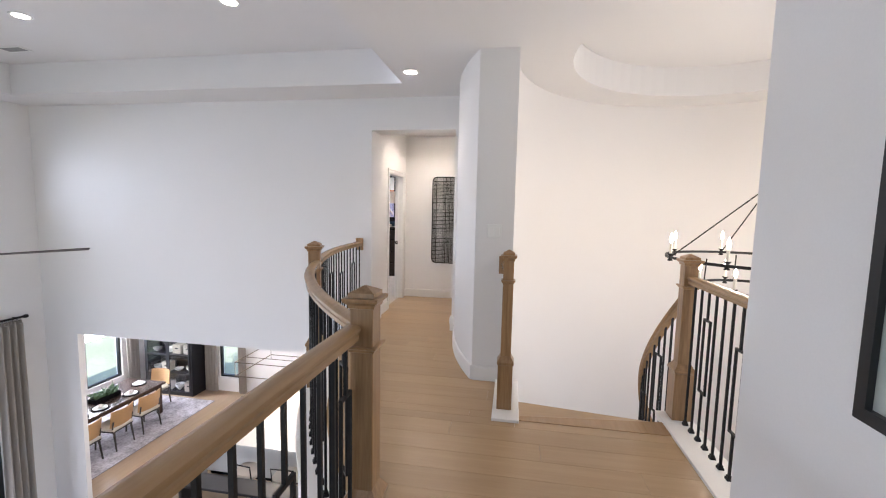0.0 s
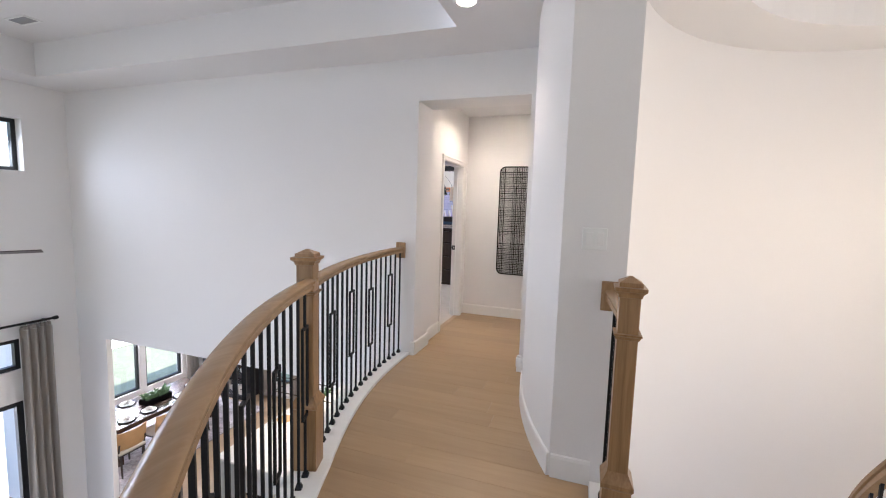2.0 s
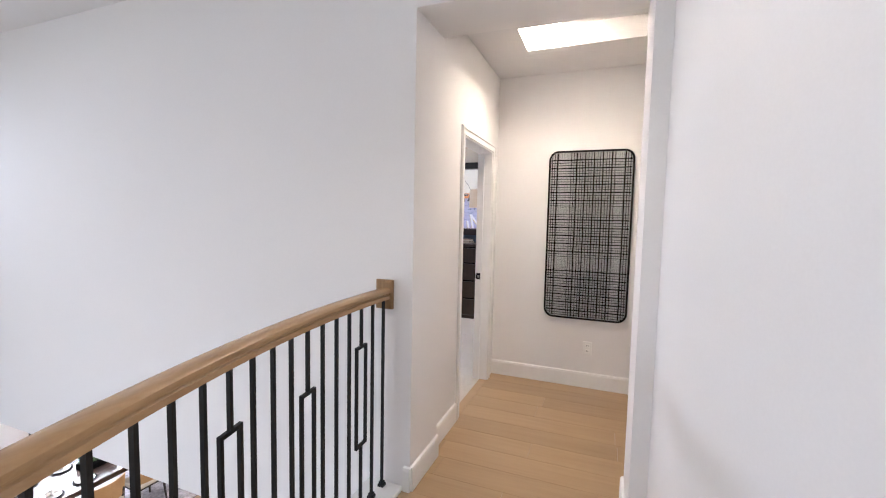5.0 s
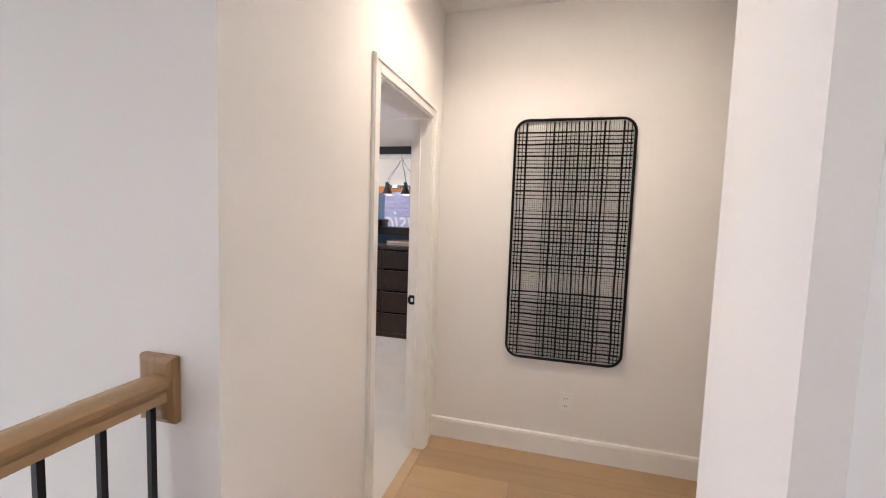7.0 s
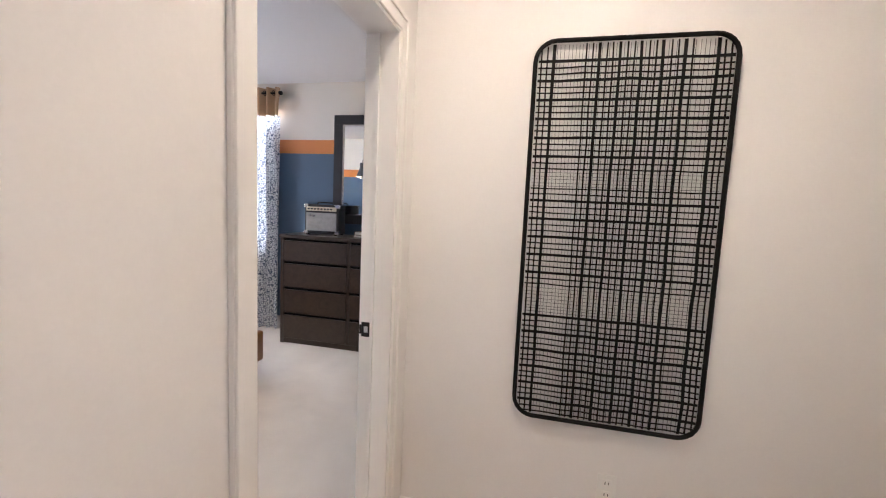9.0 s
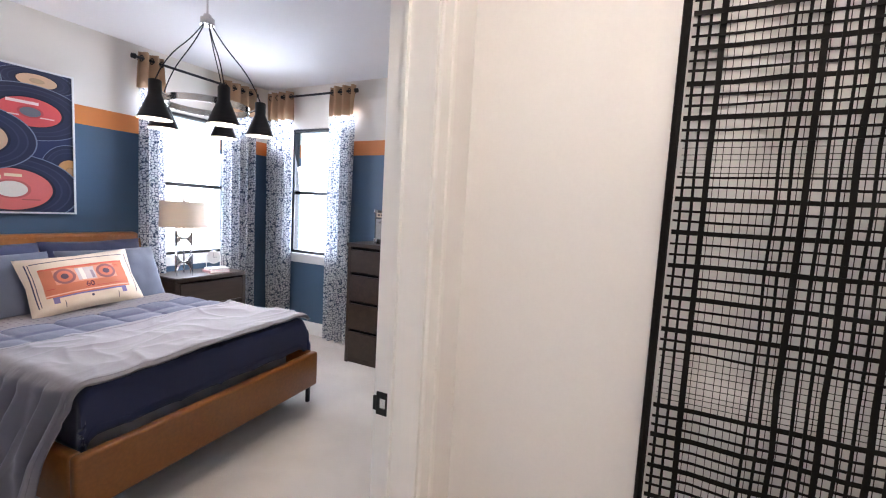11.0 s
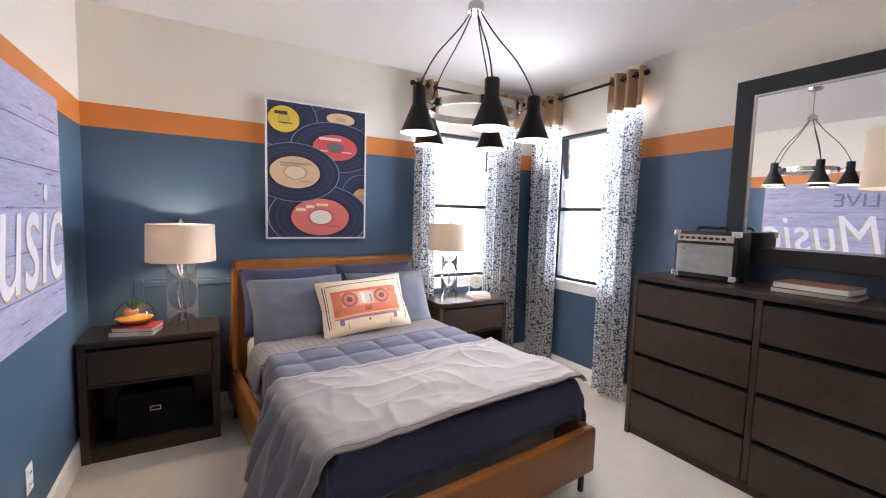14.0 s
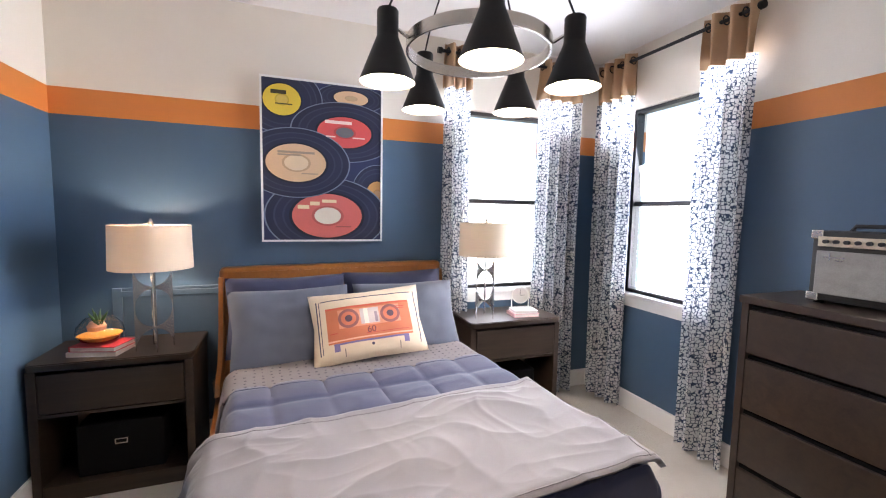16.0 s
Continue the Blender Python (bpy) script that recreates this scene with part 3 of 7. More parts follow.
# ---- candle chandelier over the stairs ----
M["candle"] = mat("ivory candle sleeve", (0.75, 0.72, 0.65), 0.5, 0.02, 8, 60, 0.0)
M["flame"] = glow("candle bulb", (1.0, 0.78, 0.5), 30)
ch = thing("candle_chandelier", "two-tier black iron chandelier with candle bulbs over the stairs", "chandelier")
HX, HY = 2.20, 3.70
for radius, z, count, start in ((0.75, 1.15, 8, 180), (0.46, 0.90, 6, 160)):
    bm = B()
    loops = [[(HX + (radius + dx) * math.cos(t), HY + (radius + dx) * math.sin(t), z + dzz) for dx, dzz in ((-0.004, -0.012), (0.004, -0.012), (0.004, 0.012), (-0.004, 0.012))]
             for t in [2 * math.pi * i / 64 for i in range(65)]]
    rings(bm, loops)
    part("ring", bm, M["iron"], ch, smooth=True)
    for i in range(count):
        t = math.radians(start + 360 * i / count)
        x, y = HX + radius * math.cos(t), HY + radius * math.sin(t)
        bm = B()
        lathe(bm, [(0.022, -0.03), (0.022, -0.026), (0.008, 0.0), (0.008, 0.01), (0.024, 0.03), (0.026, 0.035)], (x, y, z), 12)
        cup = part("candle_cup", bm, M["iron"], ch, smooth=True)
        bm = B()
        lathe(bm, [(0.012, 0.03), (0.012, 0.13)], (x, y, z), 10)
        part("candle", bm, M["candle"], cup, smooth=True)
        bm = B()
        lathe(bm, [(0.006, 0.13), (0.013, 0.15), (0.015, 0.165), (0.010, 0.19), (0.002, 0.215)], (x, y, z), 10)
        part("flame_bulb", bm, M["flame"], cup, smooth=True)
for i in range(4):
    t = math.radians(180 + 90 * i)
    for radius, z, z1 in ((0.75, 1.15, 1.78), (0.46, 0.90, 1.15)):
        bm = B()
        tube(bm, [(HX + radius * math.cos(t), HY + radius * math.sin(t), z), (HX + (0.02 if z1 > 1.5 else 0.45) * math.cos(t), HY + (0.02 if z1 > 1.5 else 0.45) * math.sin(t), z1)], 0.006, 6)
        part("strut", bm, M["iron"], ch)
bm = B()
lathe(bm, [(0.012, 1.70), (0.03, 1.74), (0.03, 1.79), (0.012, 1.83)], (HX, HY, 0), 12)
part("hub", bm, M["iron"], ch)
bm = B()
z, i = 1.83, 0
while z < UP + 0.28:
    loop = [(HX + (0.014 * math.cos(t) if i % 2 else 0), HY + (0 if i % 2 else 0.014 * math.cos(t)), z + 0.022 + 0.026 * math.sin(t)) for t in [2 * math.pi * q / 10 for q in range(11)]]
    tube(bm, loop, 0.0032, 5)
    z, i = z + 0.038, i + 1
part("chain", bm, M["iron"], ch)
bm = B()
lathe(bm, [(0.01, UP + 0.26), (0.06, UP + 0.29), (0.065, UP + 0.32)], (HX, HY, 0), 20)
part("canopy", bm, M["iron"], ch, smooth=True)
bulb("chandelier_light", (HX, HY, 1.25), 12, WARM, 0.35)

# ---- hall fittings ----
def downlight(x, y, z, watts):
    d = thing("downlight", "round white recessed ceiling downlight, lit", "downlight", "recessed ceiling lights")
    bm = B()
    rings(bm, [[(x + r * math.cos(2 * math.pi * i / 32), y + r * math.sin(2 * math.pi * i / 32), z + h) for i in range(32)] for r, h in ((0.062, -0.001), (0.068, -0.006), (0.088, -0.005), (0.092, 0.0))], True, False)
    part("trim_ring", bm, M["plate"], d, smooth=True)
    bm = B()
    lathe(bm, [(0.063, -0.0015), (0.063, -0.0035)], (x, y, z), 32)
    part("lens", bm, M["spot"], d)
    lamp = new("downlight_lamp", bpy.data.lights.new("downlight_lamp", 'SPOT'))
    lamp.data.energy, lamp.data.color, lamp.data.spot_size, lamp.data.spot_blend, lamp.data.shadow_soft_size = watts, SOFTWARM, radians(110), 0.7, 0.05
    lamp.matrix_world = look((x, y, z - 0.02), (x, y, z - 1))


downlight(-1.01, 3.91, UP, 8)
downlight(-2.42, 3.12, TZ, 8)
downlight(-4.6, 3.12, TZ, 8)
# added lamp over the hall behind the start, never in view
downlight(-0.10, -1.2, UP, 8)

vent = thing("ceiling_vent", "grey slatted air vent in the tray ceiling", "vent")
part("frame", boxes((-5.86, -5.54, 3.75, 3.77, TZ - 0.008, TZ), (-5.86, -5.54, 3.89, 3.91, TZ - 0.008, TZ), (-5.86, -5.84, 3.77, 3.89, TZ - 0.008, TZ), (-5.56, -5.54, 3.77, 3.89, TZ - 0.008, TZ)), M["plate"], vent)
M["vent_grey"] = mat("grey vent slats", (0.30, 0.30, 0.31), 0.5, 0.05, 9, 60, 0.0)
for i in range(8):
    part("slat", boxes((-5.84, -5.56, 3.773 + 0.0145 * i, 3.782 + 0.0145 * i, TZ - 0.007, TZ - 0.001)), M["vent_grey"], vent)

sw = thing("light_switch", "white double rocker light switch plate", "light switch")
part("plate", box(B(), -0.163, -0.040, 3.370, 3.38, 1.296, 1.412, 0.004), M["plate"], sw)
for x in (-0.127, -0.073):
    part("rocker", box(B(), x - 0.016, x + 0.016, 3.362, 3.3715, 1.322, 1.388, 0.002), M["trim"], sw)
M["slot"] = mat("dark outlet slots", (0.05, 0.05, 0.05), 0.6, 0.0, 5, 50, 0.0)


def outlet(name, m):
    o = thing(name, "white duplex wall outlet", "outlet", "", m)
    part("plate", box(B(), -0.036, 0.036, -0.005, 0.0, -0.058, 0.058, 0.003), M["plate"], o)
    for z in (-0.024, 0.024):
        s = part("socket", box(B(), -0.017, 0.017, -0.0075, -0.005, z - 0.014, z + 0.014, 0.002), M["trim"], o)
        part("slot", boxes((-0.008, -0.005, -0.0085, -0.0074, z - 0.006, z + 0.006), (0.005, 0.008, -0.0085, -0.0074, z - 0.005, z + 0.005)), M["slot"], s)
    return o


outlet("wall_outlet", pose(-0.925, 6.72, 0.352))
ya = 4.47
ta = math.degrees(math.asin((ya - CY) / RO))
outlet("wall_outlet", pose(wall_x(ya, RO), ya, 0.20, 0, 0, -90 - ta))
nl = thing("plug_in_freshener", "small white plug-in air freshener on the outlet", "air freshener", "", pose(wall_x(ya, RO), ya, 0.20, 0, 0, -90 - ta))
part("body", box(B(), -0.026, 0.026, -0.06, -0.009, -0.01, 0.07, 0.012), M["plate"], nl, smooth=True)
bm = B()
lathe(bm, [(0.016, 0.07), (0.018, 0.075), (0.016, 0.085)], (0, -0.035, 0), 14)
part("cap", bm, M["trim"], nl)

# baseboards of the hall and nook
BASE = [(0.0, 0.0), (0.016, 0.0), (0.016, 0.115), (0.012, 0.13), (0.0, 0.135)]


def baseboard(name, path):
    bm = B()
    sweep(bm, [(x, y, 0.0) for x, y in path], BASE)
    return setting(name, bm, M["trim"], "white painted baseboard", "baseboard")


def flip(path):
    return list(reversed(path))


baseboard("baseboard_round", flip([(wall_x(y, RO) - 0.0, y) for y in [3.38 + i * (WY - 3.38) / 16 for i in range(17)]]))
baseboard("baseboard_facet", [(-0.26, 3.38), (-0.05, 3.38)])
baseboard("baseboard_jamb_east", [(-0.673, WY + 0.374), (-0.673, WY)])
baseboard("baseboard_jamb_front", [(-0.69, WY), (-0.61, WY)])
baseboard("baseboard_jamb_west", [(-1.735, WY - 0.0), (-1.735, WY + 0.374)])
baseboard("baseboard_gallery", [(-1.77, WY), (-1.73, WY)])
baseboard("baseboard_nook_west", [(-1.78, WY + 0.374), (-1.78, DO0 - 0.06)])
baseboard("baseboard_nook_north", [(-1.78, 6.72), (0.0, 6.72)])
baseboard("baseboard_nook_round", flip([(wall_x(y, RO), y) for y in [WY + 0.374 + i * (6.72 - WY - 0.374) / 12 for i in range(13)]]))
baseboard("baseboard_hall_east", [(0.855, 1.27), (0.855, -3.3)])

# bedroom doorway: jambs, casings, strike, leaf
M["door_paint"] = mat("white door paint", (0.80, 0.79, 0.77), 0.3, 0.01, 3, 60, 0.02)
XB = BX1 - 0.004
door = setting("door_1", boxes((XB, -1.776, DO0 - 0.001, DO0 + 0.018, 0, DH), (XB, -1.776, DO1 - 0.018, DO1 + 0.001, 0, DH), (XB, -1.776, DO0 + 0.018, DO1 - 0.018, DH - 0.018, DH + 0.001)),
               M["trim"], "white door frame with the door standing open", "door")
for x0, side in ((-1.78, 1), (BX1, -1)):
    def lay(a, c):
        return (x0 + a, x0 + c) if side > 0 else (x0 - c, x0 - a)
    for y0, y1, o in ((DO0 - 0.057, DO0 + 0.006, 0), (DO1 - 0.006, DO1 + 0.057, 1)):
        bm = box(B(), *lay(-0.002, 0.013), y0, y1, 0.0, DH + 0.057, 0.003)
        box(bm, *lay(0.0, 0.019), (y0 + 0.003) if o == 0 else (y1 - 0.021), (y0 + 0.021) if o == 0 else (y1 - 0.003), 0.001, DH + 0.054, 0.003)
        part("casing", bm, M["trim"], door)
    bm = box(B(), *lay(-0.0015, 0.0128), DO0 + 0.007, DO1 - 0.007, DH - 0.006, DH + 0.0565, 0.003)
    box(bm, *lay(0.0, 0.0188), DO0 - 0.035, DO1 + 0.035, DH + 0.036, DH + 0.0535, 0.003)
    part("casing", bm, M["trim"], door)
part("door_stop", boxes((-1.855, -1.845, DO0 + 0.018, DO0 + 0.03, 0, DH - 0.018), (-1.855, -1.845, DO1 - 0.03, DO1 - 0.018, 0, DH - 0.018)), M["trim"], door)
bm = boxes((-1.893, -1.858, DO1 - 0.0205, DO1 - 0.018, 0.921, 0.937), (-1.893, -1.858, DO1 - 0.0205, DO1 - 0.018, 0.962, 0.978), (-1.893, -1.884, DO1 - 0.0205, DO1 - 0.018, 0.937, 0.962), (-1.867, -1.858, DO1 - 0.0205, DO1 - 0.018, 0.937, 0.962))
part("strike_plate", bm, M["iron"], door, "black strike plate with a bright latch hole")
part("latch_hole", boxes((-1.884, -1.867, DO1 - 0.0192, DO1 - 0.0178, 0.937, 0.962)), M["chrome"], door)
part("strike_lip", boxes((-1.900, -1.892, DO1 - 0.024, DO1 - 0.0181, 0.932, 0.967)), M["iron"], door)
# leaf swung into the room, near the south wall
leaf = part("door_leaf", box(B(), -0.735, 0.0, -0.0175, 0.0175, 0.015, DH - 0.022, 0.002), M["door_paint"], door, "white panelled door leaf, open")
leaf.matrix_basis = pose(-1.945, DO0 - 0.026, 0, 0, 0, -2.6)
for z0, z1 in ((0.18, 0.80), (1.02, 1.90)):
    for s in (-0.0175, 0.0175):
        bm = B()
        for x0, x1, a, b in ((-0.615, -0.60, z0, z1), (-0.135, -0.12, z0, z1), (-0.60, -0.135, z0, z0 + 0.015), (-0.60, -0.135, z1 - 0.015, z1)):
            box(bm, x0, x1, min(s, s * 1.35), max(s, s * 1.35), a, b)
        part("panel_moulding", bm, M["door_paint"], leaf)
for s in (-1, 1):
    bm = box(B(), -0.705, -0.645, min(0.0175 * s, 0.026 * s), max(0.0175 * s, 0.026 * s), 0.905, 0.965, 0.002)
    box(bm, -0.683, -0.667, min(0.026 * s, 0.06 * s), max(0.026 * s, 0.06 * s), 0.927, 0.943)
    box(bm, -0.685, -0.565, min(0.052 * s, 0.068 * s), max(0.052 * s, 0.068 * s), 0.924, 0.946, 0.003)
    part("door_handle", bm, M["iron"], leaf, "black lever handle")
for z in (0.25, 1.02, 1.80):
    part("hinge", boxes((-0.005, 0.012, -0.021, -0.0125, z - 0.045, z + 0.045)), M["iron"], leaf)

# lights in the nook's ceiling well
M["well"] = glow("well lamp diffuser", (1.0, 0.80, 0.52), 4.0)
wl = thing("well_lamp", "warm flat lamp in the ceiling well", "ceiling lamp")
part("diffuser", box(B(), W0 + 0.03, W1 - 0.03, V0 + 0.03, V1 - 0.03, NZ + 0.235, NZ + 0.259, 0.004), M["well"], wl)
area("well_light", (-1.15, (V0 + V1) / 2, NZ + 0.2), (-1.15, (V0 + V1) / 2, 0), 0.5, V1 - V0 - 0.1, 16, (1.0, 0.84, 0.66))

# ---- woven wall art in the nook ----
M["black_metal"] = mat("black woven metal", (0.008, 0.007, 0.007), 0.6, 0.3, 7, 120, 0.2, 0.0)
M["black_metal"].node_tree.nodes["Principled BSDF"].inputs["Specular IOR Level"].default_value = 0.15
art = thing("woven_wall_art", "tall black plaid woven metal wall hanging with rounded corners", "wall art")
X0, X1, Z0, Z1, AYF, RC = -1.305, -0.630, 0.612, 2.062, 6.704, 0.075


def corner_loop(x0, x1, z0, z1, r):
    out = []
    for cx, cz, a in ((x1 - r, z1 - r, 0), (x0 + r, z1 - r, 90), (x0 + r, z0 + r, 180), (x1 - r, z0 + r, 270)):
        out += [(cx + r * math.cos(math.radians(a + 15 * i)), AYF, cz + r * math.sin(math.radians(a + 15 * i))) for i in range(7)]
    return out + out[:1]


part("frame", (lambda bm: (tube(bm, corner_loop(X0, X1, Z0, Z1, RC), 0.0085, 8), bm)[1])(B()), M["black_metal"], art, smooth=True)


def inset(d, half, r):
    """How far the rounded end stands in at d from the side."""
    return 0.0 if d > r else r - math.sqrt(max(0.0, r * r - (r - d) ** 2))


def ribbon(bm, pts, half, across):
    """A thin flat strip along points, its half width at each, lying across x or z."""
    loops = []
    for (x, y, z), w in zip(pts, half):
        dx, dz = (w, 0) if across == 'x' else (0, w)
        loops.append([(x - dx, y - 0.0012, z - dz), (x + dx, y - 0.0012, z + dz), (x + dx, y + 0.0012, z + dz), (x - dx, y + 0.0012, z - dz)])
    return rings(bm, loops)


BOLD, MID = 0.0056, 0.0027
cols = [(0.034, MID), (0.063, MID), (0.098, BOLD)]
for k in range(5):
    cols += [(0.268 + 0.105 * k, MID), (0.300 + 0.105 * k, MID), (0.334 + 0.105 * k, BOLD * 0.9)]
cols += [(0.788, MID), (0.905, BOLD), (0.937, MID), (0.966, MID)]
rows = []
for start, count in ((0.679, 6), (1.197, 5), (1.641, 6)):
    for k in range(count):
        z = start + 0.0695 * k
        rows += [(z - 0.0245, MID * 0.9), (z - 0.046, MID * 0.9), (z, BOLD * 0.85)]
    rows += [(z + 0.0245, MID * 0.9), (z + 0.046, MID * 0.9)] if start == 1.197 else []
rows = [r for r in rows if r[0] < Z1 - 0.012]
rnd = random.Random(4)
for u, w in cols:
    x = X0 + u * (X1 - X0)
    e = 0.012 + inset(min(x - X0, X1 - x), 0, RC)
    bm = B()
    ribbon(bm, [(x + rnd.uniform(-0.0016, 0.0016), AYF + 0.004 * (-1) ** k, Z0 + e + (Z1 - Z0 - 2 * e) * k / 12) for k in range(13)], [w * rnd.uniform(0.88, 1.12) for k in range(13)], 'x')
    part("upright_strip", bm, M["black_metal"], art)
for z, w in rows:
    e = 0.012 + inset(min(z - Z0, Z1 - z), 0, RC)
    bm = B()
    ribbon(bm, [(X0 + e + (X1 - X0 - 2 * e) * k / 8, AYF + 0.004 * (-1) ** (k + 1), z + rnd.uniform(-0.0016, 0.0016)) for k in range(9)], [w * rnd.uniform(0.88, 1.12) for k in range(9)], 'z')
    part("cross_strip", bm, M["black_metal"], art)
bm = B()
for lo, hi, step in ((0.115, 0.262, 0.0135), (0.28, 0.78, 0.0235), (0.80, 0.895, 0.0135)):
    x = X0 + lo * (X1 - X0)
    while x < X0 + hi * (X1 - X0):
        box(bm, x - 0.0006, x + 0.0006, AYF + 0.002, AYF + 0.0034, Z0 + 0.016, Z1 - 0.016)
        x += step * rnd.uniform(0.8, 1.25)
for lo, hi in ((1.04, 1.145), (1.53, 1.60)):
    z = lo
    while z < hi:
        box(bm, X0 + 0.016, X1 - 0.016, AYF + 0.004, AYF + 0.0052, z - 0.0006, z + 0.0006)
        z += 0.013 * rnd.uniform(0.8, 1.25)
tagged(part("wire_mesh", bm, M["black_metal"], art), kind="stuff")

# ---- picture by the hall ----
M["print"] = mat("soft grey landscape print", (0.42, 0.45, 0.42), 0.3, 0.35, 1.2, 9, 0.0)
hp = thing("framed_print", "large black-framed soft grey landscape print", "picture")
part("frame", boxes((0.82, 0.855, -0.35, 0.755, 1.10, 1.13), (0.82, 0.855, -0.35, 0.755, 2.27, 2.30), (0.82, 0.855, 0.725, 0.755, 1.13, 2.27), (0.82, 0.855, -0.35, -0.32, 1.13, 2.27)), M["black_frame"], hp)
part("print", boxes((0.835, 0.85, -0.32, 0.725, 1.13, 2.27)), M["print"], hp)

# ---- bedroom ----
def shapes_material(name, ground, shapes, rough=0.5, axes=(0, 2), bump=0.03, grain=0.06):
    """A print: flat shapes over a ground, in the object's own metres. Rows: ('rect' or 'ell', centre, half sizes, colour)."""
    m = mat(name, (0.8, 0.8, 0.8), rough, grain, 9.0, 180.0, bump)
    n, l, b = nodes_of(m)
    tone = b.inputs["Base Color"].links[0].from_socket
    tc, sep = n.new("ShaderNodeTexCoord"), n.new("ShaderNodeSeparateXYZ")
    l.new(tc.outputs["Object"], sep.inputs[0])
    rgb = n.new("ShaderNodeRGB")
    rgb.outputs[0].default_value = (*ground, 1)
    col = rgb.outputs[0]
    for kind, (cu, cv), (hu, hv), c in shapes:
        terms = []
        for k, (q, h) in enumerate(((cu, hu), (cv, hv))):
            s = n.new("ShaderNodeMath")
            s.operation = 'MULTIPLY_ADD'
            l.new(sep.outputs[axes[k]], s.inputs[0])
            s.inputs[1].default_value, s.inputs[2].default_value = 1 / h, -q / h
            terms.append(s.outputs[0])
        f = n.new("ShaderNodeMath")
        if kind == 'ell':
            p = [n.new("ShaderNodeMath") for _ in terms]
            for q, t in zip(p, terms):
                q.operation = 'MULTIPLY'
                l.new(t, q.inputs[0])
                l.new(t, q.inputs[1])
            f.operation = 'ADD'
        else:
            p = [n.new("ShaderNodeMath") for _ in terms]
            for q, t in zip(p, terms):
                q.operation = 'ABSOLUTE'
                l.new(t, q.inputs[0])
            f.operation = 'MAXIMUM'
        l.new(p[0].outputs[0], f.inputs[0])
        l.new(p[1].outputs[0], f.inputs[1])
        lt = n.new("ShaderNodeMath")
        lt.operation = 'LESS_THAN'
        l.new(f.outputs[0], lt.inputs[0])
        lt.inputs[1].default_value = 1.0
        mx = n.new("ShaderNodeMix")
        mx.data_type = 'RGBA'
        l.new(lt.outputs[0], mx.inputs[0])
        l.new(col, mx.inputs[6])
        mx.inputs[7].default_value = (*c, 1)
        col = mx.outputs[2]
    sc = n.new("ShaderNodeVectorMath")
    sc.operation = 'SCALE'
    sc.inputs[3].default_value = 1.25
    l.new(tone, sc.inputs[0])
    mul = n.new("ShaderNodeMix")
    mul.data_type, mul.blend_type = 'RGBA', 'MULTIPLY'
    mul.inputs[0].default_value = 1.0
    l.new(col, mul.inputs[6])
    l.new(sc.outputs[0], mul.inputs[7])
    l.new(mul.outputs[2], b.inputs["Base Color"])
    return m


def lettering(text, size, material, parent, m, label="", depth=0.0008, name="lettering", shear=0.0):
    """Words as a mesh, in the built-in font."""
    cu = bpy.data.curves.new(name, 'FONT')
    cu.body, cu.size, cu.extrude, cu.align_x, cu.align_y, cu.shear = text, size, depth, 'CENTER', 'CENTER', shear
    tmp = new("tmp_text", cu)
    me = bpy.data.meshes.new_from_object(tmp.evaluated_get(bpy.context.evaluated_depsgraph_get()))
    bpy.data.objects.remove(tmp)
    me.materials.append(material)
    ob = new(name, me)
    ob.parent = parent
    ob.matrix_basis = m
    if label:
        ob["label"] = label
    return ob


M["leather"] = mat("tan leather", (0.25, 0.088, 0.014), 0.36, 0.22, 2.2, 55, 0.18, dist=0.002)
M["navy"] = mat("navy quilt cotton", (0.022, 0.028, 0.078), 0.85, 0.12, 4, 300, 0.25, sheen=0.3)
M["grey_blue"] = mat("grey blue cotton", (0.090, 0.104, 0.145), 0.8, 0.08, 4, 300, 0.2, sheen=0.3)
M["duvet"] = mat("pale grey duvet cotton", (0.175, 0.160, 0.172), 0.85, 0.06, 3, 320, 0.2, sheen=0.35)
M["ticking"] = shapes_material("grey sheet with dark dots", (0.185, 0.165, 0.168), [], 0.85)
M["espresso"] = wood("espresso stained wood", (0.038, 0.024, 0.016), (0.017, 0.0105, 0.0075), 0.36, 'Y', 1.2, 0.1)
M["dark_void"] = mat("black felt box", (0.005, 0.005, 0.006), 0.9, 0.2, 5, 200, 0.2)
M["dark_void"].node_tree.nodes["Principled BSDF"].inputs["Specular IOR Level"].default_value = 0.1
M["mattress"] = mat("white mattress cover", (0.55, 0.54, 0.53), 0.9, 0.04, 5, 200, 0.2)

n, l, b = nodes_of(M["ticking"])
vor, tcx = n.new("ShaderNodeTexVoronoi"), n.new("ShaderNodeTexCoord")
vor.inputs["Scale"].default_value, vor.inputs["Randomness"].default_value = 24, 0.25
l.new(tcx.outputs["Object"], vor.inputs[0])
lt, mx = n.new("ShaderNodeMath"), n.new("ShaderNodeMix")
lt.operation, mx.data_type = 'LESS_THAN', 'RGBA'
lt.inputs[1].default_value = 0.16
l.new(vor.outputs["Distance"], lt.inputs[0])
l.new(lt.outputs[0], mx.inputs[0])
l.new(b.inputs["Base Color"].links[0].from_socket, mx.inputs[6])
mx.inputs[7].default_value = (0.06, 0.05, 0.06, 1)
l.new(mx.outputs[2], b.inputs["Base Color"])

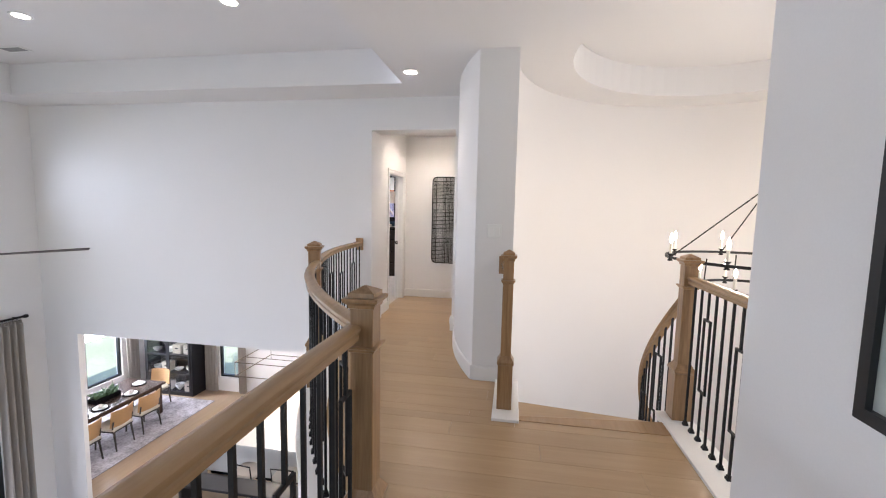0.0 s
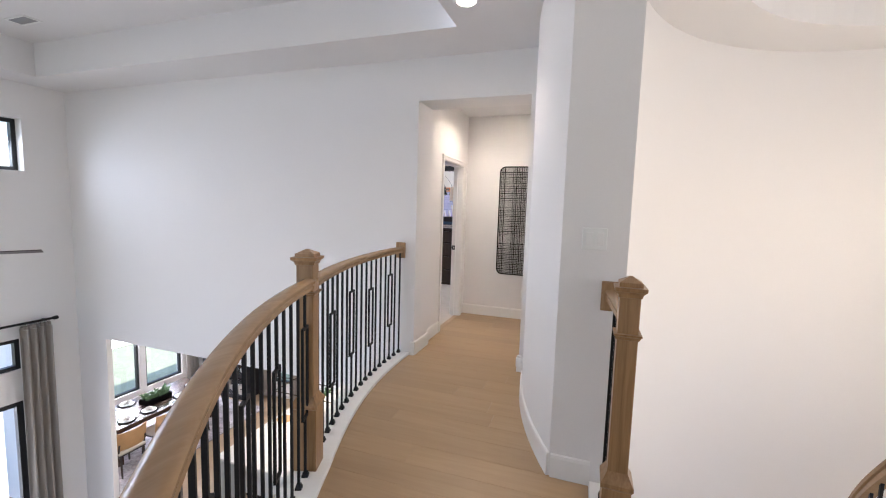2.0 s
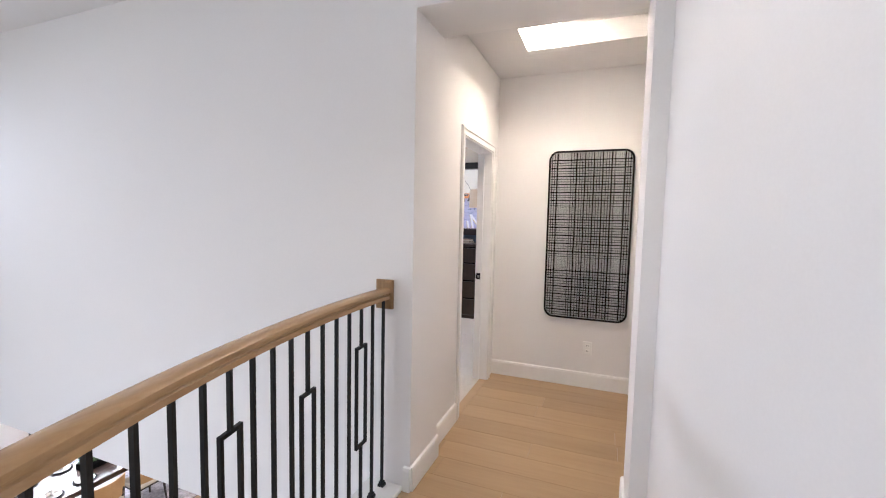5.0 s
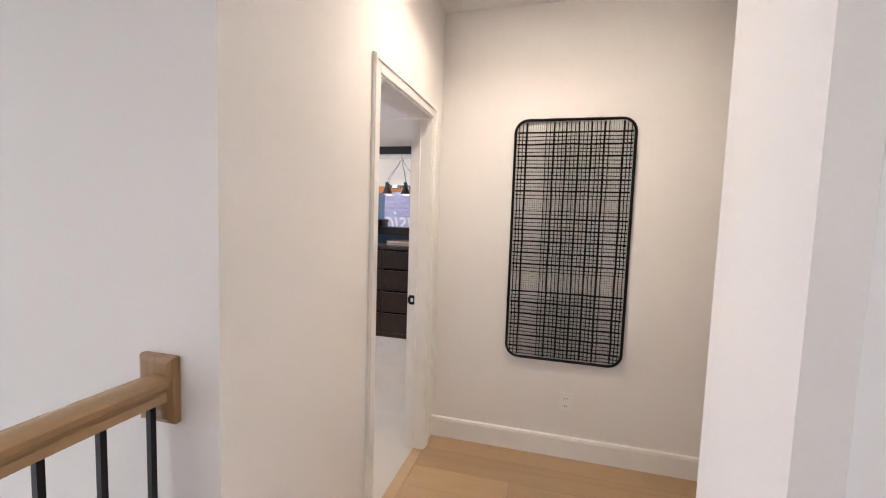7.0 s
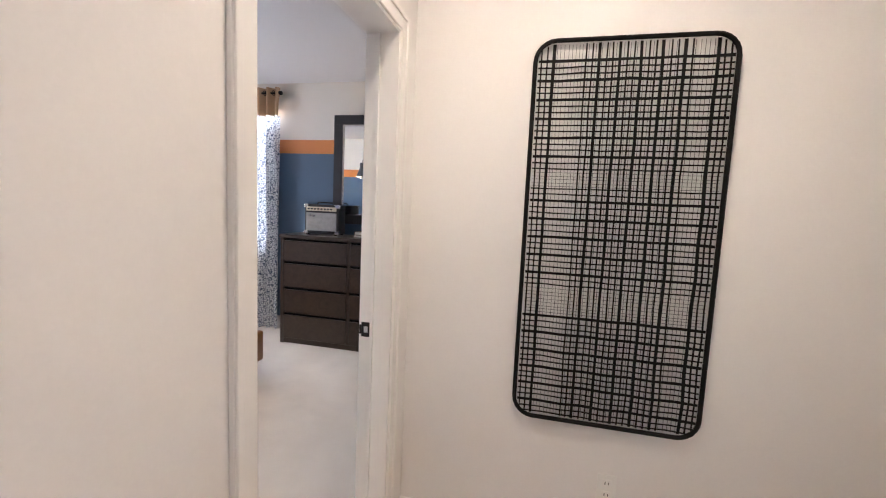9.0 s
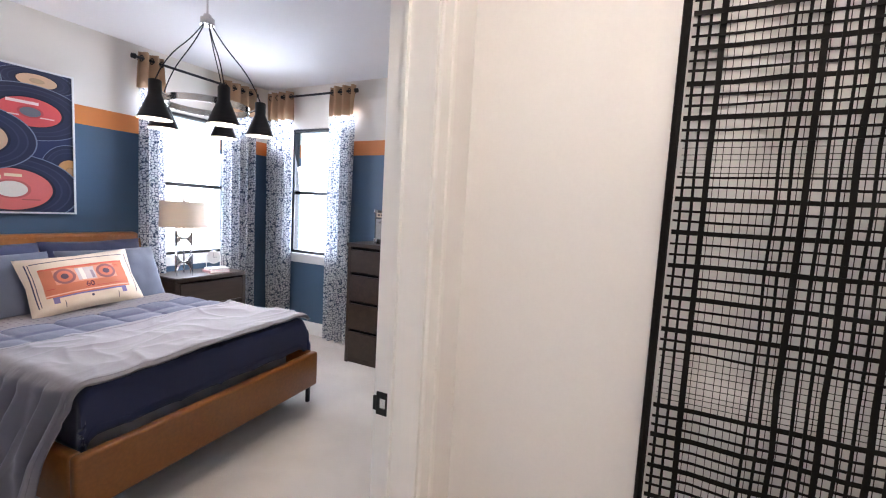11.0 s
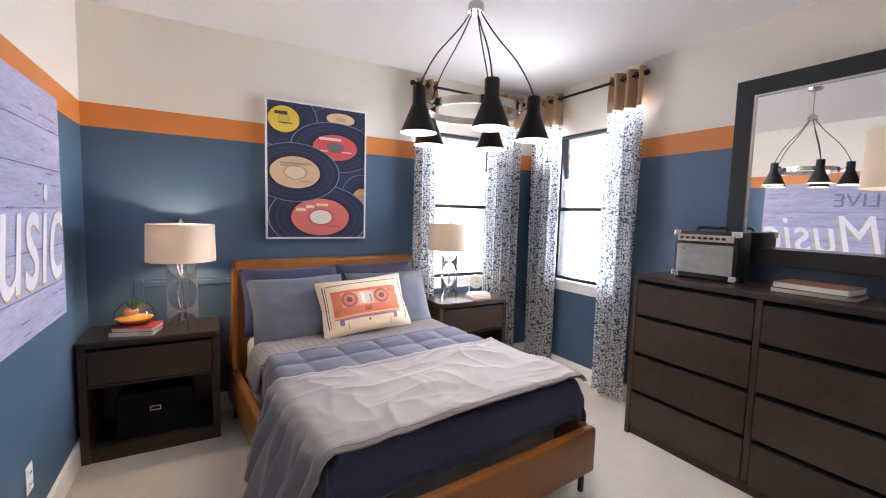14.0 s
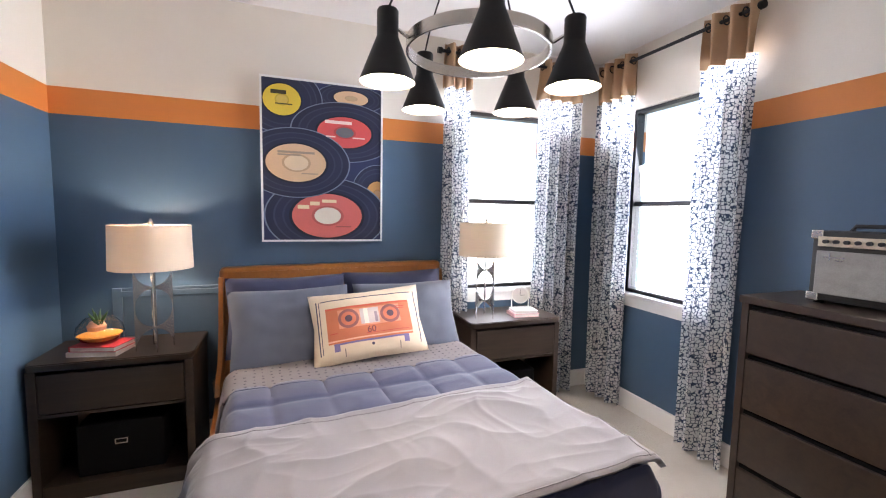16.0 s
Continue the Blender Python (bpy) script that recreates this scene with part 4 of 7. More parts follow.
bed = thing("bed", "tan leather platform bed with black legs", "bed", at=pose(-5.297, 7.02, 0, 0, 0, 5))
HW, BL = 0.735, 1.985
hb = part("headboard", box(B(), 0.012, 0.115, -0.705, 0.705, 0.10, 1.105, 0.03, 3), M["leather"], bed, smooth=True)
part("seam", boxes((0.1135, 0.1165, -0.66, 0.66, 1.075, 1.079), (0.1135, 0.1165, -0.664, -0.66, 0.5, 1.079), (0.1135, 0.1165, 0.66, 0.664, 0.5, 1.079)), M["leather"], hb)
for s in (-1, 1):
    bm = box(B(), 0.10, BL - 0.05, min(s * (HW - 0.05), s * HW), max(s * (HW - 0.05), s * HW), 0.13, 0.375, 0.015, 3)
    part("side_rail", bm, M["leather"], bed, smooth=True)
    bm = B()
    rings(bm, [[(0.02, s * 0.66, z), (0.02, s * (0.705 + w), z), (0.115 + w * 2.6, s * (0.705 + min(w, 0.03)), z), (0.115 + w * 2.6, s * (0.68 + min(w, 0.03)), z)] for z, w in ((0.13, 0.03), (0.375, 0.03), (0.40, 0.055), (0.45, 0.034), (0.55, 0.018), (0.7, 0.010), (1.05, 0.002))])
    part("wing", bm, M["leather"], bed, smooth=True)
part("foot_rail", box(B(), BL - 0.055, BL, -HW, HW, 0.13, 0.375, 0.018, 3), M["leather"], bed, smooth=True)
for x in (0.12, BL - 0.06):
    for y in (-HW + 0.03, HW - 0.03):
        part("leg", boxes((x - 0.011, x + 0.011, y - 0.011, y + 0.011, 0.0, 0.135)), M["iron"], bed)
part("mattress", box(B(), 0.12, BL - 0.17, -HW + 0.10, HW - 0.10, 0.2, 0.575, 0.05, 3), M["mattress"], bed, smooth=True)


def drape(x0, x1, top, wl, wr, dropl, dropr, foot, over, fold, amp, seed, nx=70, ny=90, flare=0.06, quilt=0.0):
    """A cloth over the bed: lies between x0 and x1, falls at both sides and past x = foot by `over`."""
    bm = B()
    length = (min(x1, foot) - x0) + over
    grid = []
    for i in range(nx + 1):
        a = length * i / nx
        row = []
        run = max(0.0, a - (foot - x0))
        x = x0 + min(a, foot - x0)
        dl = dropl(a / length)
        dr = dropr(a / length)
        total = wl + wr + dl + dr
        for j in range(ny + 1):
            c = -wl - dl + total * j / ny
            z, y, out = top, c, 0.0
            if c < -wl:
                d = -wl - c
                r = 0.07
                if d < r * 1.57:
                    y, z = -wl - r * math.sin(d / r) * 0.9, top - r * (1 - math.cos(d / r))
                else:
                    d2 = d - r * 1.57
                    y, z = -wl - r * 0.9 - flare * d2 / 0.4, top - r - d2
                out = min(1.0, d / 0.2)
            elif c > wr:
                d = c - wr
                r = 0.07
                if d < r * 1.57:
                    y, z = wr + r * math.sin(d / r) * 0.9, top - r * (1 - math.cos(d / r))
                else:
                    d2 = d - r * 1.57
                    y, z = wr + r * 0.9 + 0.02, top - r - d2
                out = min(1.0, d / 0.2)
            xx = x
            if run > 0:
                r = 0.06
                if run < r * 1.57:
                    xx, z = x + r * math.sin(run / r) * 0.8, z - r * (1 - math.cos(run / r))
                else:
                    xx, z = x + r * 0.8, z - r - (run - r * 1.57)
            w = noise.fractal(Vector((a * 2.4, c * 1.9, seed)), 1.0, 2.0, 2) * amp * 0.7
            wa = a + 0.10 * noise.noise(Vector((a * 3, c * 3, seed + 9)))
            wc = c + 0.10 * noise.noise(Vector((a * 3, c * 3, seed + 19)))
            ridge = 0.0
            for fa, fc, skew, k in ((5.2, 2.0, 1.2, 1.0), (2.6, 6.2, -1.6, 0.75), (9.5, 3.6, 2.8, 0.24), (5.0, 11.0, -4.0, 0.10)):
                mask = 0.5 + 0.5 * noise.noise(Vector((a * 2.6 + fa, c * 2.6 - fc, seed + 31)))
                ridge += (1 - abs(noise.noise(Vector((wa * fa + wc * skew, wc * fc - wa * skew, seed + 5 + fa))))) ** 4 * amp * k * mask
            f = (math.sin(a * 21 + 2 * math.sin(c * 3)) + 0.5 * math.sin(a * 47 + 3 * c + seed)) * fold * out
            q = 0.0
            if quilt:
                q = quilt * (abs(math.sin(math.pi * a / 0.235)) ** 0.28 * abs(math.sin(math.pi * c / 0.235)) ** 0.28) * (1.0 if run > 0.05 or out > 0.3 or x < 1.2 else 0.35)
            if out > 0.3:
                y += (-1 if c < 0 else 1) * (abs(f) + w * 0.5 + ridge * 0.8)
                z += w * 0.2
            else:
                z += w + ridge + q
            z = max(z, 0.025 + 0.01 * (w / max(amp, 1e-6)))
            row.append(bm.verts.new((xx, y, z)))
        grid.append(row)
    for i in range(nx):
        for j in range(ny):
            bm.faces.new((grid[i][j], grid[i + 1][j], grid[i + 1][j + 1], grid[i][j + 1]))
    return bm


def solid(ob, thick):
    mod = ob.modifiers.new("thickness", 'SOLIDIFY')
    mod.thickness, mod.offset = thick, -1
    return ob


sheet = tagged(solid(part("folded_sheet", drape(0.50, 0.80, 0.628, 0.61, 0.64, lambda u: 0.24, lambda u: 0.26, 9, 0, 0.005, 0.008, 2, 14, 70), M["ticking"], smooth=True), 0.012),
               "grey dotted sheet folded back on the bed", "sheet")
quilt = tagged(solid(part("quilt", drape(0.74, BL, 0.615, 0.60, 0.645, lambda u: 0.25 + 0.1 * u * u, lambda u: 0.28, BL - 0.135, 0.27, 0.006, 0.007, 3, 120, 150, 0.0, 0.021), M["navy"], smooth=True), 0.015),
               "navy box-stitched quilt over the bed", "quilt")
duvet = tagged(solid(part("duvet", drape(1.22, BL, 0.650, 0.66, 0.655, lambda u: 0.36 + 0.24 * u, lambda u: 0.13 - 0.07 * u, BL - 0.10, 0.05, 0.026, 0.022, 11, 170, 240, 0.13), M["duvet"], smooth=True), 0.02),
               "pale grey crumpled duvet folded over the foot of the bed", "duvet")


def hem(cloth, nx, ny, ways):
    """A sewn seam that follows the cloth's own rows and columns."""
    for kind, at in ways:
        ids = [at * (ny + 1) + j for j in range(4, ny - 3, 2)] if kind == 'row' else [i * (ny + 1) + at for i in range(4, nx - 3, 2)]
        bm = B()
        tube(bm, [cloth.data.vertices[i].co + Vector((0, 0, 0.0004)) for i in ids], 0.0018, 6)
        part("hem_seam", bm, cloth.data.materials[0], cloth, smooth=True)


hem(duvet, 170, 240, (('row', 8), ('col', 8), ('col', 232), ('row', 164)))
hem(quilt, 120, 150, (('row', 5), ('row', 117)))
for ob in (sheet, quilt, duvet):
    ob.matrix_basis = bed.matrix_basis.copy()


def pillow_mesh(w, h, t, seed, pinch=0.10, nu=30, nv=22):
    """A stuffed pillow in the xz plane, facing -y."""
    bm = B()
    sides = []
    for s in (-1, 1):
        rows = []
        for j in range(nv + 1):
            v = -1 + 2 * j / nv
            row = []
            for i in range(nu + 1):
                u = -1 + 2 * i / nu
                e = (1 - abs(u) ** 2.4) * (1 - abs(v) ** 2.4)
                k = 1 - pinch * (1 - abs(u)) * abs(v) ** 3 * 0.6
                k2 = 1 - pinch * (1 - abs(v)) * abs(u) ** 3 * 0.6
                wr = noise.fractal(Vector((u * 1.7, v * 1.7, seed)), 1.0, 2.0, 3) * 0.012
                row.append(bm.verts.new((u * w / 2 * k2, s * (t / 2 * max(0.0, e) ** 0.5 + (wr if e > 0.05 else 0)), v * h / 2 * k)))
            rows.append(row)
        for j in range(nv):
            for i in range(nu):
                bm.faces.new((rows[j][i], rows[j][i + 1], rows[j + 1][i + 1], rows[j + 1][i]))
        sides.append(rows)
    bmesh.ops.remove_doubles(bm, verts=bm.verts, dist=0.0004)
    return bm


def pillow(name, label, w, h, t, material, x, y, z, lean, spin, seed, roll=0):
    """Stands on the bed at bed coordinates, facing its foot."""
    ob = tagged(part(name, pillow_mesh(w, h, t, seed), material, smooth=True), label, "pillow")
    ob.matrix_basis = bed.matrix_basis @ pose(x, y, z, 0, 0, 90 + spin) @ pose(0, 0, 0, -lean, roll, 0)
    return ob


pillow("sham_pillow", "navy quilted sham pillow against the headboard", 0.68, 0.46, 0.15, M["navy"], 0.225, -0.335, 0.835, 22, 0, 1)
pillow("sham_pillow", "navy quilted sham pillow against the headboard", 0.68, 0.46, 0.15, M["navy"], 0.225, 0.335, 0.84, 22, 0, 2)
pillow("bed_pillow", "grey-blue cotton pillow leaning on a navy sham", 0.66, 0.46, 0.17, M["grey_blue"], 0.375, -0.325, 0.79, 26, 3, 3)
pillow("bed_pillow", "grey-blue cotton pillow leaning on a navy sham", 0.66, 0.46, 0.17, M["grey_blue"], 0.375, 0.355, 0.79, 26, -3, 4)

OR, RED, CREAM, INK = (0.50, 0.150, 0.075), (0.45, 0.07, 0.05), (0.62, 0.52, 0.40), (0.05, 0.045, 0.09)
M["cassette"] = shapes_material("cassette tape print on cream cotton", CREAM, [
    ('rect', (0.0, 0.145), (0.255, 0.003), INK), ('rect', (-0.275, 0.0), (0.003, 0.15), INK), ('rect', (0.275, 0.0), (0.003, 0.15), INK),
    ('rect', (-0.262, 0.0), (0.002, 0.145), INK),
    ('rect', (0.0, -0.112), (0.205, 0.028), (0.16, 0.13, 0.30)), ('rect', (0.0, -0.128), (0.175, 0.02), CREAM),
    ('rect', (0.0, 0.0), (0.232, 0.098), OR), ('rect', (0.0, 0.092), (0.232, 0.004), (0.55, 0.10, 0.06)), ('rect', (0.0, -0.085), (0.232, 0.004), (0.75, 0.42, 0.30)),
    ('rect', (0.0, 0.028), (0.17, 0.052), (0.62, 0.26, 0.17)), ('ell', (-0.115, 0.028), (0.056, 0.054), (0.25, 0.10, 0.10)), ('ell', (0.115, 0.028), (0.056, 0.054), (0.25, 0.10, 0.10)),
    ('ell', (-0.115, 0.028), (0.040, 0.038), (0.55, 0.16, 0.10)), ('ell', (0.115, 0.028), (0.040, 0.038), (0.55, 0.16, 0.10)),
    ('ell', (-0.115, 0.028), (0.020, 0.019), (0.10, 0.06, 0.09)), ('ell', (0.115, 0.028), (0.020, 0.019), (0.10, 0.06, 0.09)),
    ('rect', (0.0, 0.03), (0.052, 0.045), (0.48, 0.42, 0.42)), ('rect', (-0.02, 0.03), (0.012, 0.045), (0.68, 0.62, 0.56)), ('rect', (0.035, 0.02), (0.008, 0.03), (0.25, 0.2, 0.25)),
    ('rect', (-0.2, -0.045), (0.02, 0.002), RED), ('rect', (0.17, 0.065), (0.03, 0.002), RED), ('rect', (0.17, 0.055), (0.03, 0.002), RED), ('rect', (0.09, -0.068), (0.12, 0.0016), RED),
    ('ell', (0.0, -0.125), (0.008, 0.008), INK), ('rect', (-0.15, -0.15), (0.002, 0.02), INK), ('rect', (0.15, -0.15), (0.002, 0.02), INK)], 0.8, (0, 2), 0.08)
cas = pillow("cassette_pillow", "cream lumbar pillow printed with an orange cassette tape", 0.63, 0.40, 0.15, M["cassette"], 0.545, 0.06, 0.815, 30, -5, 6, -4)
M["ink"] = mat("dark red print ink", (0.12, 0.03, 0.05), 0.8, 0.0, 5, 50, 0.0)
lettering("60", 0.05, M["ink"], cas, pose(0.0, -0.077, -0.05, 90, 0, 0), depth=0.003)


# ---- nightstands ----
def nightstand(at):
    t = thing("nightstand", "espresso wood nightstand with one drawer and an open cubby", "nightstand", "nightstands beside the bed", at)
    bm = B()
    out = [(0.0, -0.31), (0.36, -0.31), (0.385, -0.30), (0.40, -0.28), (0.40, 0.28), (0.385, 0.30), (0.36, 0.31), (0.0, 0.31)]
    prism(bm, out, 0.665, 0.70)
    bmesh.ops.bevel(bm, geom=[e for e in bm.edges if abs(e.verts[0].co.z - e.verts[1].co.z) < 1e-5], offset=0.005, segments=2, affect='EDGES')
    part("top", bm, M["espresso"], t, smooth=True)
    for y in (-0.305, 0.27):
        part("side_panel", box(B(), 0.005, 0.385, y, y + 0.035, 0.0, 0.664, 0.003), M["espresso"], t)
    part("back_panel", boxes((0.005, 0.02, -0.27, 0.27, 0.04, 0.66)), M["espresso"], t)
    part("shelf", boxes((0.02, 0.38, -0.27, 0.27, 0.43, 0.445)), M["espresso"], t)
    part("bottom", boxes((0.02, 0.375, -0.27, 0.27, 0.05, 0.075)), M["espresso"], t)
    part("plinth", box(B(), 0.345, 0.383, -0.2695, 0.2695, 0.0, 0.085, 0.003), M["espresso"], t)
    part("drawer", box(B(), 0.36, 0.388, -0.266, 0.266, 0.452, 0.645, 0.003), M["espresso"], t)
    return t


nsl = nightstand(pose(-5.292, 5.885, 0.0) @ Matrix.Diagonal((1.04, 1.13, 1, 1)))
nsr = copy_thing(nsl, pose(-5.292, 8.165, 0.0) @ Matrix.Diagonal((1, 1, 1.04, 1)))
for y in (5.885, 8.165):
    s = thing("storage_box", "black felt storage box with a metal label holder in the cubby", "box", "", pose(-5.25, y, 0.076))
    part("box_body", box(B(), 0.0, 0.30, -0.19, 0.19, 0.0, 0.27, 0.01), M["dark_void"], s)
    h = part("label_holder", boxes((0.3, 0.304, -0.028, 0.028, 0.155, 0.16), (0.3, 0.304, -0.028, 0.028, 0.178, 0.183), (0.3, 0.304, -0.028, -0.023, 0.16, 0.178), (0.3, 0.304, 0.023, 0.028, 0.16, 0.178)), M["chrome"], s, "small metal label holder")

# ---- table lamps ----
M["shade"] = bpy.data.materials.new("linen lampshade")
M["shade"].use_nodes = True
n, l, b = nodes_of(M["shade"])
b.inputs["Base Color"].default_value = (0.64, 0.56, 0.47, 1)
b.inputs["Roughness"].default_value = 0.9
tr, mxs, wv, tcx = n.new("ShaderNodeBsdfTranslucent"), n.new("ShaderNodeMixShader"), n.new("ShaderNodeTexNoise"), n.new("ShaderNodeTexCoord")
tr.inputs[0].default_value = (0.84, 0.76, 0.66, 1)
mxs.inputs[0].default_value = 0.24
wv.inputs["Scale"].default_value = 260
bp = n.new("ShaderNodeBump")
bp.inputs["Strength"].default_value = 0.15
l.new(tcx.outputs["Object"], wv.inputs[0])
l.new(wv.outputs[0], bp.inputs["Height"])
l.new(bp.outputs[0], b.inputs["Normal"])
l.new(b.outputs[0], mxs.inputs[1])
l.new(tr.outputs[0], mxs.inputs[2])
l.new(mxs.outputs[0], n["Material Output"].inputs[0])


def shade_mesh(r0, r1, z0, z1):
    bm = B()
    lathe(bm, [(r0, z0), (r1, z1), (r1 - 0.003, z1), (r0 - 0.003, z0), (r0, z0)], (0, 0, 0), 40, False)
    bmesh.ops.remove_doubles(bm, verts=bm.verts, dist=0.0001)
    return bm


M["lampbulb"] = glow("lamp bulb", (1.0, 0.8, 0.55), 6)


def bedside_lamp(x, y, z, turn, watts):
    t = thing("table_lamp", "table lamp with a cream drum shade on cut-out nickel plates", "lamp", "lamps on the nightstands", pose(x, y, z, 0, 0, turn))
    for spin in (0, 90):
        for side in (-1, 1):
            bm, loops = B(), []
            for i in range(61):
                h = 0.44 * i / 60
                c = 0.006
                for zc, rad in ((0.0, 0.106), (0.22, 0.102), (0.44, 0.106)):
                    if abs(h - zc) < rad:
                        c = max(c, math.sqrt(rad * rad - (h - zc) ** 2) * 0.80)
                c = min(c, 0.081)
                loops.append([(-0.003, side * c, h), (0.003, side * c, h), (0.003, side * 0.086, h), (-0.003, side * 0.086, h)])
            rings(bm, loops)
            ob = part("base_plate", bm, M["chrome"], t, smooth=True)
            ob.matrix_basis = pose(0, 0, 0, 0, 0, spin)
    bm = B()
    tube(bm, [(0, 0, 0.02), (0, 0, 0.66)], 0.006, 10)
    part("stem", bm, M["chrome"], t)
    part("shade", shade_mesh(0.188, 0.182, 0.43, 0.655), M["shade"], t, "cream linen drum shade", True)
    bm = B()
    for k in range(3):
        a = 2.1 * k
        tube(bm, [(0, 0, 0.655), (0.181 * math.cos(a), 0.181 * math.sin(a), 0.655)], 0.002, 5)
    part("spider", bm, M["chrome"], t)
    bm = B()
    lathe(bm, [(0.012, 0.655), (0.014, 0.67), (0.008, 0.685), (0.002, 0.69)], (0, 0, 0), 12)
    part("finial", bm, M["chrome"], t)
    bm = B()
    lathe(bm, [(0.012, 0.5), (0.03, 0.54), (0.03, 0.56), (0.01, 0.59), (0.002, 0.592)], (0, 0, 0), 14)
    part("bulb", bm, M["lampbulb"], t, smooth=True).visible_shadow = False
    bulb("lamp_light", (x, y, z + 0.55), watts, (1.0, 0.80, 0.58), 0.03)


bedside_lamp(-5.01, 6.035, 0.70, 20, 5.0)
bedside_lamp(-5.04, 7.985, 0.728, 20, 1.8)

# ---- dresser ----
dr = thing("dresser", "wide espresso wood dresser with eight drawers", "dresser", at=pose(-3.745, 8.66, 0))
DWX, DD = 1.36, 0.42
for r in ((0.0, 0.03, 0.0, DD, 0.0, 1.065), (DWX - 0.03, DWX, 0.0, DD, 0.0, 1.065)):
    part("side_panel", boxes(r), M["espresso"], dr)
part("back_panel", boxes((0.03, DWX - 0.03, DD - 0.02, DD, 0.05, 1.065)), M["espresso"], dr)
part("bottom", boxes((0.03, DWX - 0.03, 0.03, DD - 0.02, 0.045, 0.07)), M["espresso"], dr)
part("divider", boxes((0.715, 0.745, 0.003, DD - 0.02, 0.071, 1.065)), M["espresso"], dr)
part("top", box(B(), -0.008, DWX + 0.008, -0.012, DD, 1.066, 1.10, 0.004), M["espresso"], dr)
part("plinth", boxes((0.03, DWX - 0.03, 0.02, 0.04, 0.0, 0.05)), M["espresso"], dr)
for x0, x1 in ((0.034, 0.711), (0.749, DWX - 0.034)):
    for z0, z1 in ((0.058, 0.306), (0.318, 0.566), (0.578, 0.826), (0.838, 1.055)):
        d = part("drawer", box(B(), x0, x1, 0.0, 0.028, z0, z1 - 0.017, 0.0025), M["espresso"], dr)
        part("finger_pull", boxes((x0, x1, 0.018, 0.026, z1 - 0.0165, z1 - 0.0005)), M["dark_void"], d)

# ---- mirror over the dresser ----
M["mirror"] = mat("mirror glass", (0.92, 0.93, 0.93), 0.01, 0.0, 3, 40, 0.0, 1.0)
M["black_wood"] = mat("black painted wood", (0.014, 0.014, 0.018), 0.42, 0.15, 4, 90, 0.06)
mi = thing("wall_mirror", "large mirror in a wide black frame with a silver bead", "mirror")
MX0, MX1, MZ0, MZ1, MY = -3.393, -2.565, 1.215, 2.322, 9.095
F = 0.095
for r in ((MX0, MX1, MY - 0.05, MY - 0.004, MZ0, MZ0 + F), (MX0, MX1, MY - 0.05, MY - 0.004, MZ1 - F, MZ1), (MX0, MX0 + F, MY - 0.05, MY - 0.004, MZ0 + F, MZ1 - F), (MX1 - F, MX1, MY - 0.05, MY - 0.004, MZ0 + F, MZ1 - F)):
    part("frame_rail", box(B(), *r, 0.002), M["black_wood"], mi)
a, c = MX0 + F, MX1 - F
part("bead", boxes((a, c, MY - 0.044, MY - 0.02, MZ0 + F, MZ0 + F + 0.012), (a, c, MY - 0.044, MY - 0.02, MZ1 - F - 0.012, MZ1 - F), (a, a + 0.012, MY - 0.044, MY - 0.02, MZ0 + F + 0.012, MZ1 - F - 0.012), (c - 0.012, c, MY - 0.044, MY - 0.02, MZ0 + F + 0.012, MZ1 - F - 0.012)), M["chrome"], mi)
part("glass", boxes((a + 0.012, c - 0.012, MY - 0.034, MY - 0.02, MZ0 + F + 0.012, MZ1 - F - 0.012)), M["mirror"], mi)

# ---- on the dresser ----
M["tolex"] = mat("black amplifier vinyl", (0.010, 0.010, 0.011), 0.55, 0.2, 10, 300, 0.4)
M["grille"] = mat("silver grille cloth", (0.27, 0.265, 0.26), 0.6, 0.25, 20, 420, 0.6)
M["panel"] = mat("brushed champagne panel", (0.60, 0.52, 0.40), 0.35, 0.06, 6, 160, 0.03, 0.8)
amp = thing("guitar_amplifier", "small black guitar amplifier with a silver grille on the dresser", "amplifier", at=pose(-3.572, 8.80, 1.11, 0, 0, 4) @ Matrix.Diagonal((1.17, 1.05, 1.03, 1)))
bm = box(B(), 0, 0.31, 0, 0.17, 0, 0.285, 0.012)
part("cabinet_body", bm, M["tolex"], amp, smooth=True)
part("grille", box(B(), 0.018, 0.292, -0.006, 0.002, 0.03, 0.205, 0.004), M["grille"], amp)
part("logo", boxes((0.04, 0.10, -0.008, -0.006, 0.176, 0.182), (0.055, 0.06, -0.008, -0.006, 0.165, 0.195), (0.075, 0.095, -0.008, -0.006, 0.165, 0.170)), M["chrome"], amp)
cp = part("control_panel", box(B(), 0.02, 0.29, -0.006, 0.004, 0.222, 0.262, 0.002), M["panel"], amp)
for i in range(8):
    bm = B()
    tube(bm, [(0.045 + 0.029 * i, -0.006, 0.242), (0.045 + 0.029 * i, -0.02, 0.242)], 0.008, 10)
    part("knob", bm, M["tolex"], cp)
for x in (0.0, 0.31):
    for z in (0.0, 0.285):
        s = 1 if x == 0 else -1
        q = 1 if z == 0 else -1
        part("corner_cap", box(B(), min(x - s * 0.003, x + s * 0.034), max(x - s * 0.003, x + s * 0.034), -0.005, 0.036, min(z - q * 0.003, z + q * 0.034), max(z - q * 0.003, z + q * 0.034), 0.004), M["chrome"], amp)
bm = B()
tube(bm, [(0.08, 0.085, 0.285), (0.09, 0.085, 0.305), (0.22, 0.085, 0.305), (0.23, 0.085, 0.285)], 0.008, 8)
part("handle", bm, M["tolex"], amp)
for x in (0.03, 0.28):
    for y in (0.02, 0.15):
        part("foot", boxes((x - 0.012, x + 0.012, y - 0.012, y + 0.012, -0.01, 0.002)), M["dark_void"], amp)

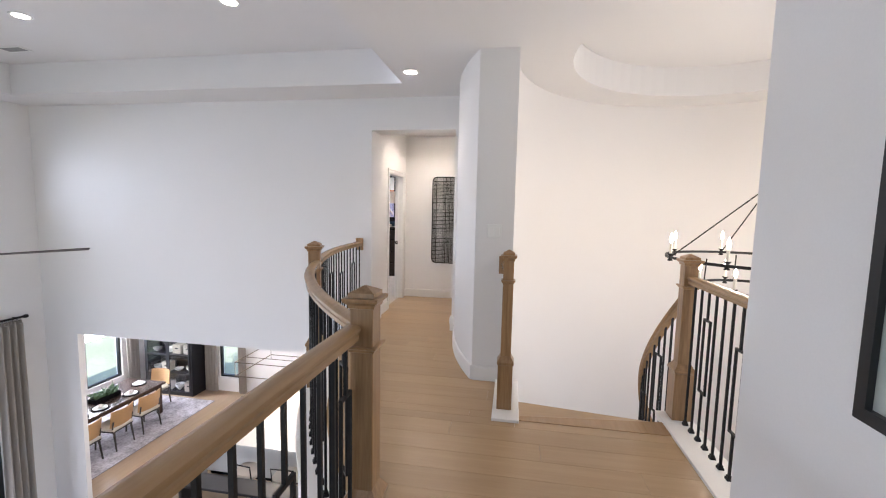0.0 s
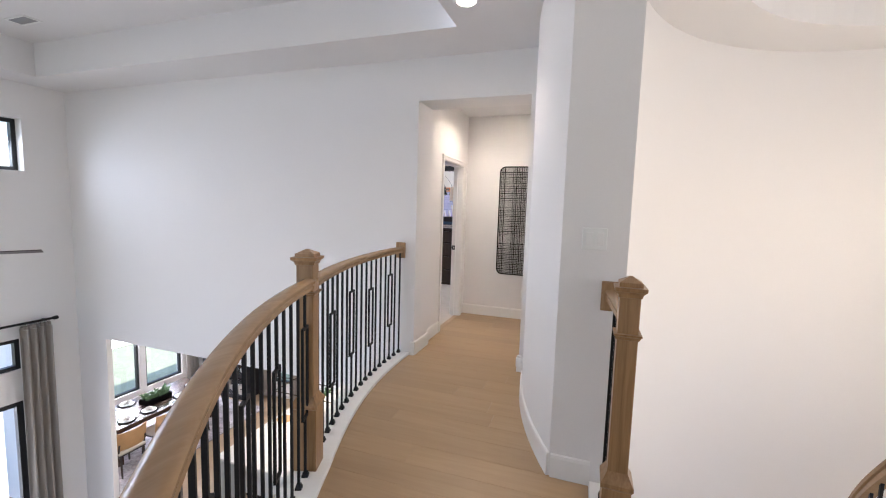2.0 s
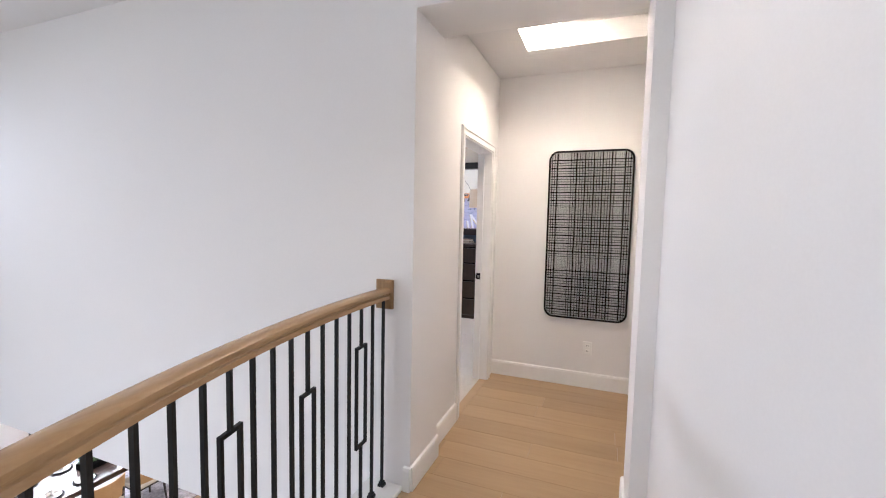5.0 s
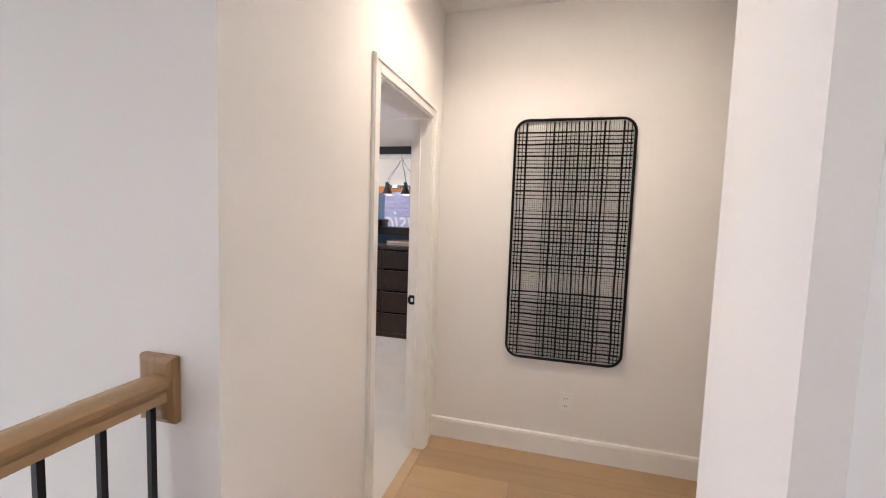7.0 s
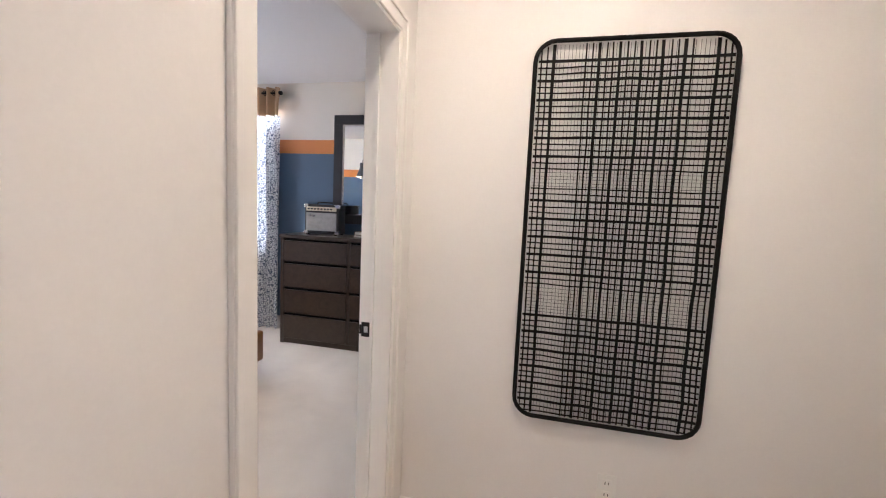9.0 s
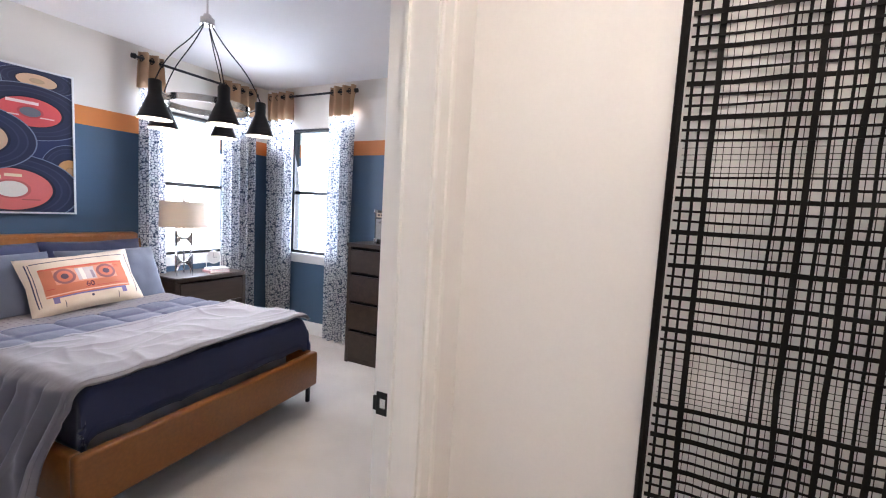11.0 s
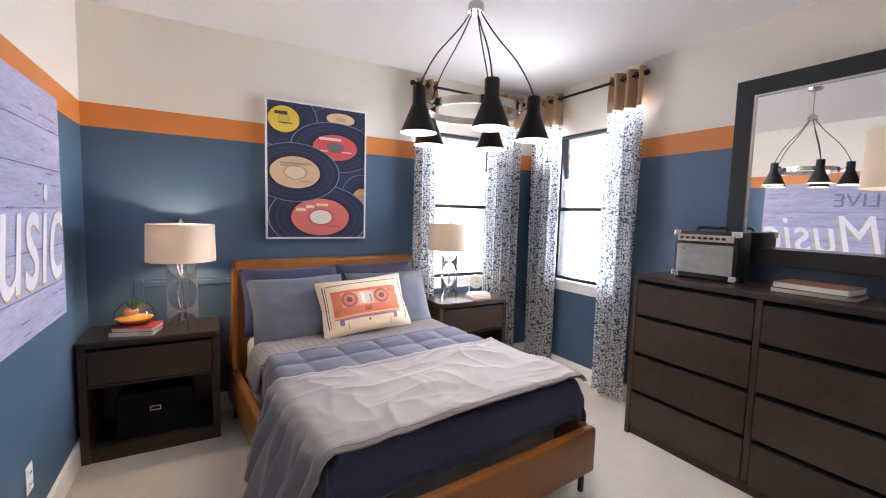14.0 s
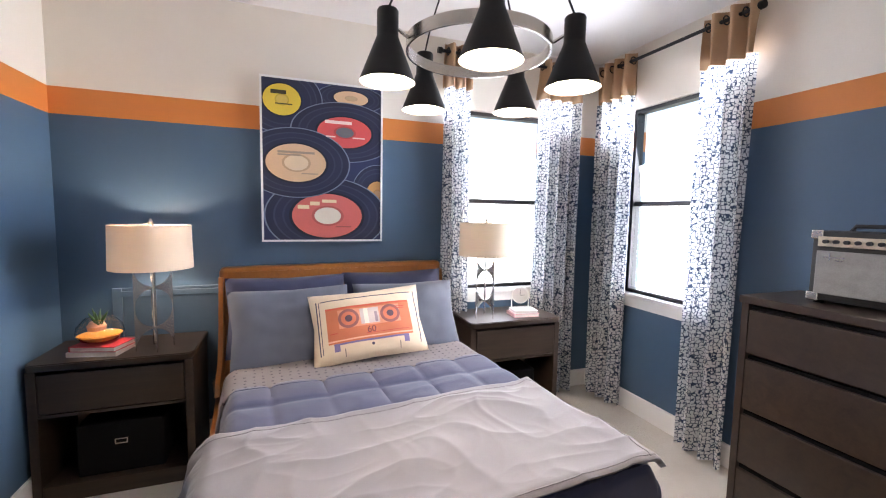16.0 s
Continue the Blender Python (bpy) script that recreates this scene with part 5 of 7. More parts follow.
def book(name, label, w, d, h, cover, m):
    t = thing(name, label, "book", "", m)
    part("cover", boxes((0, w, 0, d, 0, 0.003), (0, w, 0, d, h - 0.003, h), (0, 0.004, 0, d, 0.003, h - 0.003)), cover, t)
    part("page_block", boxes((0.004, w - 0.004, 0.004, d - 0.004, 0.003, h - 0.003)), M["paper"], t)
    return t


M["paper"] = mat("book pages", (0.72, 0.69, 0.62), 0.9, 0.06, 6, 400, 0.2)
M["red_cover"] = mat("red book cover", (0.50, 0.04, 0.05), 0.45, 0.06, 8, 120, 0.05)
M["white_cover"] = mat("white book cover", (0.72, 0.70, 0.68), 0.45, 0.04, 8, 120, 0.05)
M["brown_cover"] = mat("brown leather book cover", (0.20, 0.09, 0.04), 0.5, 0.2, 8, 120, 0.15)
M["pink_cover"] = mat("pink book cover", (0.62, 0.36, 0.36), 0.5, 0.06, 8, 120, 0.05)
M["black_cover"] = mat("black book cover", (0.03, 0.03, 0.03), 0.5, 0.1, 8, 120, 0.05)
book("coffee_table_book", "black coffee table book lying flat on the dresser", 0.34, 0.22, 0.026, M["black_cover"], pose(-3.02, 8.77, 1.10, 0, 0, 3))
book("coffee_table_book", "brown and white book on top of another", 0.31, 0.21, 0.032, M["brown_cover"], pose(-3.01, 8.77, 1.126, 0, 0, -2))
M["navy_gloss"] = mat("glossy navy ceramic", (0.02, 0.03, 0.08), 0.12, 0.1, 5, 30, 0.0)
dl = thing("dresser_lamp", "tall lamp with a white shade and glossy navy column", "lamp", at=pose(-2.545, 8.84, 1.10))
bm = B()
lathe(bm, [(0.055, 0.0), (0.055, 0.018), (0.048, 0.02), (0.046, 0.03), (0.042, 0.40), (0.034, 0.46), (0.034, 0.475), (0.030, 0.48), (0.012, 0.485), (0.012, 0.56)], (0, 0, 0), 28)
part("column", bm, M["navy_gloss"], dl, smooth=True)
bm = B()
lathe(bm, [(0.062, 0.0), (0.062, 0.015), (0.055, 0.019)], (0, 0, 0), 28)
part("foot_ring", bm, M["chrome"], dl)
part("shade", shade_mesh(0.180, 0.172, 0.53, 0.79), M["shade"], dl, "white linen shade", True)
bulb("dresser_lamp_light", (-2.545, 8.84, 1.77), 1.2, WARM, 0.03)

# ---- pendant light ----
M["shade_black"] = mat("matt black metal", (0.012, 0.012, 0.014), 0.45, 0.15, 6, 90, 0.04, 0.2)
M["lens"] = glow("pendant bulb lens", (1.0, 0.84, 0.62), 14)
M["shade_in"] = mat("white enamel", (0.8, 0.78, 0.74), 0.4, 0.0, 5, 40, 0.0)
pe = thing("pendant_light", "five-arm pendant light with black cone shades on a nickel ring", "pendant light")
PX, PY, PZ = -3.647, 7.255, 1.81
bm = B()
loops = [[(PX + (0.215 + d) * math.cos(t), PY + (0.215 + d) * math.sin(t), PZ + h) for d, h in ((-0.003, 0.115), (0.003, 0.115), (0.003, 0.15), (-0.003, 0.15))] for t in [2 * math.pi * i / 72 for i in range(73)]]
rings(bm, loops)
part("ring", bm, M["chrome"], pe, smooth=True)
bm = B()
lathe(bm, [(0.036, 0.575), (0.036, 0.61), (0.02, 0.615), (0.02, 0.63), (0.006, 0.635)], (PX, PY, PZ), 24)
part("hub", bm, M["chrome"], pe, smooth=True)
bm = B()
tube(bm, [(PX, PY, PZ + 0.63), (PX, PY, BZ - 0.02)], 0.005, 8)
part("rod", bm, M["chrome"], pe)
bm = B()
lathe(bm, [(0.01, -0.03), (0.055, -0.02), (0.062, 0.0)], (PX, PY, BZ), 28)
part("canopy", bm, M["chrome"], pe, smooth=True)
for i in range(5):
    t = math.radians(270 + 72 * i)
    x, y = PX + 0.278 * math.cos(t), PY + 0.278 * math.sin(t)
    bm = B()
    lathe(bm, [(0.079, 0.0), (0.078, 0.004), (0.031, 0.122), (0.030, 0.128), (0.030, 0.192), (0.027, 0.197), (0.004, 0.1971)], (x, y, PZ), 32, False)
    sh = part("cone_shade", bm, M["shade_black"], pe, smooth=True)
    bm = B()
    lathe(bm, [(0.0775, 0.001), (0.0757, 0.006), (0.029, 0.120)], (x, y, PZ), 32, False)
    part("lining", bm, M["shade_in"], sh, smooth=True)
    bm = B()
    lathe(bm, [(0.062, 0.028), (0.062, 0.034)], (x, y, PZ), 28)
    part("diffuser", bm, M["lens"], sh).visible_shadow = False
    bm = B()
    tube(bm, [(PX + 0.218 * math.cos(t), PY + 0.218 * math.sin(t), PZ + 0.132), (PX + 0.25 * math.cos(t), PY + 0.25 * math.sin(t), PZ + 0.15)], 0.005, 6)
    part("arm", bm, M["chrome"], pe)
    bm = B()
    pts = []
    for k in range(13):
        u = k / 12
        r = 0.278 + (0.02 - 0.278) * u
        pts.append((PX + r * math.cos(t), PY + r * math.sin(t), PZ + 0.197 + 0.383 * u ** 0.85 + 0.012 * math.sin(3.14 * u * 2)))
    tube(bm, pts, 0.0032, 6)
    part("cord", bm, M["shade_black"], pe, smooth=True)
    lamp = new("pendant_lamp", bpy.data.lights.new("pendant_lamp", 'SPOT'))
    lamp.data.energy, lamp.data.color, lamp.data.spot_size, lamp.data.spot_blend, lamp.data.shadow_soft_size = 2.4, SOFTWARM, radians(125), 0.5, 0.05
    lamp.matrix_world = look((x, y, PZ + 0.025), (x, y, PZ - 1))

# ---- record picture ----
NV = (0.025, 0.035, 0.10)
CRM, PK = (0.66, 0.45, 0.28), (0.66, 0.16, 0.14)
rec = []


def disc(cu, cv, lu, lv, label, hole, hr=0.36, rim=1.95):
    """One record, seen aslant: its label's half sizes, then rings of grooves with a soft sheen."""
    for k, c in ((rim, (0.20, 0.25, 0.33)), (rim * 0.975, (0.020, 0.026, 0.060)), (rim * 0.86, (0.045, 0.055, 0.105)), (rim * 0.83, (0.024, 0.030, 0.070)),
                 (rim * 0.72, (0.040, 0.048, 0.095)), (rim * 0.69, (0.022, 0.028, 0.064)), (1.08, (0.012, 0.014, 0.030)), (1.0, label), (hr + 0.08, tuple(q * 0.72 for q in label)), (hr, hole)):
        rec.append(('ell', (cu, cv), (lu * k, lv * k), c))


disc(0.17, 0.42, 0.11, 0.045, CRM, (0.5, 0.36, 0.22), 0.3)
disc(-0.25, 0.37, 0.11, 0.095, (0.70, 0.52, 0.06), (0.60, 0.44, 0.10), 0.3, 2.2)
disc(0.345, -0.19, 0.075, 0.085, (0.62, 0.33, 0.12), (0.5, 0.3, 0.15), 0.3, 2.3)
disc(0.13, 0.20, 0.172, 0.098, (0.62, 0.09, 0.09), (0.13, 0.15, 0.18), 0.33)
disc(0.02, -0.34, 0.22, 0.142, PK, (0.76, 0.72, 0.62), 0.38, 1.75)
disc(-0.17, -0.01, 0.18, 0.118, CRM, (0.70, 0.56, 0.40), 0.40, 1.85)
for cu, cv, w, h, c in ((-0.17, 0.055, 0.11, 0.007, (0.33, 0.26, 0.2)), (-0.21, 0.038, 0.07, 0.005, (0.33, 0.26, 0.2)), (-0.09, -0.075, 0.05, 0.004, (0.40, 0.30, 0.22)), (0.09, 0.262, 0.085, 0.010, (0.78, 0.66, 0.62)),
                        (0.22, 0.17, 0.04, 0.004, (0.75, 0.6, 0.55)), (0.04, 0.17, 0.03, 0.004, (0.75, 0.6, 0.55)), (-0.13, -0.285, 0.035, 0.012, (0.78, 0.66, 0.42)), (-0.06, -0.262, 0.03, 0.012, (0.78, 0.66, 0.42)),
                        (0.03, -0.245, 0.045, 0.010, (0.78, 0.66, 0.42)), (0.12, -0.41, 0.05, 0.004, (0.40, 0.10, 0.09)), (-0.27, 0.415, 0.045, 0.012, (0.05, 0.04, 0.02)), (-0.24, 0.345, 0.05, 0.004, (0.1, 0.08, 0.02))):
    rec.append(('rect', (cu, cv), (w, h), c))
M["records"] = shapes_material("printed canvas of vinyl records", NV, rec, 0.35, (1, 2), 0.08)
pc = thing("record_picture", "white-framed canvas print of overlapping vinyl records", "picture", at=pose(-5.30, 6.928, 1.753))
part("canvas", boxes((0.004, 0.03, -0.365, 0.365, -0.495, 0.495)), M["records"], pc)
for r in ((0.002, 0.036, -0.377, 0.377, -0.507, -0.495), (0.002, 0.036, -0.377, 0.377, 0.495, 0.507), (0.002, 0.036, -0.377, -0.365, -0.495, 0.495), (0.002, 0.036, 0.365, 0.377, -0.495, 0.495)):
    part("frame_rail", boxes(r), M["plate"], pc)

# ---- music sign on the south wall ----
M["sign"] = mat("lavender distressed boards", (0.38, 0.37, 0.53), 0.7, 0.22, 5, 40, 0.2, aniso=(0.4, 1, 3))
M["sign_white"] = mat("white sign paint", (0.72, 0.70, 0.74), 0.6, 0.06, 9, 60, 0.05)
M["sign_grey"] = mat("grey blue sign paint", (0.17, 0.18, 0.26), 0.6, 0.1, 9, 60, 0.05)
M["sign_yellow"] = mat("faded yellow sign paint", (0.55, 0.42, 0.20), 0.6, 0.2, 9, 60, 0.05)
sg = thing("music_sign", "lavender painted board sign with white brush lettering", "sign", at=pose(-4.01, BY0 + 0.002, 1.44))
for i in range(6):
    part("board", box(B(), -0.66, 0.66, 0.0, 0.038, -0.515 + 0.1717 * i, -0.515 + 0.1717 * (i + 1) - 0.002, 0.002), M["sign"], sg)
lettering("LIVE", 0.22, M["sign_grey"], sg, pose(0.24, 0.0395, 0.30, 90, 0, 180), "grey block letters")
lettering("Music", 0.66, M["sign_yellow"], sg, pose(-0.052, 0.0395, -0.132, 90, 0, 180) @ Matrix.Diagonal((0.74, 1, 1, 1)), "faded yellow lettering shadow", 0.0006, "lettering", 0.25)
lettering("Music", 0.66, M["sign_white"], sg, pose(-0.04, 0.0415, -0.12, 90, 0, 180) @ Matrix.Diagonal((0.74, 1, 1, 1)), "white brush script lettering", 0.0008, "lettering", 0.25)
rs = random.Random(9)
# short dark strips laid on the face for slits between the boards
for i in range(34):
    x, z = -0.62 + 1.1 * rs.random() ** 1.8, -0.49 + 0.049 * rs.randrange(20)
    part("slit_strip", boxes((x, x + rs.uniform(0.03, 0.11), 0.038, 0.0392, z, z + rs.uniform(0.003, 0.007))), M["sign_grey"], sg)

# ---- windows ----
def sash_window(name, m, w, h):
    """A black double-hung window in the xz plane, facing -y, its sill at z = 0."""
    t = tagged(new(name), "black-framed double-hung window with a white sill", "window", "", "structure")
    t.matrix_basis = m
    f = 0.026
    part("window_frame", boxes((-w / 2, -w / 2 + f, 0.03, 0.10, 0, h), (w / 2 - f, w / 2, 0.03, 0.10, 0, h), (-w / 2 + f, w / 2 - f, 0.03, 0.10, h - f, h), (-w / 2 + f, w / 2 - f, 0.03, 0.10, 0, f)), M["black_frame"], t)
    mz = 0.66
    part("meeting_rail", box(B(), -w / 2 + f, w / 2 - f, 0.04, 0.09, mz - 0.018, mz + 0.018, 0.003), M["black_frame"], t)
    for z0, z1, y in ((f, mz - 0.018, 0.06), (mz + 0.018, h - f, 0.075)):
        p = part("pane", boxes((-w / 2 + f, w / 2 - f, y, y + 0.004, z0, z1)), M["pane"], t)
        p.visible_shadow = False
    part("window_sill", box(B(), -w / 2 - 0.03, w / 2 + 0.03, -0.035, 0.028, -0.028, 0.0, 0.004), M["trim"], t)
    part("apron", boxes((-w / 2 - 0.02, w / 2 + 0.02, -0.014, 0.0, -0.10, -0.028)), M["trim"], t)
    return t


sash_window("window_1", pose(BX0, (VW0 + VW1) / 2, SZ, 0, 0, 90), VW1 - VW0, HZ - SZ)
sash_window("window_2", pose((UW0 + UW1) / 2, BY1, SZ), UW1 - UW0, HZ + 0.03 - SZ)

# ---- curtains ----
M["curtain"] = mat("white cotton with blue broken grid", (0.70, 0.71, 0.72), 0.85, 0.03, 4, 260, 0.2, coords='UV')
n, l, b = nodes_of(M["curtain"])
uv, mp, vor = n.new("ShaderNodeTexCoord"), n.new("ShaderNodeMapping"), n.new("ShaderNodeTexVoronoi")
l.new(uv.outputs["UV"], mp.inputs[0])
mp.inputs[3].default_value = (46, 46, 46)
vor.feature = 'DISTANCE_TO_EDGE'
vor.inputs["Randomness"].default_value = 0.6
vor.inputs["Scale"].default_value = 1.0
l.new(mp.outputs[0], vor.inputs[0])
lt, mx = n.new("ShaderNodeMapRange"), n.new("ShaderNodeMix")
mx.data_type = 'RGBA'
lt.inputs[1].default_value, lt.inputs[2].default_value, lt.inputs[3].default_value, lt.inputs[4].default_value = 0.065, 0.12, 1, 0
l.new(vor.outputs["Distance"], lt.inputs[0])
spk = n.new("ShaderNodeTexNoise")
spk.inputs["Scale"].default_value = 60
l.new(uv.outputs["UV"], spk.inputs[0])
gt = n.new("ShaderNodeMapRange")
gt.inputs[1].default_value, gt.inputs[2].default_value = 0.38, 0.46
l.new(spk.outputs[0], gt.inputs[0])
mm = n.new("ShaderNodeMath")
mm.operation = 'MULTIPLY'
l.new(lt.outputs[0], mm.inputs[0])
l.new(gt.outputs[0], mm.inputs[1])
l.new(mm.outputs[0], mx.inputs[0])
l.new(b.inputs["Base Color"].links[0].from_socket, mx.inputs[6])
mx.inputs[7].default_value = (0.03, 0.05, 0.10, 1)
l.new(mx.outputs[2], b.inputs["Base Color"])
tr, mxs = n.new("ShaderNodeBsdfTranslucent"), n.new("ShaderNodeMixShader")
l.new(mx.outputs[2], tr.inputs[0])
mxs.inputs[0].default_value = 0.36
l.new(b.outputs[0], mxs.inputs[1])
l.new(tr.outputs[0], mxs.inputs[2])
l.new(mxs.outputs[0], n["Material Output"].inputs[0])
M["tan_linen"] = mat("tan linen header", (0.42, 0.27, 0.16), 0.85, 0.08, 5, 300, 0.3)


def cloth_panel(x0, x1, z0, z1, waves, deep, seed, nx=72, nz=26, phase=0.0):
    """A hanging pleated cloth in the xz plane, with uv in metres along the cloth."""
    bm = B()
    lay = bm.loops.layers.uv.new("uv")
    grid, us = [], []
    for j in range(nz + 1):
        v = j / nz
        z = z0 + (z1 - z0) * v
        row = []
        for i in range(nx + 1):
            u = i / nx
            k = 1 + 0.06 * (1 - v) * math.sin(seed + 3 * v)
            d = deep * (0.75 + 0.35 * (1 - v)) * math.sin(2 * math.pi * waves * u + phase + 0.5 * math.sin(2.2 * v + seed))
            d += 0.006 * noise.noise(Vector((u * 5, v * 4, seed)))
            x = x0 + (x1 - x0) * (0.5 + (u - 0.5) * k)
            row.append(bm.verts.new((x, d, z)))
        grid.append(row)
    width = (x1 - x0) * 2.0
    for j in range(nz):
        for i in range(nx):
            f = bm.faces.new((grid[j][i], grid[j][i + 1], grid[j + 1][i + 1], grid[j + 1][i]))
            for lp, (a, q) in zip(f.loops, ((i, j), (i + 1, j), (i + 1, j + 1), (i, j + 1))):
                lp[lay].uv = (a / nx * width, (z1 - z0) * q / nz)
    return bm


def curtain(m, w, seed, top=2.58, band=0.27, waves=3.0):
    t = thing("curtain", "white and blue patterned curtain with a tan header", "curtain", "bedroom curtains", m)
    part("cloth", cloth_panel(-w / 2, w / 2, 0.02, top - band, waves, 0.042, seed), M["curtain"], t, smooth=True)
    part("header", cloth_panel(-w / 2, w / 2, top - band, top + 0.02, waves, 0.042, seed, 72, 4), M["tan_linen"], t, "plain tan linen header band", True)
    for i in range(int(waves * 2)):
        x = -w / 2 + w * (i + 0.5) / (waves * 2)
        bm = B()
        tube(bm, [(x + 0.004, 0.024 * math.cos(a), top - 0.035 + 0.024 * math.sin(a)) for a in [2 * math.pi * k / 14 for k in range(15)]], 0.004, 6)
        part("grommet", bm, M["iron"], t)
    return t


def rod(m, length, label):
    t = thing("curtain_rod", label, "curtain rod", "", m)
    bm = B()
    tube(bm, [(-length / 2, 0, 0), (length / 2, 0, 0)], 0.011, 12)
    part("pole", bm, M["iron"], t, smooth=True)
    for s in (-1, 1):
        bm = B()
        tube(bm, [(s * length / 2, 0, 0), (s * (length / 2 + 0.01), 0, 0), (s * (length / 2 + 0.02), 0, 0), (s * (length / 2 + 0.045), 0, 0)], [0.012, 0.012, 0.022, 0.020], 14)
        part("finial", bm, M["iron"], t, smooth=True)
        bm = B()
        tube(bm, [(s * (length / 2 - 0.04), 0, 0), (s * (length / 2 - 0.04), 0.075, 0)], 0.007, 8)
        part("bracket", bm, M["iron"], t)
    return t


rod(pose(BX0 + 0.085, 8.275, 2.545, 0, 0, 90), 1.12, "black curtain rod with round finials on the wall")
rod(pose(-4.50, BY1 - 0.085, 2.545), 0.94, "black curtain rod with round finials on the wall")
curtain(pose(BX0 + 0.085, 7.82, 0, 0, 0, 90), 0.20, 1.0, waves=2.5)
curtain(pose(BX0 + 0.085, 8.665, 0, 0, 0, 90), 0.39, 2.3, waves=4.0)
curtain(pose(-5.015, BY1 - 0.085, 0), 0.36, 3.1, waves=3.5)
curtain(pose(-4.165, BY1 - 0.085, 0), 0.32, 4.4, waves=3.0)

# ---- bedroom trim ----
def bed_base(name, path):
    return baseboard(name, path)


bed_base("baseboard_bed_west", [(BX0, BY0), (BX0, BY1)])
bed_base("baseboard_bed_north", [(BX0, BY1), (BX1, BY1)])
bed_base("baseboard_bed_south", [(BX1, BY0), (BX0, BY0)])
bed_base("baseboard_bed_east", [(BX1, BY1), (BX1, DO1 + 0.075)])
hatch = tagged(part("attic_hatch", boxes((BX0, BX0 + 0.006, 5.81, 6.50, 0.136, 0.93)), M["bedtrim_blue"]), "low blue painted access hatch in the wall", "hatch", "", "structure")
for r in ((BX0, BX0 + 0.018, 5.80, 6.50, 0.93, 0.965), (BX0, BX0 + 0.012, 5.80, 6.50, 0.965, 0.983), (BX0, BX0 + 0.018, 5.76, 5.81, 0.136, 0.983)):
    part("moulding", box(B(), *r, 0.003), M["bedtrim_blue"], hatch)
outlet("wall_outlet", pose(-4.21, BY0, 0.34, 0, 0, 180))

# ---- small things on the nightstands ----
book("book", "white book under a red book on the nightstand", 0.225, 0.17, 0.024, M["white_cover"], pose(-4.965, 5.67, 0.70, 0, 0, 78))
book("book", "red book on a white book on the nightstand", 0.215, 0.16, 0.026, M["red_cover"], pose(-4.97, 5.68, 0.724, 0, 0, 74))
M["sand"] = mat("orange sand", (0.62, 0.27, 0.04), 0.9, 0.2, 8, 200, 0.4)
M["peach"] = mat("peach stone", (0.62, 0.30, 0.19), 0.7, 0.15, 8, 60, 0.2)
M["leaf"] = mat("dark green leaf", (0.035, 0.085, 0.03), 0.5, 0.25, 9, 60, 0.1)
M["clear"] = glass("clear bowl glass")
tx, ty, tz = -5.045, 5.785, 0.7505
te = thing("terrarium", "clear glass bowl with orange sand, a stone and a succulent", "terrarium")
bm = B()
lathe(bm, [(0.03, 0.0), (0.075, 0.012), (0.095, 0.04), (0.09, 0.075), (0.066, 0.105), (0.06, 0.112), (0.057, 0.112), (0.063, 0.104), (0.087, 0.075), (0.092, 0.04), (0.072, 0.014), (0.03, 0.003)], (tx, ty, tz), 28)
part("bowl", bm, M["clear"], te, smooth=True).visible_shadow = False
bm = B()
lathe(bm, [(0.03, 0.0032), (0.071, 0.0145), (0.089, 0.036), (0.05, 0.045), (0.01, 0.048)], (tx, ty, tz), 28)
part("sand", bm, M["sand"], te, smooth=True)
bm = B()
lathe(bm, [(0.01, 0.042), (0.035, 0.05), (0.04, 0.07), (0.028, 0.088), (0.005, 0.092)], (tx - 0.02, ty - 0.02, tz), 14)
part("stone", bm, M["peach"], te, smooth=True)
rs = random.Random(3)
for i in range(14):
    a, ln = rs.uniform(0, 6.3), rs.uniform(0.05, 0.10)
    bm = B()
    p0 = Vector((tx - 0.005, ty - 0.005, tz + 0.06))
    tip = p0 + Vector((math.cos(a) * ln * 0.5, math.sin(a) * ln * 0.5, ln))
    tube(bm, [p0, p0.lerp(tip, 0.5) + Vector((0, 0, 0.008)), tip], [0.006, 0.007, 0.001], 6)
    part("leaf", bm, M["leaf"], te, smooth=True)
te.matrix_basis = Matrix.Translation((tx, ty, tz)) @ Matrix.Scale(1.08, 4) @ Matrix.Translation((-tx, -ty, -tz))
book("book", "pink book lying on the nightstand", 0.19, 0.14, 0.024, M["pink_cover"], pose(-4.95, 8.175, 0.728, 0, 0, 84))
book("book", "white book on a pink book", 0.17, 0.13, 0.02, M["white_cover"], pose(-4.96, 8.185, 0.752, 0, 0, 80))
ck = thing("desk_clock", "round white desk clock on a wire stand", "clock", at=pose(-5.05, 8.275, 0.772, 0, 0, 60))
bm = B()
tube(bm, [(0, -0.012, 0.095), (0, 0.012, 0.095)], 0.062, 28)
fc = part("case", bm, M["plate"], ck, smooth=True)
bm = B()
tube(bm, [(0, -0.0125, 0.095), (0, -0.0135, 0.095)], 0.054, 28)
part("face", bm, M["white_cover"], fc)
part("hand", boxes((-0.0015, 0.0015, -0.0155, -0.014, 0.095, 0.135), (0.0, 0.028, -0.0155, -0.014, 0.0935, 0.0965)), M["slot"], fc)
for s in (-1, 1):
    bm = B()
    tube(bm, [(s * 0.058, -0.02, 0.0), (s * 0.062, 0.0, 0.09), (s * 0.058, 0.02, 0.0)], 0.003, 6)
    part("stand", bm, M["plate"], ck)

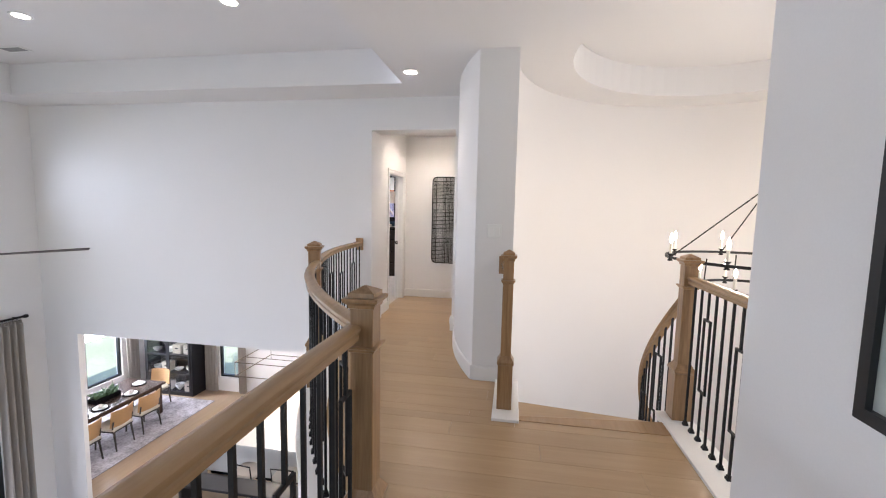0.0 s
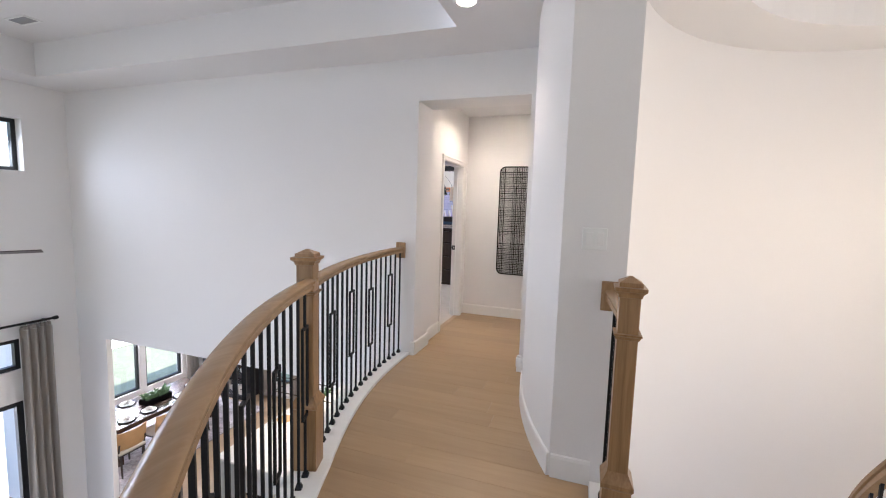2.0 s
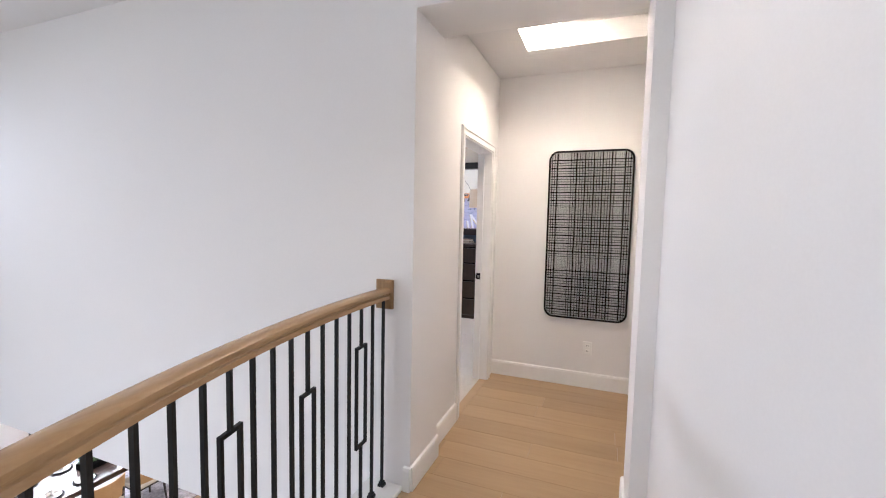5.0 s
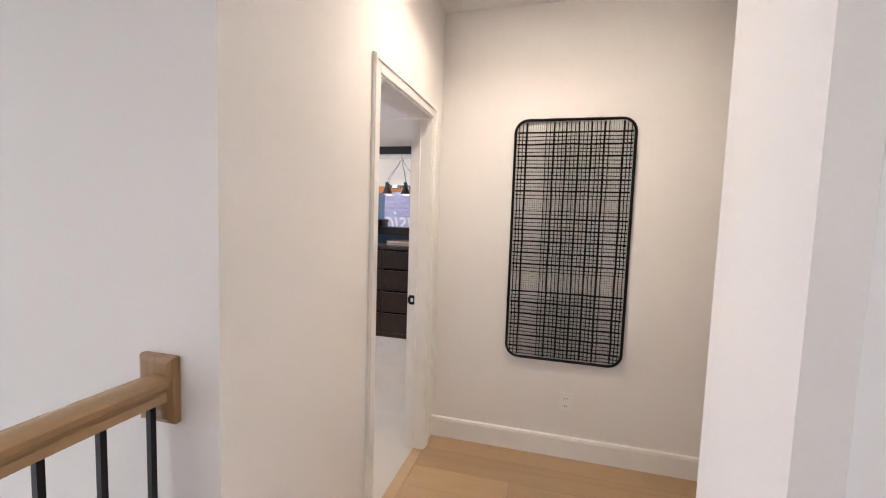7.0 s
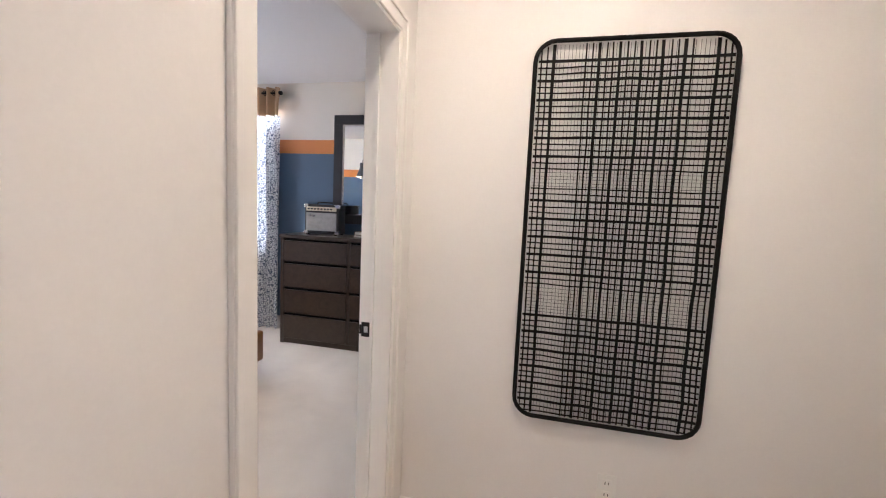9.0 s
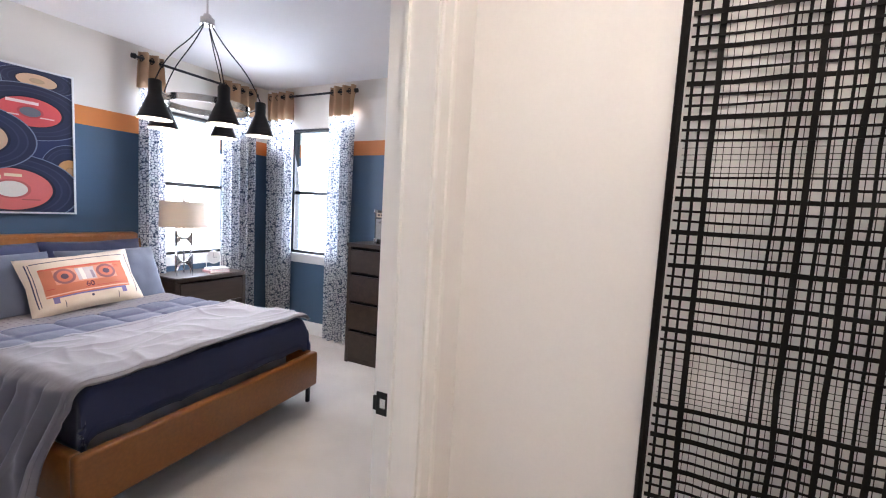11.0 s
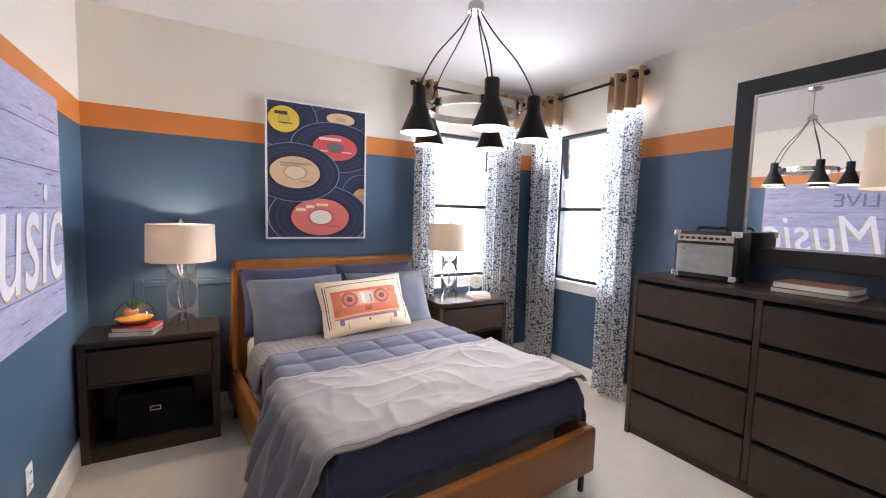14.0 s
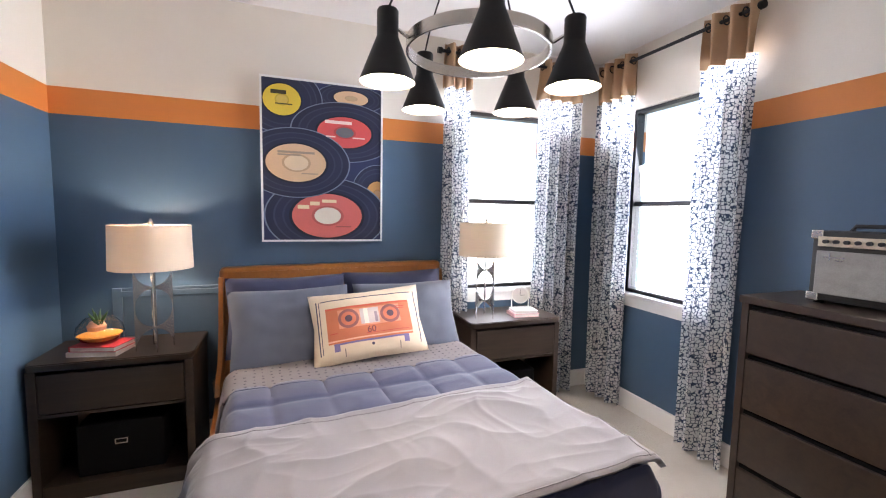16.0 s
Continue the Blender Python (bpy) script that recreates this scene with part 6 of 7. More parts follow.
# ---- living room below: windows, curtain, fan ----
def fixed_window(name, label, x, y0, y1, z0, z1, mullions=(), f=0.05):
    """A black-framed fixed window in a wall that faces east."""
    t = tagged(new(name), label, "window", "", "structure")
    part("window_frame", boxes((x - 0.04, x + 0.03, y0, y0 + f, z0, z1), (x - 0.04, x + 0.03, y1 - f, y1, z0, z1), (x - 0.04, x + 0.03, y0 + f, y1 - f, z0, z0 + f), (x - 0.04, x + 0.03, y0 + f, y1 - f, z1 - f, z1)), M["black_frame"], t)
    for m in mullions:
        part("mullion", boxes((x - 0.039, x + 0.029, m - f / 2, m + f / 2, z0 + f, z1 - f)), M["black_frame"], t)
    edges = [y0 + f] + [v for m in mullions for v in (m - f / 2, m + f / 2)] + [y1 - f]
    for a, b2 in zip(edges[::2], edges[1::2]):
        p = part("pane", boxes((x - 0.008, x - 0.002, a, b2, z0 + f, z1 - f)), M["pane"], t)
        p.visible_shadow = False
    return t


fixed_window("window_3", "high black-framed window in a deep white reveal", WX - 0.16, 0.9, 4.36, 1.80, 2.45, (2.05, 3.2))
fixed_window("window_4", "black-framed transom window", WX - 0.06, 0.9, 4.2, -0.745, -0.34, (2.55,))
fixed_window("window_5", "tall black-framed glazed door", WX - 0.06, 0.9, 4.2, LOW + 0.08, -1.165, (2.55,), 0.07)
M["linen"] = mat("grey beige linen", (0.33, 0.30, 0.27), 0.9, 0.08, 4, 260, 0.3)


def plain_curtain(m, w, z0, z1, seed, label, waves=4.0, deep=0.05):
    t = thing("drape", label, "curtain", "linen drapes", m)
    part("cloth", cloth_panel(-w / 2, w / 2, z0, z1, waves, deep, seed, 80, 20), M["linen"], t, smooth=True)
    part("pleat_heading", cloth_panel(-w / 2 + 0.01, w / 2 - 0.01, z1 - 0.001, z1 + 0.05, waves * 2, deep * 0.5, seed, 80, 2), M["linen"], t, smooth=True)
    return t


plain_curtain(pose(WX + 0.10, 4.32, 0, 0, 0, 90), 0.34, LOW + 0.02, -0.22, 1.4, "grey-beige pleated linen drape beside the tall window")
cr = thing("drape_rod", "black metal drape rod with rings on the wall", "curtain rod")
bm = B()
tube(bm, [(WX + 0.10, 0.6, -0.135), (WX + 0.10, 4.50, -0.135)], 0.016, 10)
part("pole", bm, M["iron"], cr)
bm = B()
tube(bm, [(WX + 0.10, 4.50, -0.135), (WX + 0.10, 4.52, -0.135), (WX + 0.10, 4.56, -0.135)], [0.016, 0.026, 0.024], 12)
part("finial", bm, M["iron"], cr)
for i in range(7):
    y = 4.18 + 0.045 * i
    bm = B()
    tube(bm, [(WX + 0.10 + 0.024 * math.cos(a), y, -0.15 + 0.028 * math.sin(a)) for a in [2 * math.pi * k / 12 for k in range(13)]], 0.004, 6)
    part("ring", bm, M["iron"], cr)
bm = B()
tube(bm, [(WX + 0.005, 4.44, -0.135), (WX + 0.10, 4.44, -0.135)], 0.008, 8)
part("bracket", bm, M["iron"], cr)

fan = thing("ceiling_fan", "dark ceiling fan with long slim blades on a down rod", "ceiling fan")
FX, FY, FZ = -4.20, 2.02, 1.10
M["fan_dark"] = wood("dark fan blade wood", (0.06, 0.045, 0.04), (0.035, 0.026, 0.022), 0.4, 'X', 1.0)
bm = B()
lathe(bm, [(0.02, -0.06), (0.09, -0.05), (0.12, -0.01), (0.11, 0.05), (0.05, 0.08), (0.02, 0.10)], (FX, FY, FZ), 24)
part("motor", bm, M["shade_black"], fan, smooth=True)
bm = B()
tube(bm, [(FX, FY, FZ + 0.08), (FX, FY, TZ - 0.04)], 0.013, 10)
part("down_rod", bm, M["shade_black"], fan)
bm = B()
lathe(bm, [(0.02, -0.08), (0.07, -0.05), (0.075, 0.0)], (FX, FY, TZ), 20)
part("canopy", bm, M["shade_black"], fan, smooth=True)
for i in range(5):
    bm = B()
    loops = []
    for k in range(9):
        u = k / 8
        r, w = 0.10 + 0.88 * u, 0.045 + 0.03 * math.sin(3.14 * min(1, u * 1.1 + 0.1))
        loops.append([(r, -w, 0.012 + 0.02 * u), (r, w, -0.012 + 0.02 * u), (r, w, -0.018 + 0.02 * u), (r, -w, 0.006 + 0.02 * u)])
    rings(bm, loops)
    ob = part("blade", bm, M["fan_dark"], fan, smooth=True)
    ob.matrix_basis = pose(FX, FY, FZ, 0, 0, 56.5 + 72 * i)

# ---- dining room ----
M["rug"] = mat("faded grey lavender rug", (0.46, 0.44, 0.48), 0.95, 0.6, 4.5, 22, 0.5, dist=0.004)
rug = thing("area_rug", "faded grey and lavender patterned area rug under the table", "rug")
part("woven_field", box(B(), -9.45, -7.32, 5.45, 8.85, LOW + 0.001, LOW + 0.014, 0.004), M["rug"], rug)
part("binding", boxes((-9.46, -7.31, 5.44, 5.45, LOW + 0.001, LOW + 0.011), (-9.46, -7.31, 8.85, 8.86, LOW + 0.001, LOW + 0.011), (-9.46, -9.45, 5.45, 8.85, LOW + 0.001, LOW + 0.011), (-7.32, -7.31, 5.45, 8.85, LOW + 0.001, LOW + 0.011)), M["duvet"], rug)
RUGZ = LOW + 0.014
M["table_wood"] = wood("dark walnut table", (0.085, 0.055, 0.045), (0.05, 0.032, 0.027), 0.25, 'Y', 0.8)
tb = thing("dining_table", "long dark walnut dining table on thick legs", "table")
part("tabletop", box(B(), -9.05, -8.02, 5.95, 8.12, -2.775, -2.73, 0.006), M["table_wood"], tb)
part("apron", boxes((-8.97, -8.94, 6.08, 7.99, -2.86, -2.775), (-8.13, -8.10, 6.08, 7.99, -2.86, -2.775), (-8.94, -8.13, 6.05, 6.08, -2.86, -2.775), (-8.94, -8.13, 7.99, 8.02, -2.86, -2.775)), M["table_wood"], tb)
for x in (-8.98, -8.18):
    for y in (6.0, 7.98):
        part("leg", box(B(), x, x + 0.09, y, y + 0.09, RUGZ, -2.776, 0.006), M["table_wood"], tb)
M["caning"] = mat("tan woven cane", (0.42, 0.25, 0.11), 0.6, 0.15, 6, 160, 0.6)
M["cream_seat"] = mat("cream seat fabric", (0.55, 0.50, 0.43), 0.9, 0.06, 6, 220, 0.3)
M["dark_leg"] = mat("dark chair wood", (0.03, 0.024, 0.022), 0.4, 0.2, 6, 90, 0.05)


def dining_chair(m):
    t = thing("dining_chair", "dining chair with a tan cane back and cream seat", "chair", "chairs round the dining table", m)
    bm = B()
    loops = []
    for k in range(13):
        u = -1 + 2 * k / 12
        y, x = 0.26 * u, 0.24 - 0.075 * u * u
        loops.append([(x, y, 0.50), (x + 0.02, y, 0.50), (x + 0.065, y, 0.84), (x + 0.045, y, 0.84)])
    rings(bm, loops)
    part("backrest", bm, M["caning"], t, smooth=True)
    part("seat", box(B(), -0.24, 0.23, -0.24, 0.24, 0.41, 0.475, 0.025, 3), M["cream_seat"], t, smooth=True)
    part("seat_frame", boxes((-0.23, 0.22, -0.23, 0.23, 0.385, 0.412)), M["dark_leg"], t)
    for x, y, lean in ((-0.2, -0.2, -0.02), (-0.2, 0.2, -0.02), (0.2, -0.2, 0.05), (0.2, 0.2, 0.05)):
        bm = B()
        tube(bm, [(x + lean, y * 1.08, 0.0), (x, y, 0.39)], [0.014, 0.021], 8)
        part("leg", bm, M["dark_leg"], t, smooth=True)
    for y in (-0.225, 0.225):
        bm = B()
        tube(bm, [(0.19, y, 0.39), (0.20, y, 0.52), (0.225, y, 0.62)], 0.015, 8)
        part("back_post", bm, M["dark_leg"], t, smooth=True)
    return t


ch0 = dining_chair(pose(-7.93, 6.69, RUGZ, 0, 0, 4))
copy_thing(ch0, pose(-7.93, 7.37, RUGZ, 0, 0, -3))
copy_thing(ch0, pose(-7.95, 6.02, RUGZ, 0, 0, 0))
copy_thing(ch0, pose(-8.55, 8.32, RUGZ, 0, 0, 90))

pl = thing("table_plant", "row of green succulents in a long black planter on the table", "plant")
part("planter", box(B(), -8.66, -8.40, 6.78, 7.32, -2.729, -2.63, 0.01), M["dark_void"], pl)
M["succulent"] = mat("green succulent leaf", (0.06, 0.13, 0.05), 0.5, 0.3, 9, 60, 0.1)
rs = random.Random(5)
for i in range(70):
    x, y = rs.uniform(-8.62, -8.44), rs.uniform(6.82, 7.28)
    a, ln = rs.uniform(0, 6.3), rs.uniform(0.10, 0.2)
    p0 = Vector((x, y, -2.64))
    tip = p0 + Vector((math.cos(a) * ln * 0.7, math.sin(a) * ln * 0.7, ln * rs.uniform(0.5, 1.0)))
    bm = B()
    tube(bm, [p0, p0.lerp(tip, 0.5) + Vector((0, 0, 0.02)), tip], [0.012, 0.018, 0.002], 5)
    part("leaf", bm, M["succulent"], pl, smooth=True)
M["red_cloth"] = mat("red napkin cloth", (0.42, 0.03, 0.03), 0.9, 0.1, 8, 200, 0.2)
M["white_cloth"] = mat("white napkin cloth", (0.62, 0.60, 0.57), 0.9, 0.05, 8, 200, 0.2)


def place(x, y, cloth, color):
    t = thing("place_setting", "dark charger, white plate and %s napkin" % color, "plate", "table settings", pose(x, y, -2.729))
    bm = B()
    lathe(bm, [(0.10, 0.0), (0.15, 0.008), (0.152, 0.012), (0.10, 0.006)], (0, 0, 0), 24)
    part("charger", bm, M["dark_void"], t, smooth=True)
    bm = B()
    lathe(bm, [(0.07, 0.008), (0.125, 0.022), (0.126, 0.026), (0.07, 0.014)], (0, 0, 0), 24)
    part("plate", bm, M["plate"], t, smooth=True)
    bm = B()
    for k in range(5):
        a = 1.25 * k
        tube(bm, [(0, 0, 0.02), (0.04 * math.cos(a), 0.04 * math.sin(a), 0.06), (0.085 * math.cos(a), 0.085 * math.sin(a), 0.045)], [0.012, 0.03, 0.006], 8)
    part("napkin", bm, cloth, t, smooth=True)


for i, y in enumerate((6.25, 6.68, 7.38)):
    place(-8.22, y, M["white_cloth"], "white")
    place(-8.86, y, M["red_cloth"] if i == 0 else M["white_cloth"], "red" if i == 0 else "white")
place(-8.50, 7.86, M["white_cloth"], "white")

# display cabinet
cb = thing("display_cabinet", "tall black display cabinet with glass doors and shelves", "cabinet", at=pose(-9.42, 8.95, LOW))
for r in ((0, 0.05, 0, 0.46, 0, 2.15), (1.35, 1.40, 0, 0.46, 0, 2.15), (0.05, 1.35, 0.44, 0.46, 0, 2.15), (0.05, 1.35, 0, 0.44, 0, 0.06), (0.05, 1.35, 0, 0.44, 2.10, 2.15)):
    part("panel", boxes(r), M["black_wood"], cb)
for z in (0.55, 1.05, 1.55):
    part("shelf", boxes((0.05, 1.35, 0.03, 0.44, z, z + 0.025)), M["black_wood"], cb)
for x0, x1 in ((0.05, 0.70), (0.70, 1.35)):
    d = part("door", boxes((x0, x0 + 0.045, -0.02, 0.0, 0.06, 2.10), (x1 - 0.045, x1, -0.02, 0.0, 0.06, 2.10), (x0 + 0.045, x1 - 0.045, -0.02, 0.0, 0.06, 0.11), (x0 + 0.045, x1 - 0.045, -0.02, 0.0, 2.05, 2.10), (x0 + 0.045, x1 - 0.045, -0.02, 0.0, 1.06, 1.10)), M["black_wood"], cb)
    g = part("glass", boxes((x0 + 0.045, x1 - 0.045, -0.012, -0.008, 0.11, 2.05)), M["pane"], d)
    g.visible_shadow = False
rs = random.Random(8)
for z in (0.06, 0.575, 1.075, 1.575):
    for k in range(4):
        x = 0.2 + 0.33 * k + rs.uniform(-0.05, 0.05)
        if rs.random() < 0.5:
            w = thing("stacked_bowl", "white ceramic bowl on a cabinet shelf", "bowl", "crockery in the cabinet", pose(-9.42 + x, 9.17, LOW + z))
            bm = B()
            h = rs.uniform(0.08, 0.16)
            lathe(bm, [(0.03, 0.0), (0.10, h * 0.6), (0.11, h), (0.10, h), (0.03, 0.02)], (0, 0, 0), 20)
            part("bowl_body", bm, M["plate"], w, smooth=True)
        else:
            w = thing("storage_basket", "pale box on a cabinet shelf", "box", "boxes in the cabinet", pose(-9.42 + x, 9.17, LOW + z))
            part("box_body", box(B(), -0.12, 0.12, -0.1, 0.1, 0.0, 0.24, 0.01), M["cream_seat"], w)
            part("handle", boxes((-0.04, 0.04, -0.106, -0.1, 0.13, 0.16)), M["dark_leg"], w)

# dining windows and drapes
fixed_window("window_6", "black-framed tall dining room window", -9.98, 6.75, 7.68, LOW + 0.5, -0.8)
fixed_window("window_7", "black-framed tall dining room window", -9.98, 7.82, 8.75, LOW + 0.5, -0.8)
setting("window_post", boxes((-10.1, -9.9, 7.68, 7.82, LOW + 0.5, -0.8)), M["trim"], "white post between two windows", "trim")
w8 = tagged(new("window_8"), "narrow black-framed dining room window", "window", "", "structure")
part("window_frame", boxes((-7.62, -7.57, 9.5, 9.57, LOW + 0.38, -1.2), (-7.05, -7.0, 9.5, 9.57, LOW + 0.38, -1.2), (-7.57, -7.05, 9.5, 9.57, LOW + 0.38, LOW + 0.43), (-7.57, -7.05, 9.5, 9.57, -1.25, -1.2)), M["black_frame"], w8)
g = part("pane", boxes((-7.57, -7.05, 9.53, 9.534, LOW + 0.43, -1.25)), M["pane"], w8)
g.visible_shadow = False
plain_curtain(pose(-7.80, 9.36, 0), 0.36, LOW + 0.02, -0.75, 2.2, "grey-beige linen drape beside a narrow window")
plain_curtain(pose(-6.86, 9.36, 0), 0.24, LOW + 0.02, -0.75, 3.7, "grey-beige linen drape beside a narrow window", 3.0)
plain_curtain(pose(-9.78, 8.95, 0, 0, 0, 90), 0.32, LOW + 0.02, -0.75, 5.1, "grey-beige linen drape in the corner of the dining room")

# ---- kitchen island and stools ----
M["quartz"] = mat("white quartz", (0.72, 0.71, 0.69), 0.2, 0.05, 2.5, 12, 0.0)
M["cab_white"] = mat("white cabinet paint", (0.70, 0.69, 0.67), 0.4, 0.02, 3, 60, 0.02)
isl = thing("kitchen_island", "long white kitchen island with a quartz top", "kitchen island")
part("worktop", box(B(), -5.52, -3.05, 5.80, 8.70, -2.59, -2.55, 0.005), M["quartz"], isl)
part("body", boxes((-5.42, -3.15, 6.25, 8.62, LOW + 0.08, -2.591)), M["cab_white"], isl)
part("toe_kick", boxes((-5.38, -3.2, 6.29, 8.58, LOW, LOW + 0.08)), M["dark_void"], isl)
for x in (-5.50, -3.15):
    part("end_panel", boxes((x, x + 0.08, 5.83, 6.249, LOW, -2.591)), M["cab_white"], isl)
for i in range(4):
    x = -5.36 + 0.56 * i
    part("door_panel", box(B(), x, x + 0.5, 6.235, 6.249, LOW + 0.12, -2.66, 0.004), M["cab_white"], isl)


def stool(x, y, turn):
    t = thing("bar_stool", "counter stool with a rounded cream seat and black metal legs", "stool", "stools at the island", pose(x, y, LOW, 0, 0, turn))
    bm = B()
    loops = [[(rx * 0.23 * math.copysign(abs(math.cos(a)) ** 0.6, math.cos(a)), rx * 0.20 * math.copysign(abs(math.sin(a)) ** 0.6, math.sin(a)), z) for a in [2 * math.pi * k / 28 for k in range(28)]] for rx, z in ((0.85, 0.60), (1.0, 0.62), (1.0, 0.655), (0.9, 0.675), (0.4, 0.68))]
    rings(bm, loops)
    part("seat", bm, M["cream_seat"], t, smooth=True)
    for sx in (-0.17, 0.17):
        for sy in (-0.15, 0.15):
            bm = B()
            tube(bm, [(sx * 1.25, sy * 1.25, 0.0), (sx, sy, 0.61)], 0.011, 8)
            part("leg", bm, M["iron"], t)
    part("footrest", boxes((-0.2, 0.2, -0.19, -0.17, 0.22, 0.24), (-0.2, 0.2, 0.17, 0.19, 0.22, 0.24)), M["iron"], t)
    bm = B()
    tube(bm, [(-0.19 + 0.0, 0.17, 0.62), (-0.19, 0.20, 0.86), (0.19, 0.20, 0.86), (0.19, 0.17, 0.62)], 0.011, 8)
    part("back_rail", bm, M["iron"], t)


stool(-4.12, 5.62, 175)
stool(-3.42, 5.64, 183)
sofa = thing("low_console", "long black console table behind the stools", "console table")
part("top", box(B(), -4.9, -2.7, 4.95, 5.28, LOW + 0.72, LOW + 0.76, 0.004), M["black_wood"], sofa)
for x in (-4.86, -2.78):
    part("side_panel", boxes((x, x + 0.05, 4.97, 5.26, LOW, LOW + 0.72)), M["black_wood"], sofa)
part("shelf", boxes((-4.81, -2.78, 4.97, 5.26, LOW + 0.2, LOW + 0.23)), M["black_wood"], sofa)

M["bronze"] = mat("dark bronze", (0.10, 0.075, 0.05), 0.35, 0.1, 6, 90, 0.02, 0.9)
lp = thing("linear_pendant", "thin bronze rectangular frame pendant over the island", "pendant light")
for z in (-1.72, -1.45):
    for r in ((-5.05, -3.9, 6.6, 6.61), (-5.05, -3.9, 7.79, 7.8), (-5.05, -5.04, 6.61, 7.79), (-3.91, -3.9, 6.61, 7.79)):
        part("bar", boxes((*r, z, z + 0.012)), M["bronze"], lp)
for x in (-5.05, -3.91):
    for y in (6.6, 7.79):
        part("post", boxes((x + 0.001, x + 0.009, y + 0.001, y + 0.009, -1.708, -1.45)), M["bronze"], lp)
for y in (6.9, 7.5):
    bm = B()
    tube(bm, [(-4.48, y, -1.45), (-4.48, y, -0.46)], 0.005, 6)
    part("stem", bm, M["bronze"], lp)
    part("cross_bar", boxes((-5.04, -3.91, y - 0.005, y + 0.005, -1.449, -1.439)), M["bronze"], lp)
bulb("linear_pendant_light", (-4.48, 7.2, -1.62), 26, WARM, 0.12)
kp = thing("counter_plant", "small green plant in a white pot on the island", "plant", at=pose(-5.05, 8.1, -2.55))
bm = B()
lathe(bm, [(0.05, 0.0), (0.065, 0.1), (0.06, 0.1), (0.045, 0.02)], (0, 0, 0), 18)
part("pot", bm, M["plate"], kp, smooth=True)
rs = random.Random(6)
for i in range(26):
    a, ln = rs.uniform(0, 6.3), rs.uniform(0.08, 0.18)
    bm = B()
    tube(bm, [(0, 0, 0.09), (math.cos(a) * ln * 0.5, math.sin(a) * ln * 0.5, 0.1 + ln * 0.7), (math.cos(a) * ln, math.sin(a) * ln, 0.08 + ln * 0.8)], [0.005, 0.016, 0.002], 5)
    part("leaf", bm, M["succulent"], kp, smooth=True)
ph = thing("salt_grinder", "small dark grinder on a wooden tray on the island", "grinder", at=pose(-5.3, 7.15, -2.55))
bm = B()
lathe(bm, [(0.03, 0.02), (0.03, 0.08), (0.02, 0.1), (0.028, 0.13), (0.02, 0.16), (0.004, 0.165)], (0, 0, 0), 16)
part("grinder_body", bm, M["dark_leg"], ph, smooth=True)
bm = B()
lathe(bm, [(0.13, 0.0), (0.14, 0.018), (0.12, 0.019)], (0, 0, 0), 24)
part("tray", bm, M["caning"], ph, smooth=True)

# ---- outside ----
M["fence"] = mat("pale stucco", (0.55, 0.52, 0.47), 0.8, 0.08, 0.8, 30, 0.2)
setting("patio", boxes((-16, WX - 0.25, -3, 4.6, -3.75, LOW - 0.05)), M["fence"], "pale concrete patio beside the house", "patio")
fw = thing("garden_wall", "pale stucco wall beyond the lawn", "wall")
part("panel", boxes((-26, -25.8, -20, 40, -3.75, -1.9)), M["fence"], fw)
part("coping", boxes((-26.06, -25.74, -20, 40, -1.9, -1.82)), M["cab_white"], fw)
M["foliage"] = mat("shrub foliage", (0.11, 0.15, 0.07), 0.7, 0.4, 3, 20, 0.3)
M["bark"] = mat("grey bark", (0.12, 0.09, 0.07), 0.9, 0.2, 5, 30, 0.5)


def tree(x, y, h, spread, seed, label="young leafy garden tree"):
    t = thing("tree", label, "tree", "garden trees", pose(x, y, -3.75))
    rr = random.Random(seed)
    bm = B()
    tube(bm, [(0, 0, 0), (0.03, 0.02, h * 0.3), (0.0, 0.05, h * 0.75)], [0.07, 0.05, 0.02], 8)
    for k in range(6):
        a = k * 1.05
        z = h * (0.3 + 0.07 * k)
        tube(bm, [(0.02, 0.02, z), (spread * 0.35 * math.cos(a), spread * 0.35 * math.sin(a), z + h * 0.14), (spread * 0.6 * math.cos(a), spread * 0.6 * math.sin(a), z + h * 0.2)], [0.03, 0.018, 0.006], 6)
    part("trunk", bm, M["bark"], t, smooth=True)
    verts, faces = [], []
    for k in range(1500):
        a, e, r = rr.uniform(0, 6.28), rr.uniform(-0.7, 1.4), spread * rr.uniform(0.35, 1.0) * (0.75 + 0.25 * math.sin(3 * rr.uniform(0, 6)))
        c = Vector((math.cos(a) * math.cos(e) * r, math.sin(a) * math.cos(e) * r, h * 0.66 + math.sin(e) * r * 0.8))
        u = Vector((rr.uniform(-1, 1), rr.uniform(-1, 1), rr.uniform(-1, 1))).normalized() * 0.07
        w = u.orthogonal().normalized() * 0.04
        i = len(verts)
        verts += [c - u, c + w, c + u, c - w]
        faces.append((i, i + 1, i + 2, i + 3))
    me = bpy.data.meshes.new("crown")
    me.from_pydata([tuple(v) for v in verts], [], faces)
    me.materials.append(M["foliage"])
    ob = new("crown", me)
    ob.parent = t


tree(-7.2, 11.6, 3.4, 0.9, 1)
tree(-19.5, 12.5, 5.0, 1.7, 2)
tree(-22.0, 17.0, 5.5, 1.9, 3)
tree(-9.0, 24.0, 5.2, 2.0, 4)
tree(-3.5, 27.0, 5.6, 2.0, 5)

# ---- floor planks of the hall ----
rp = random.Random(12)


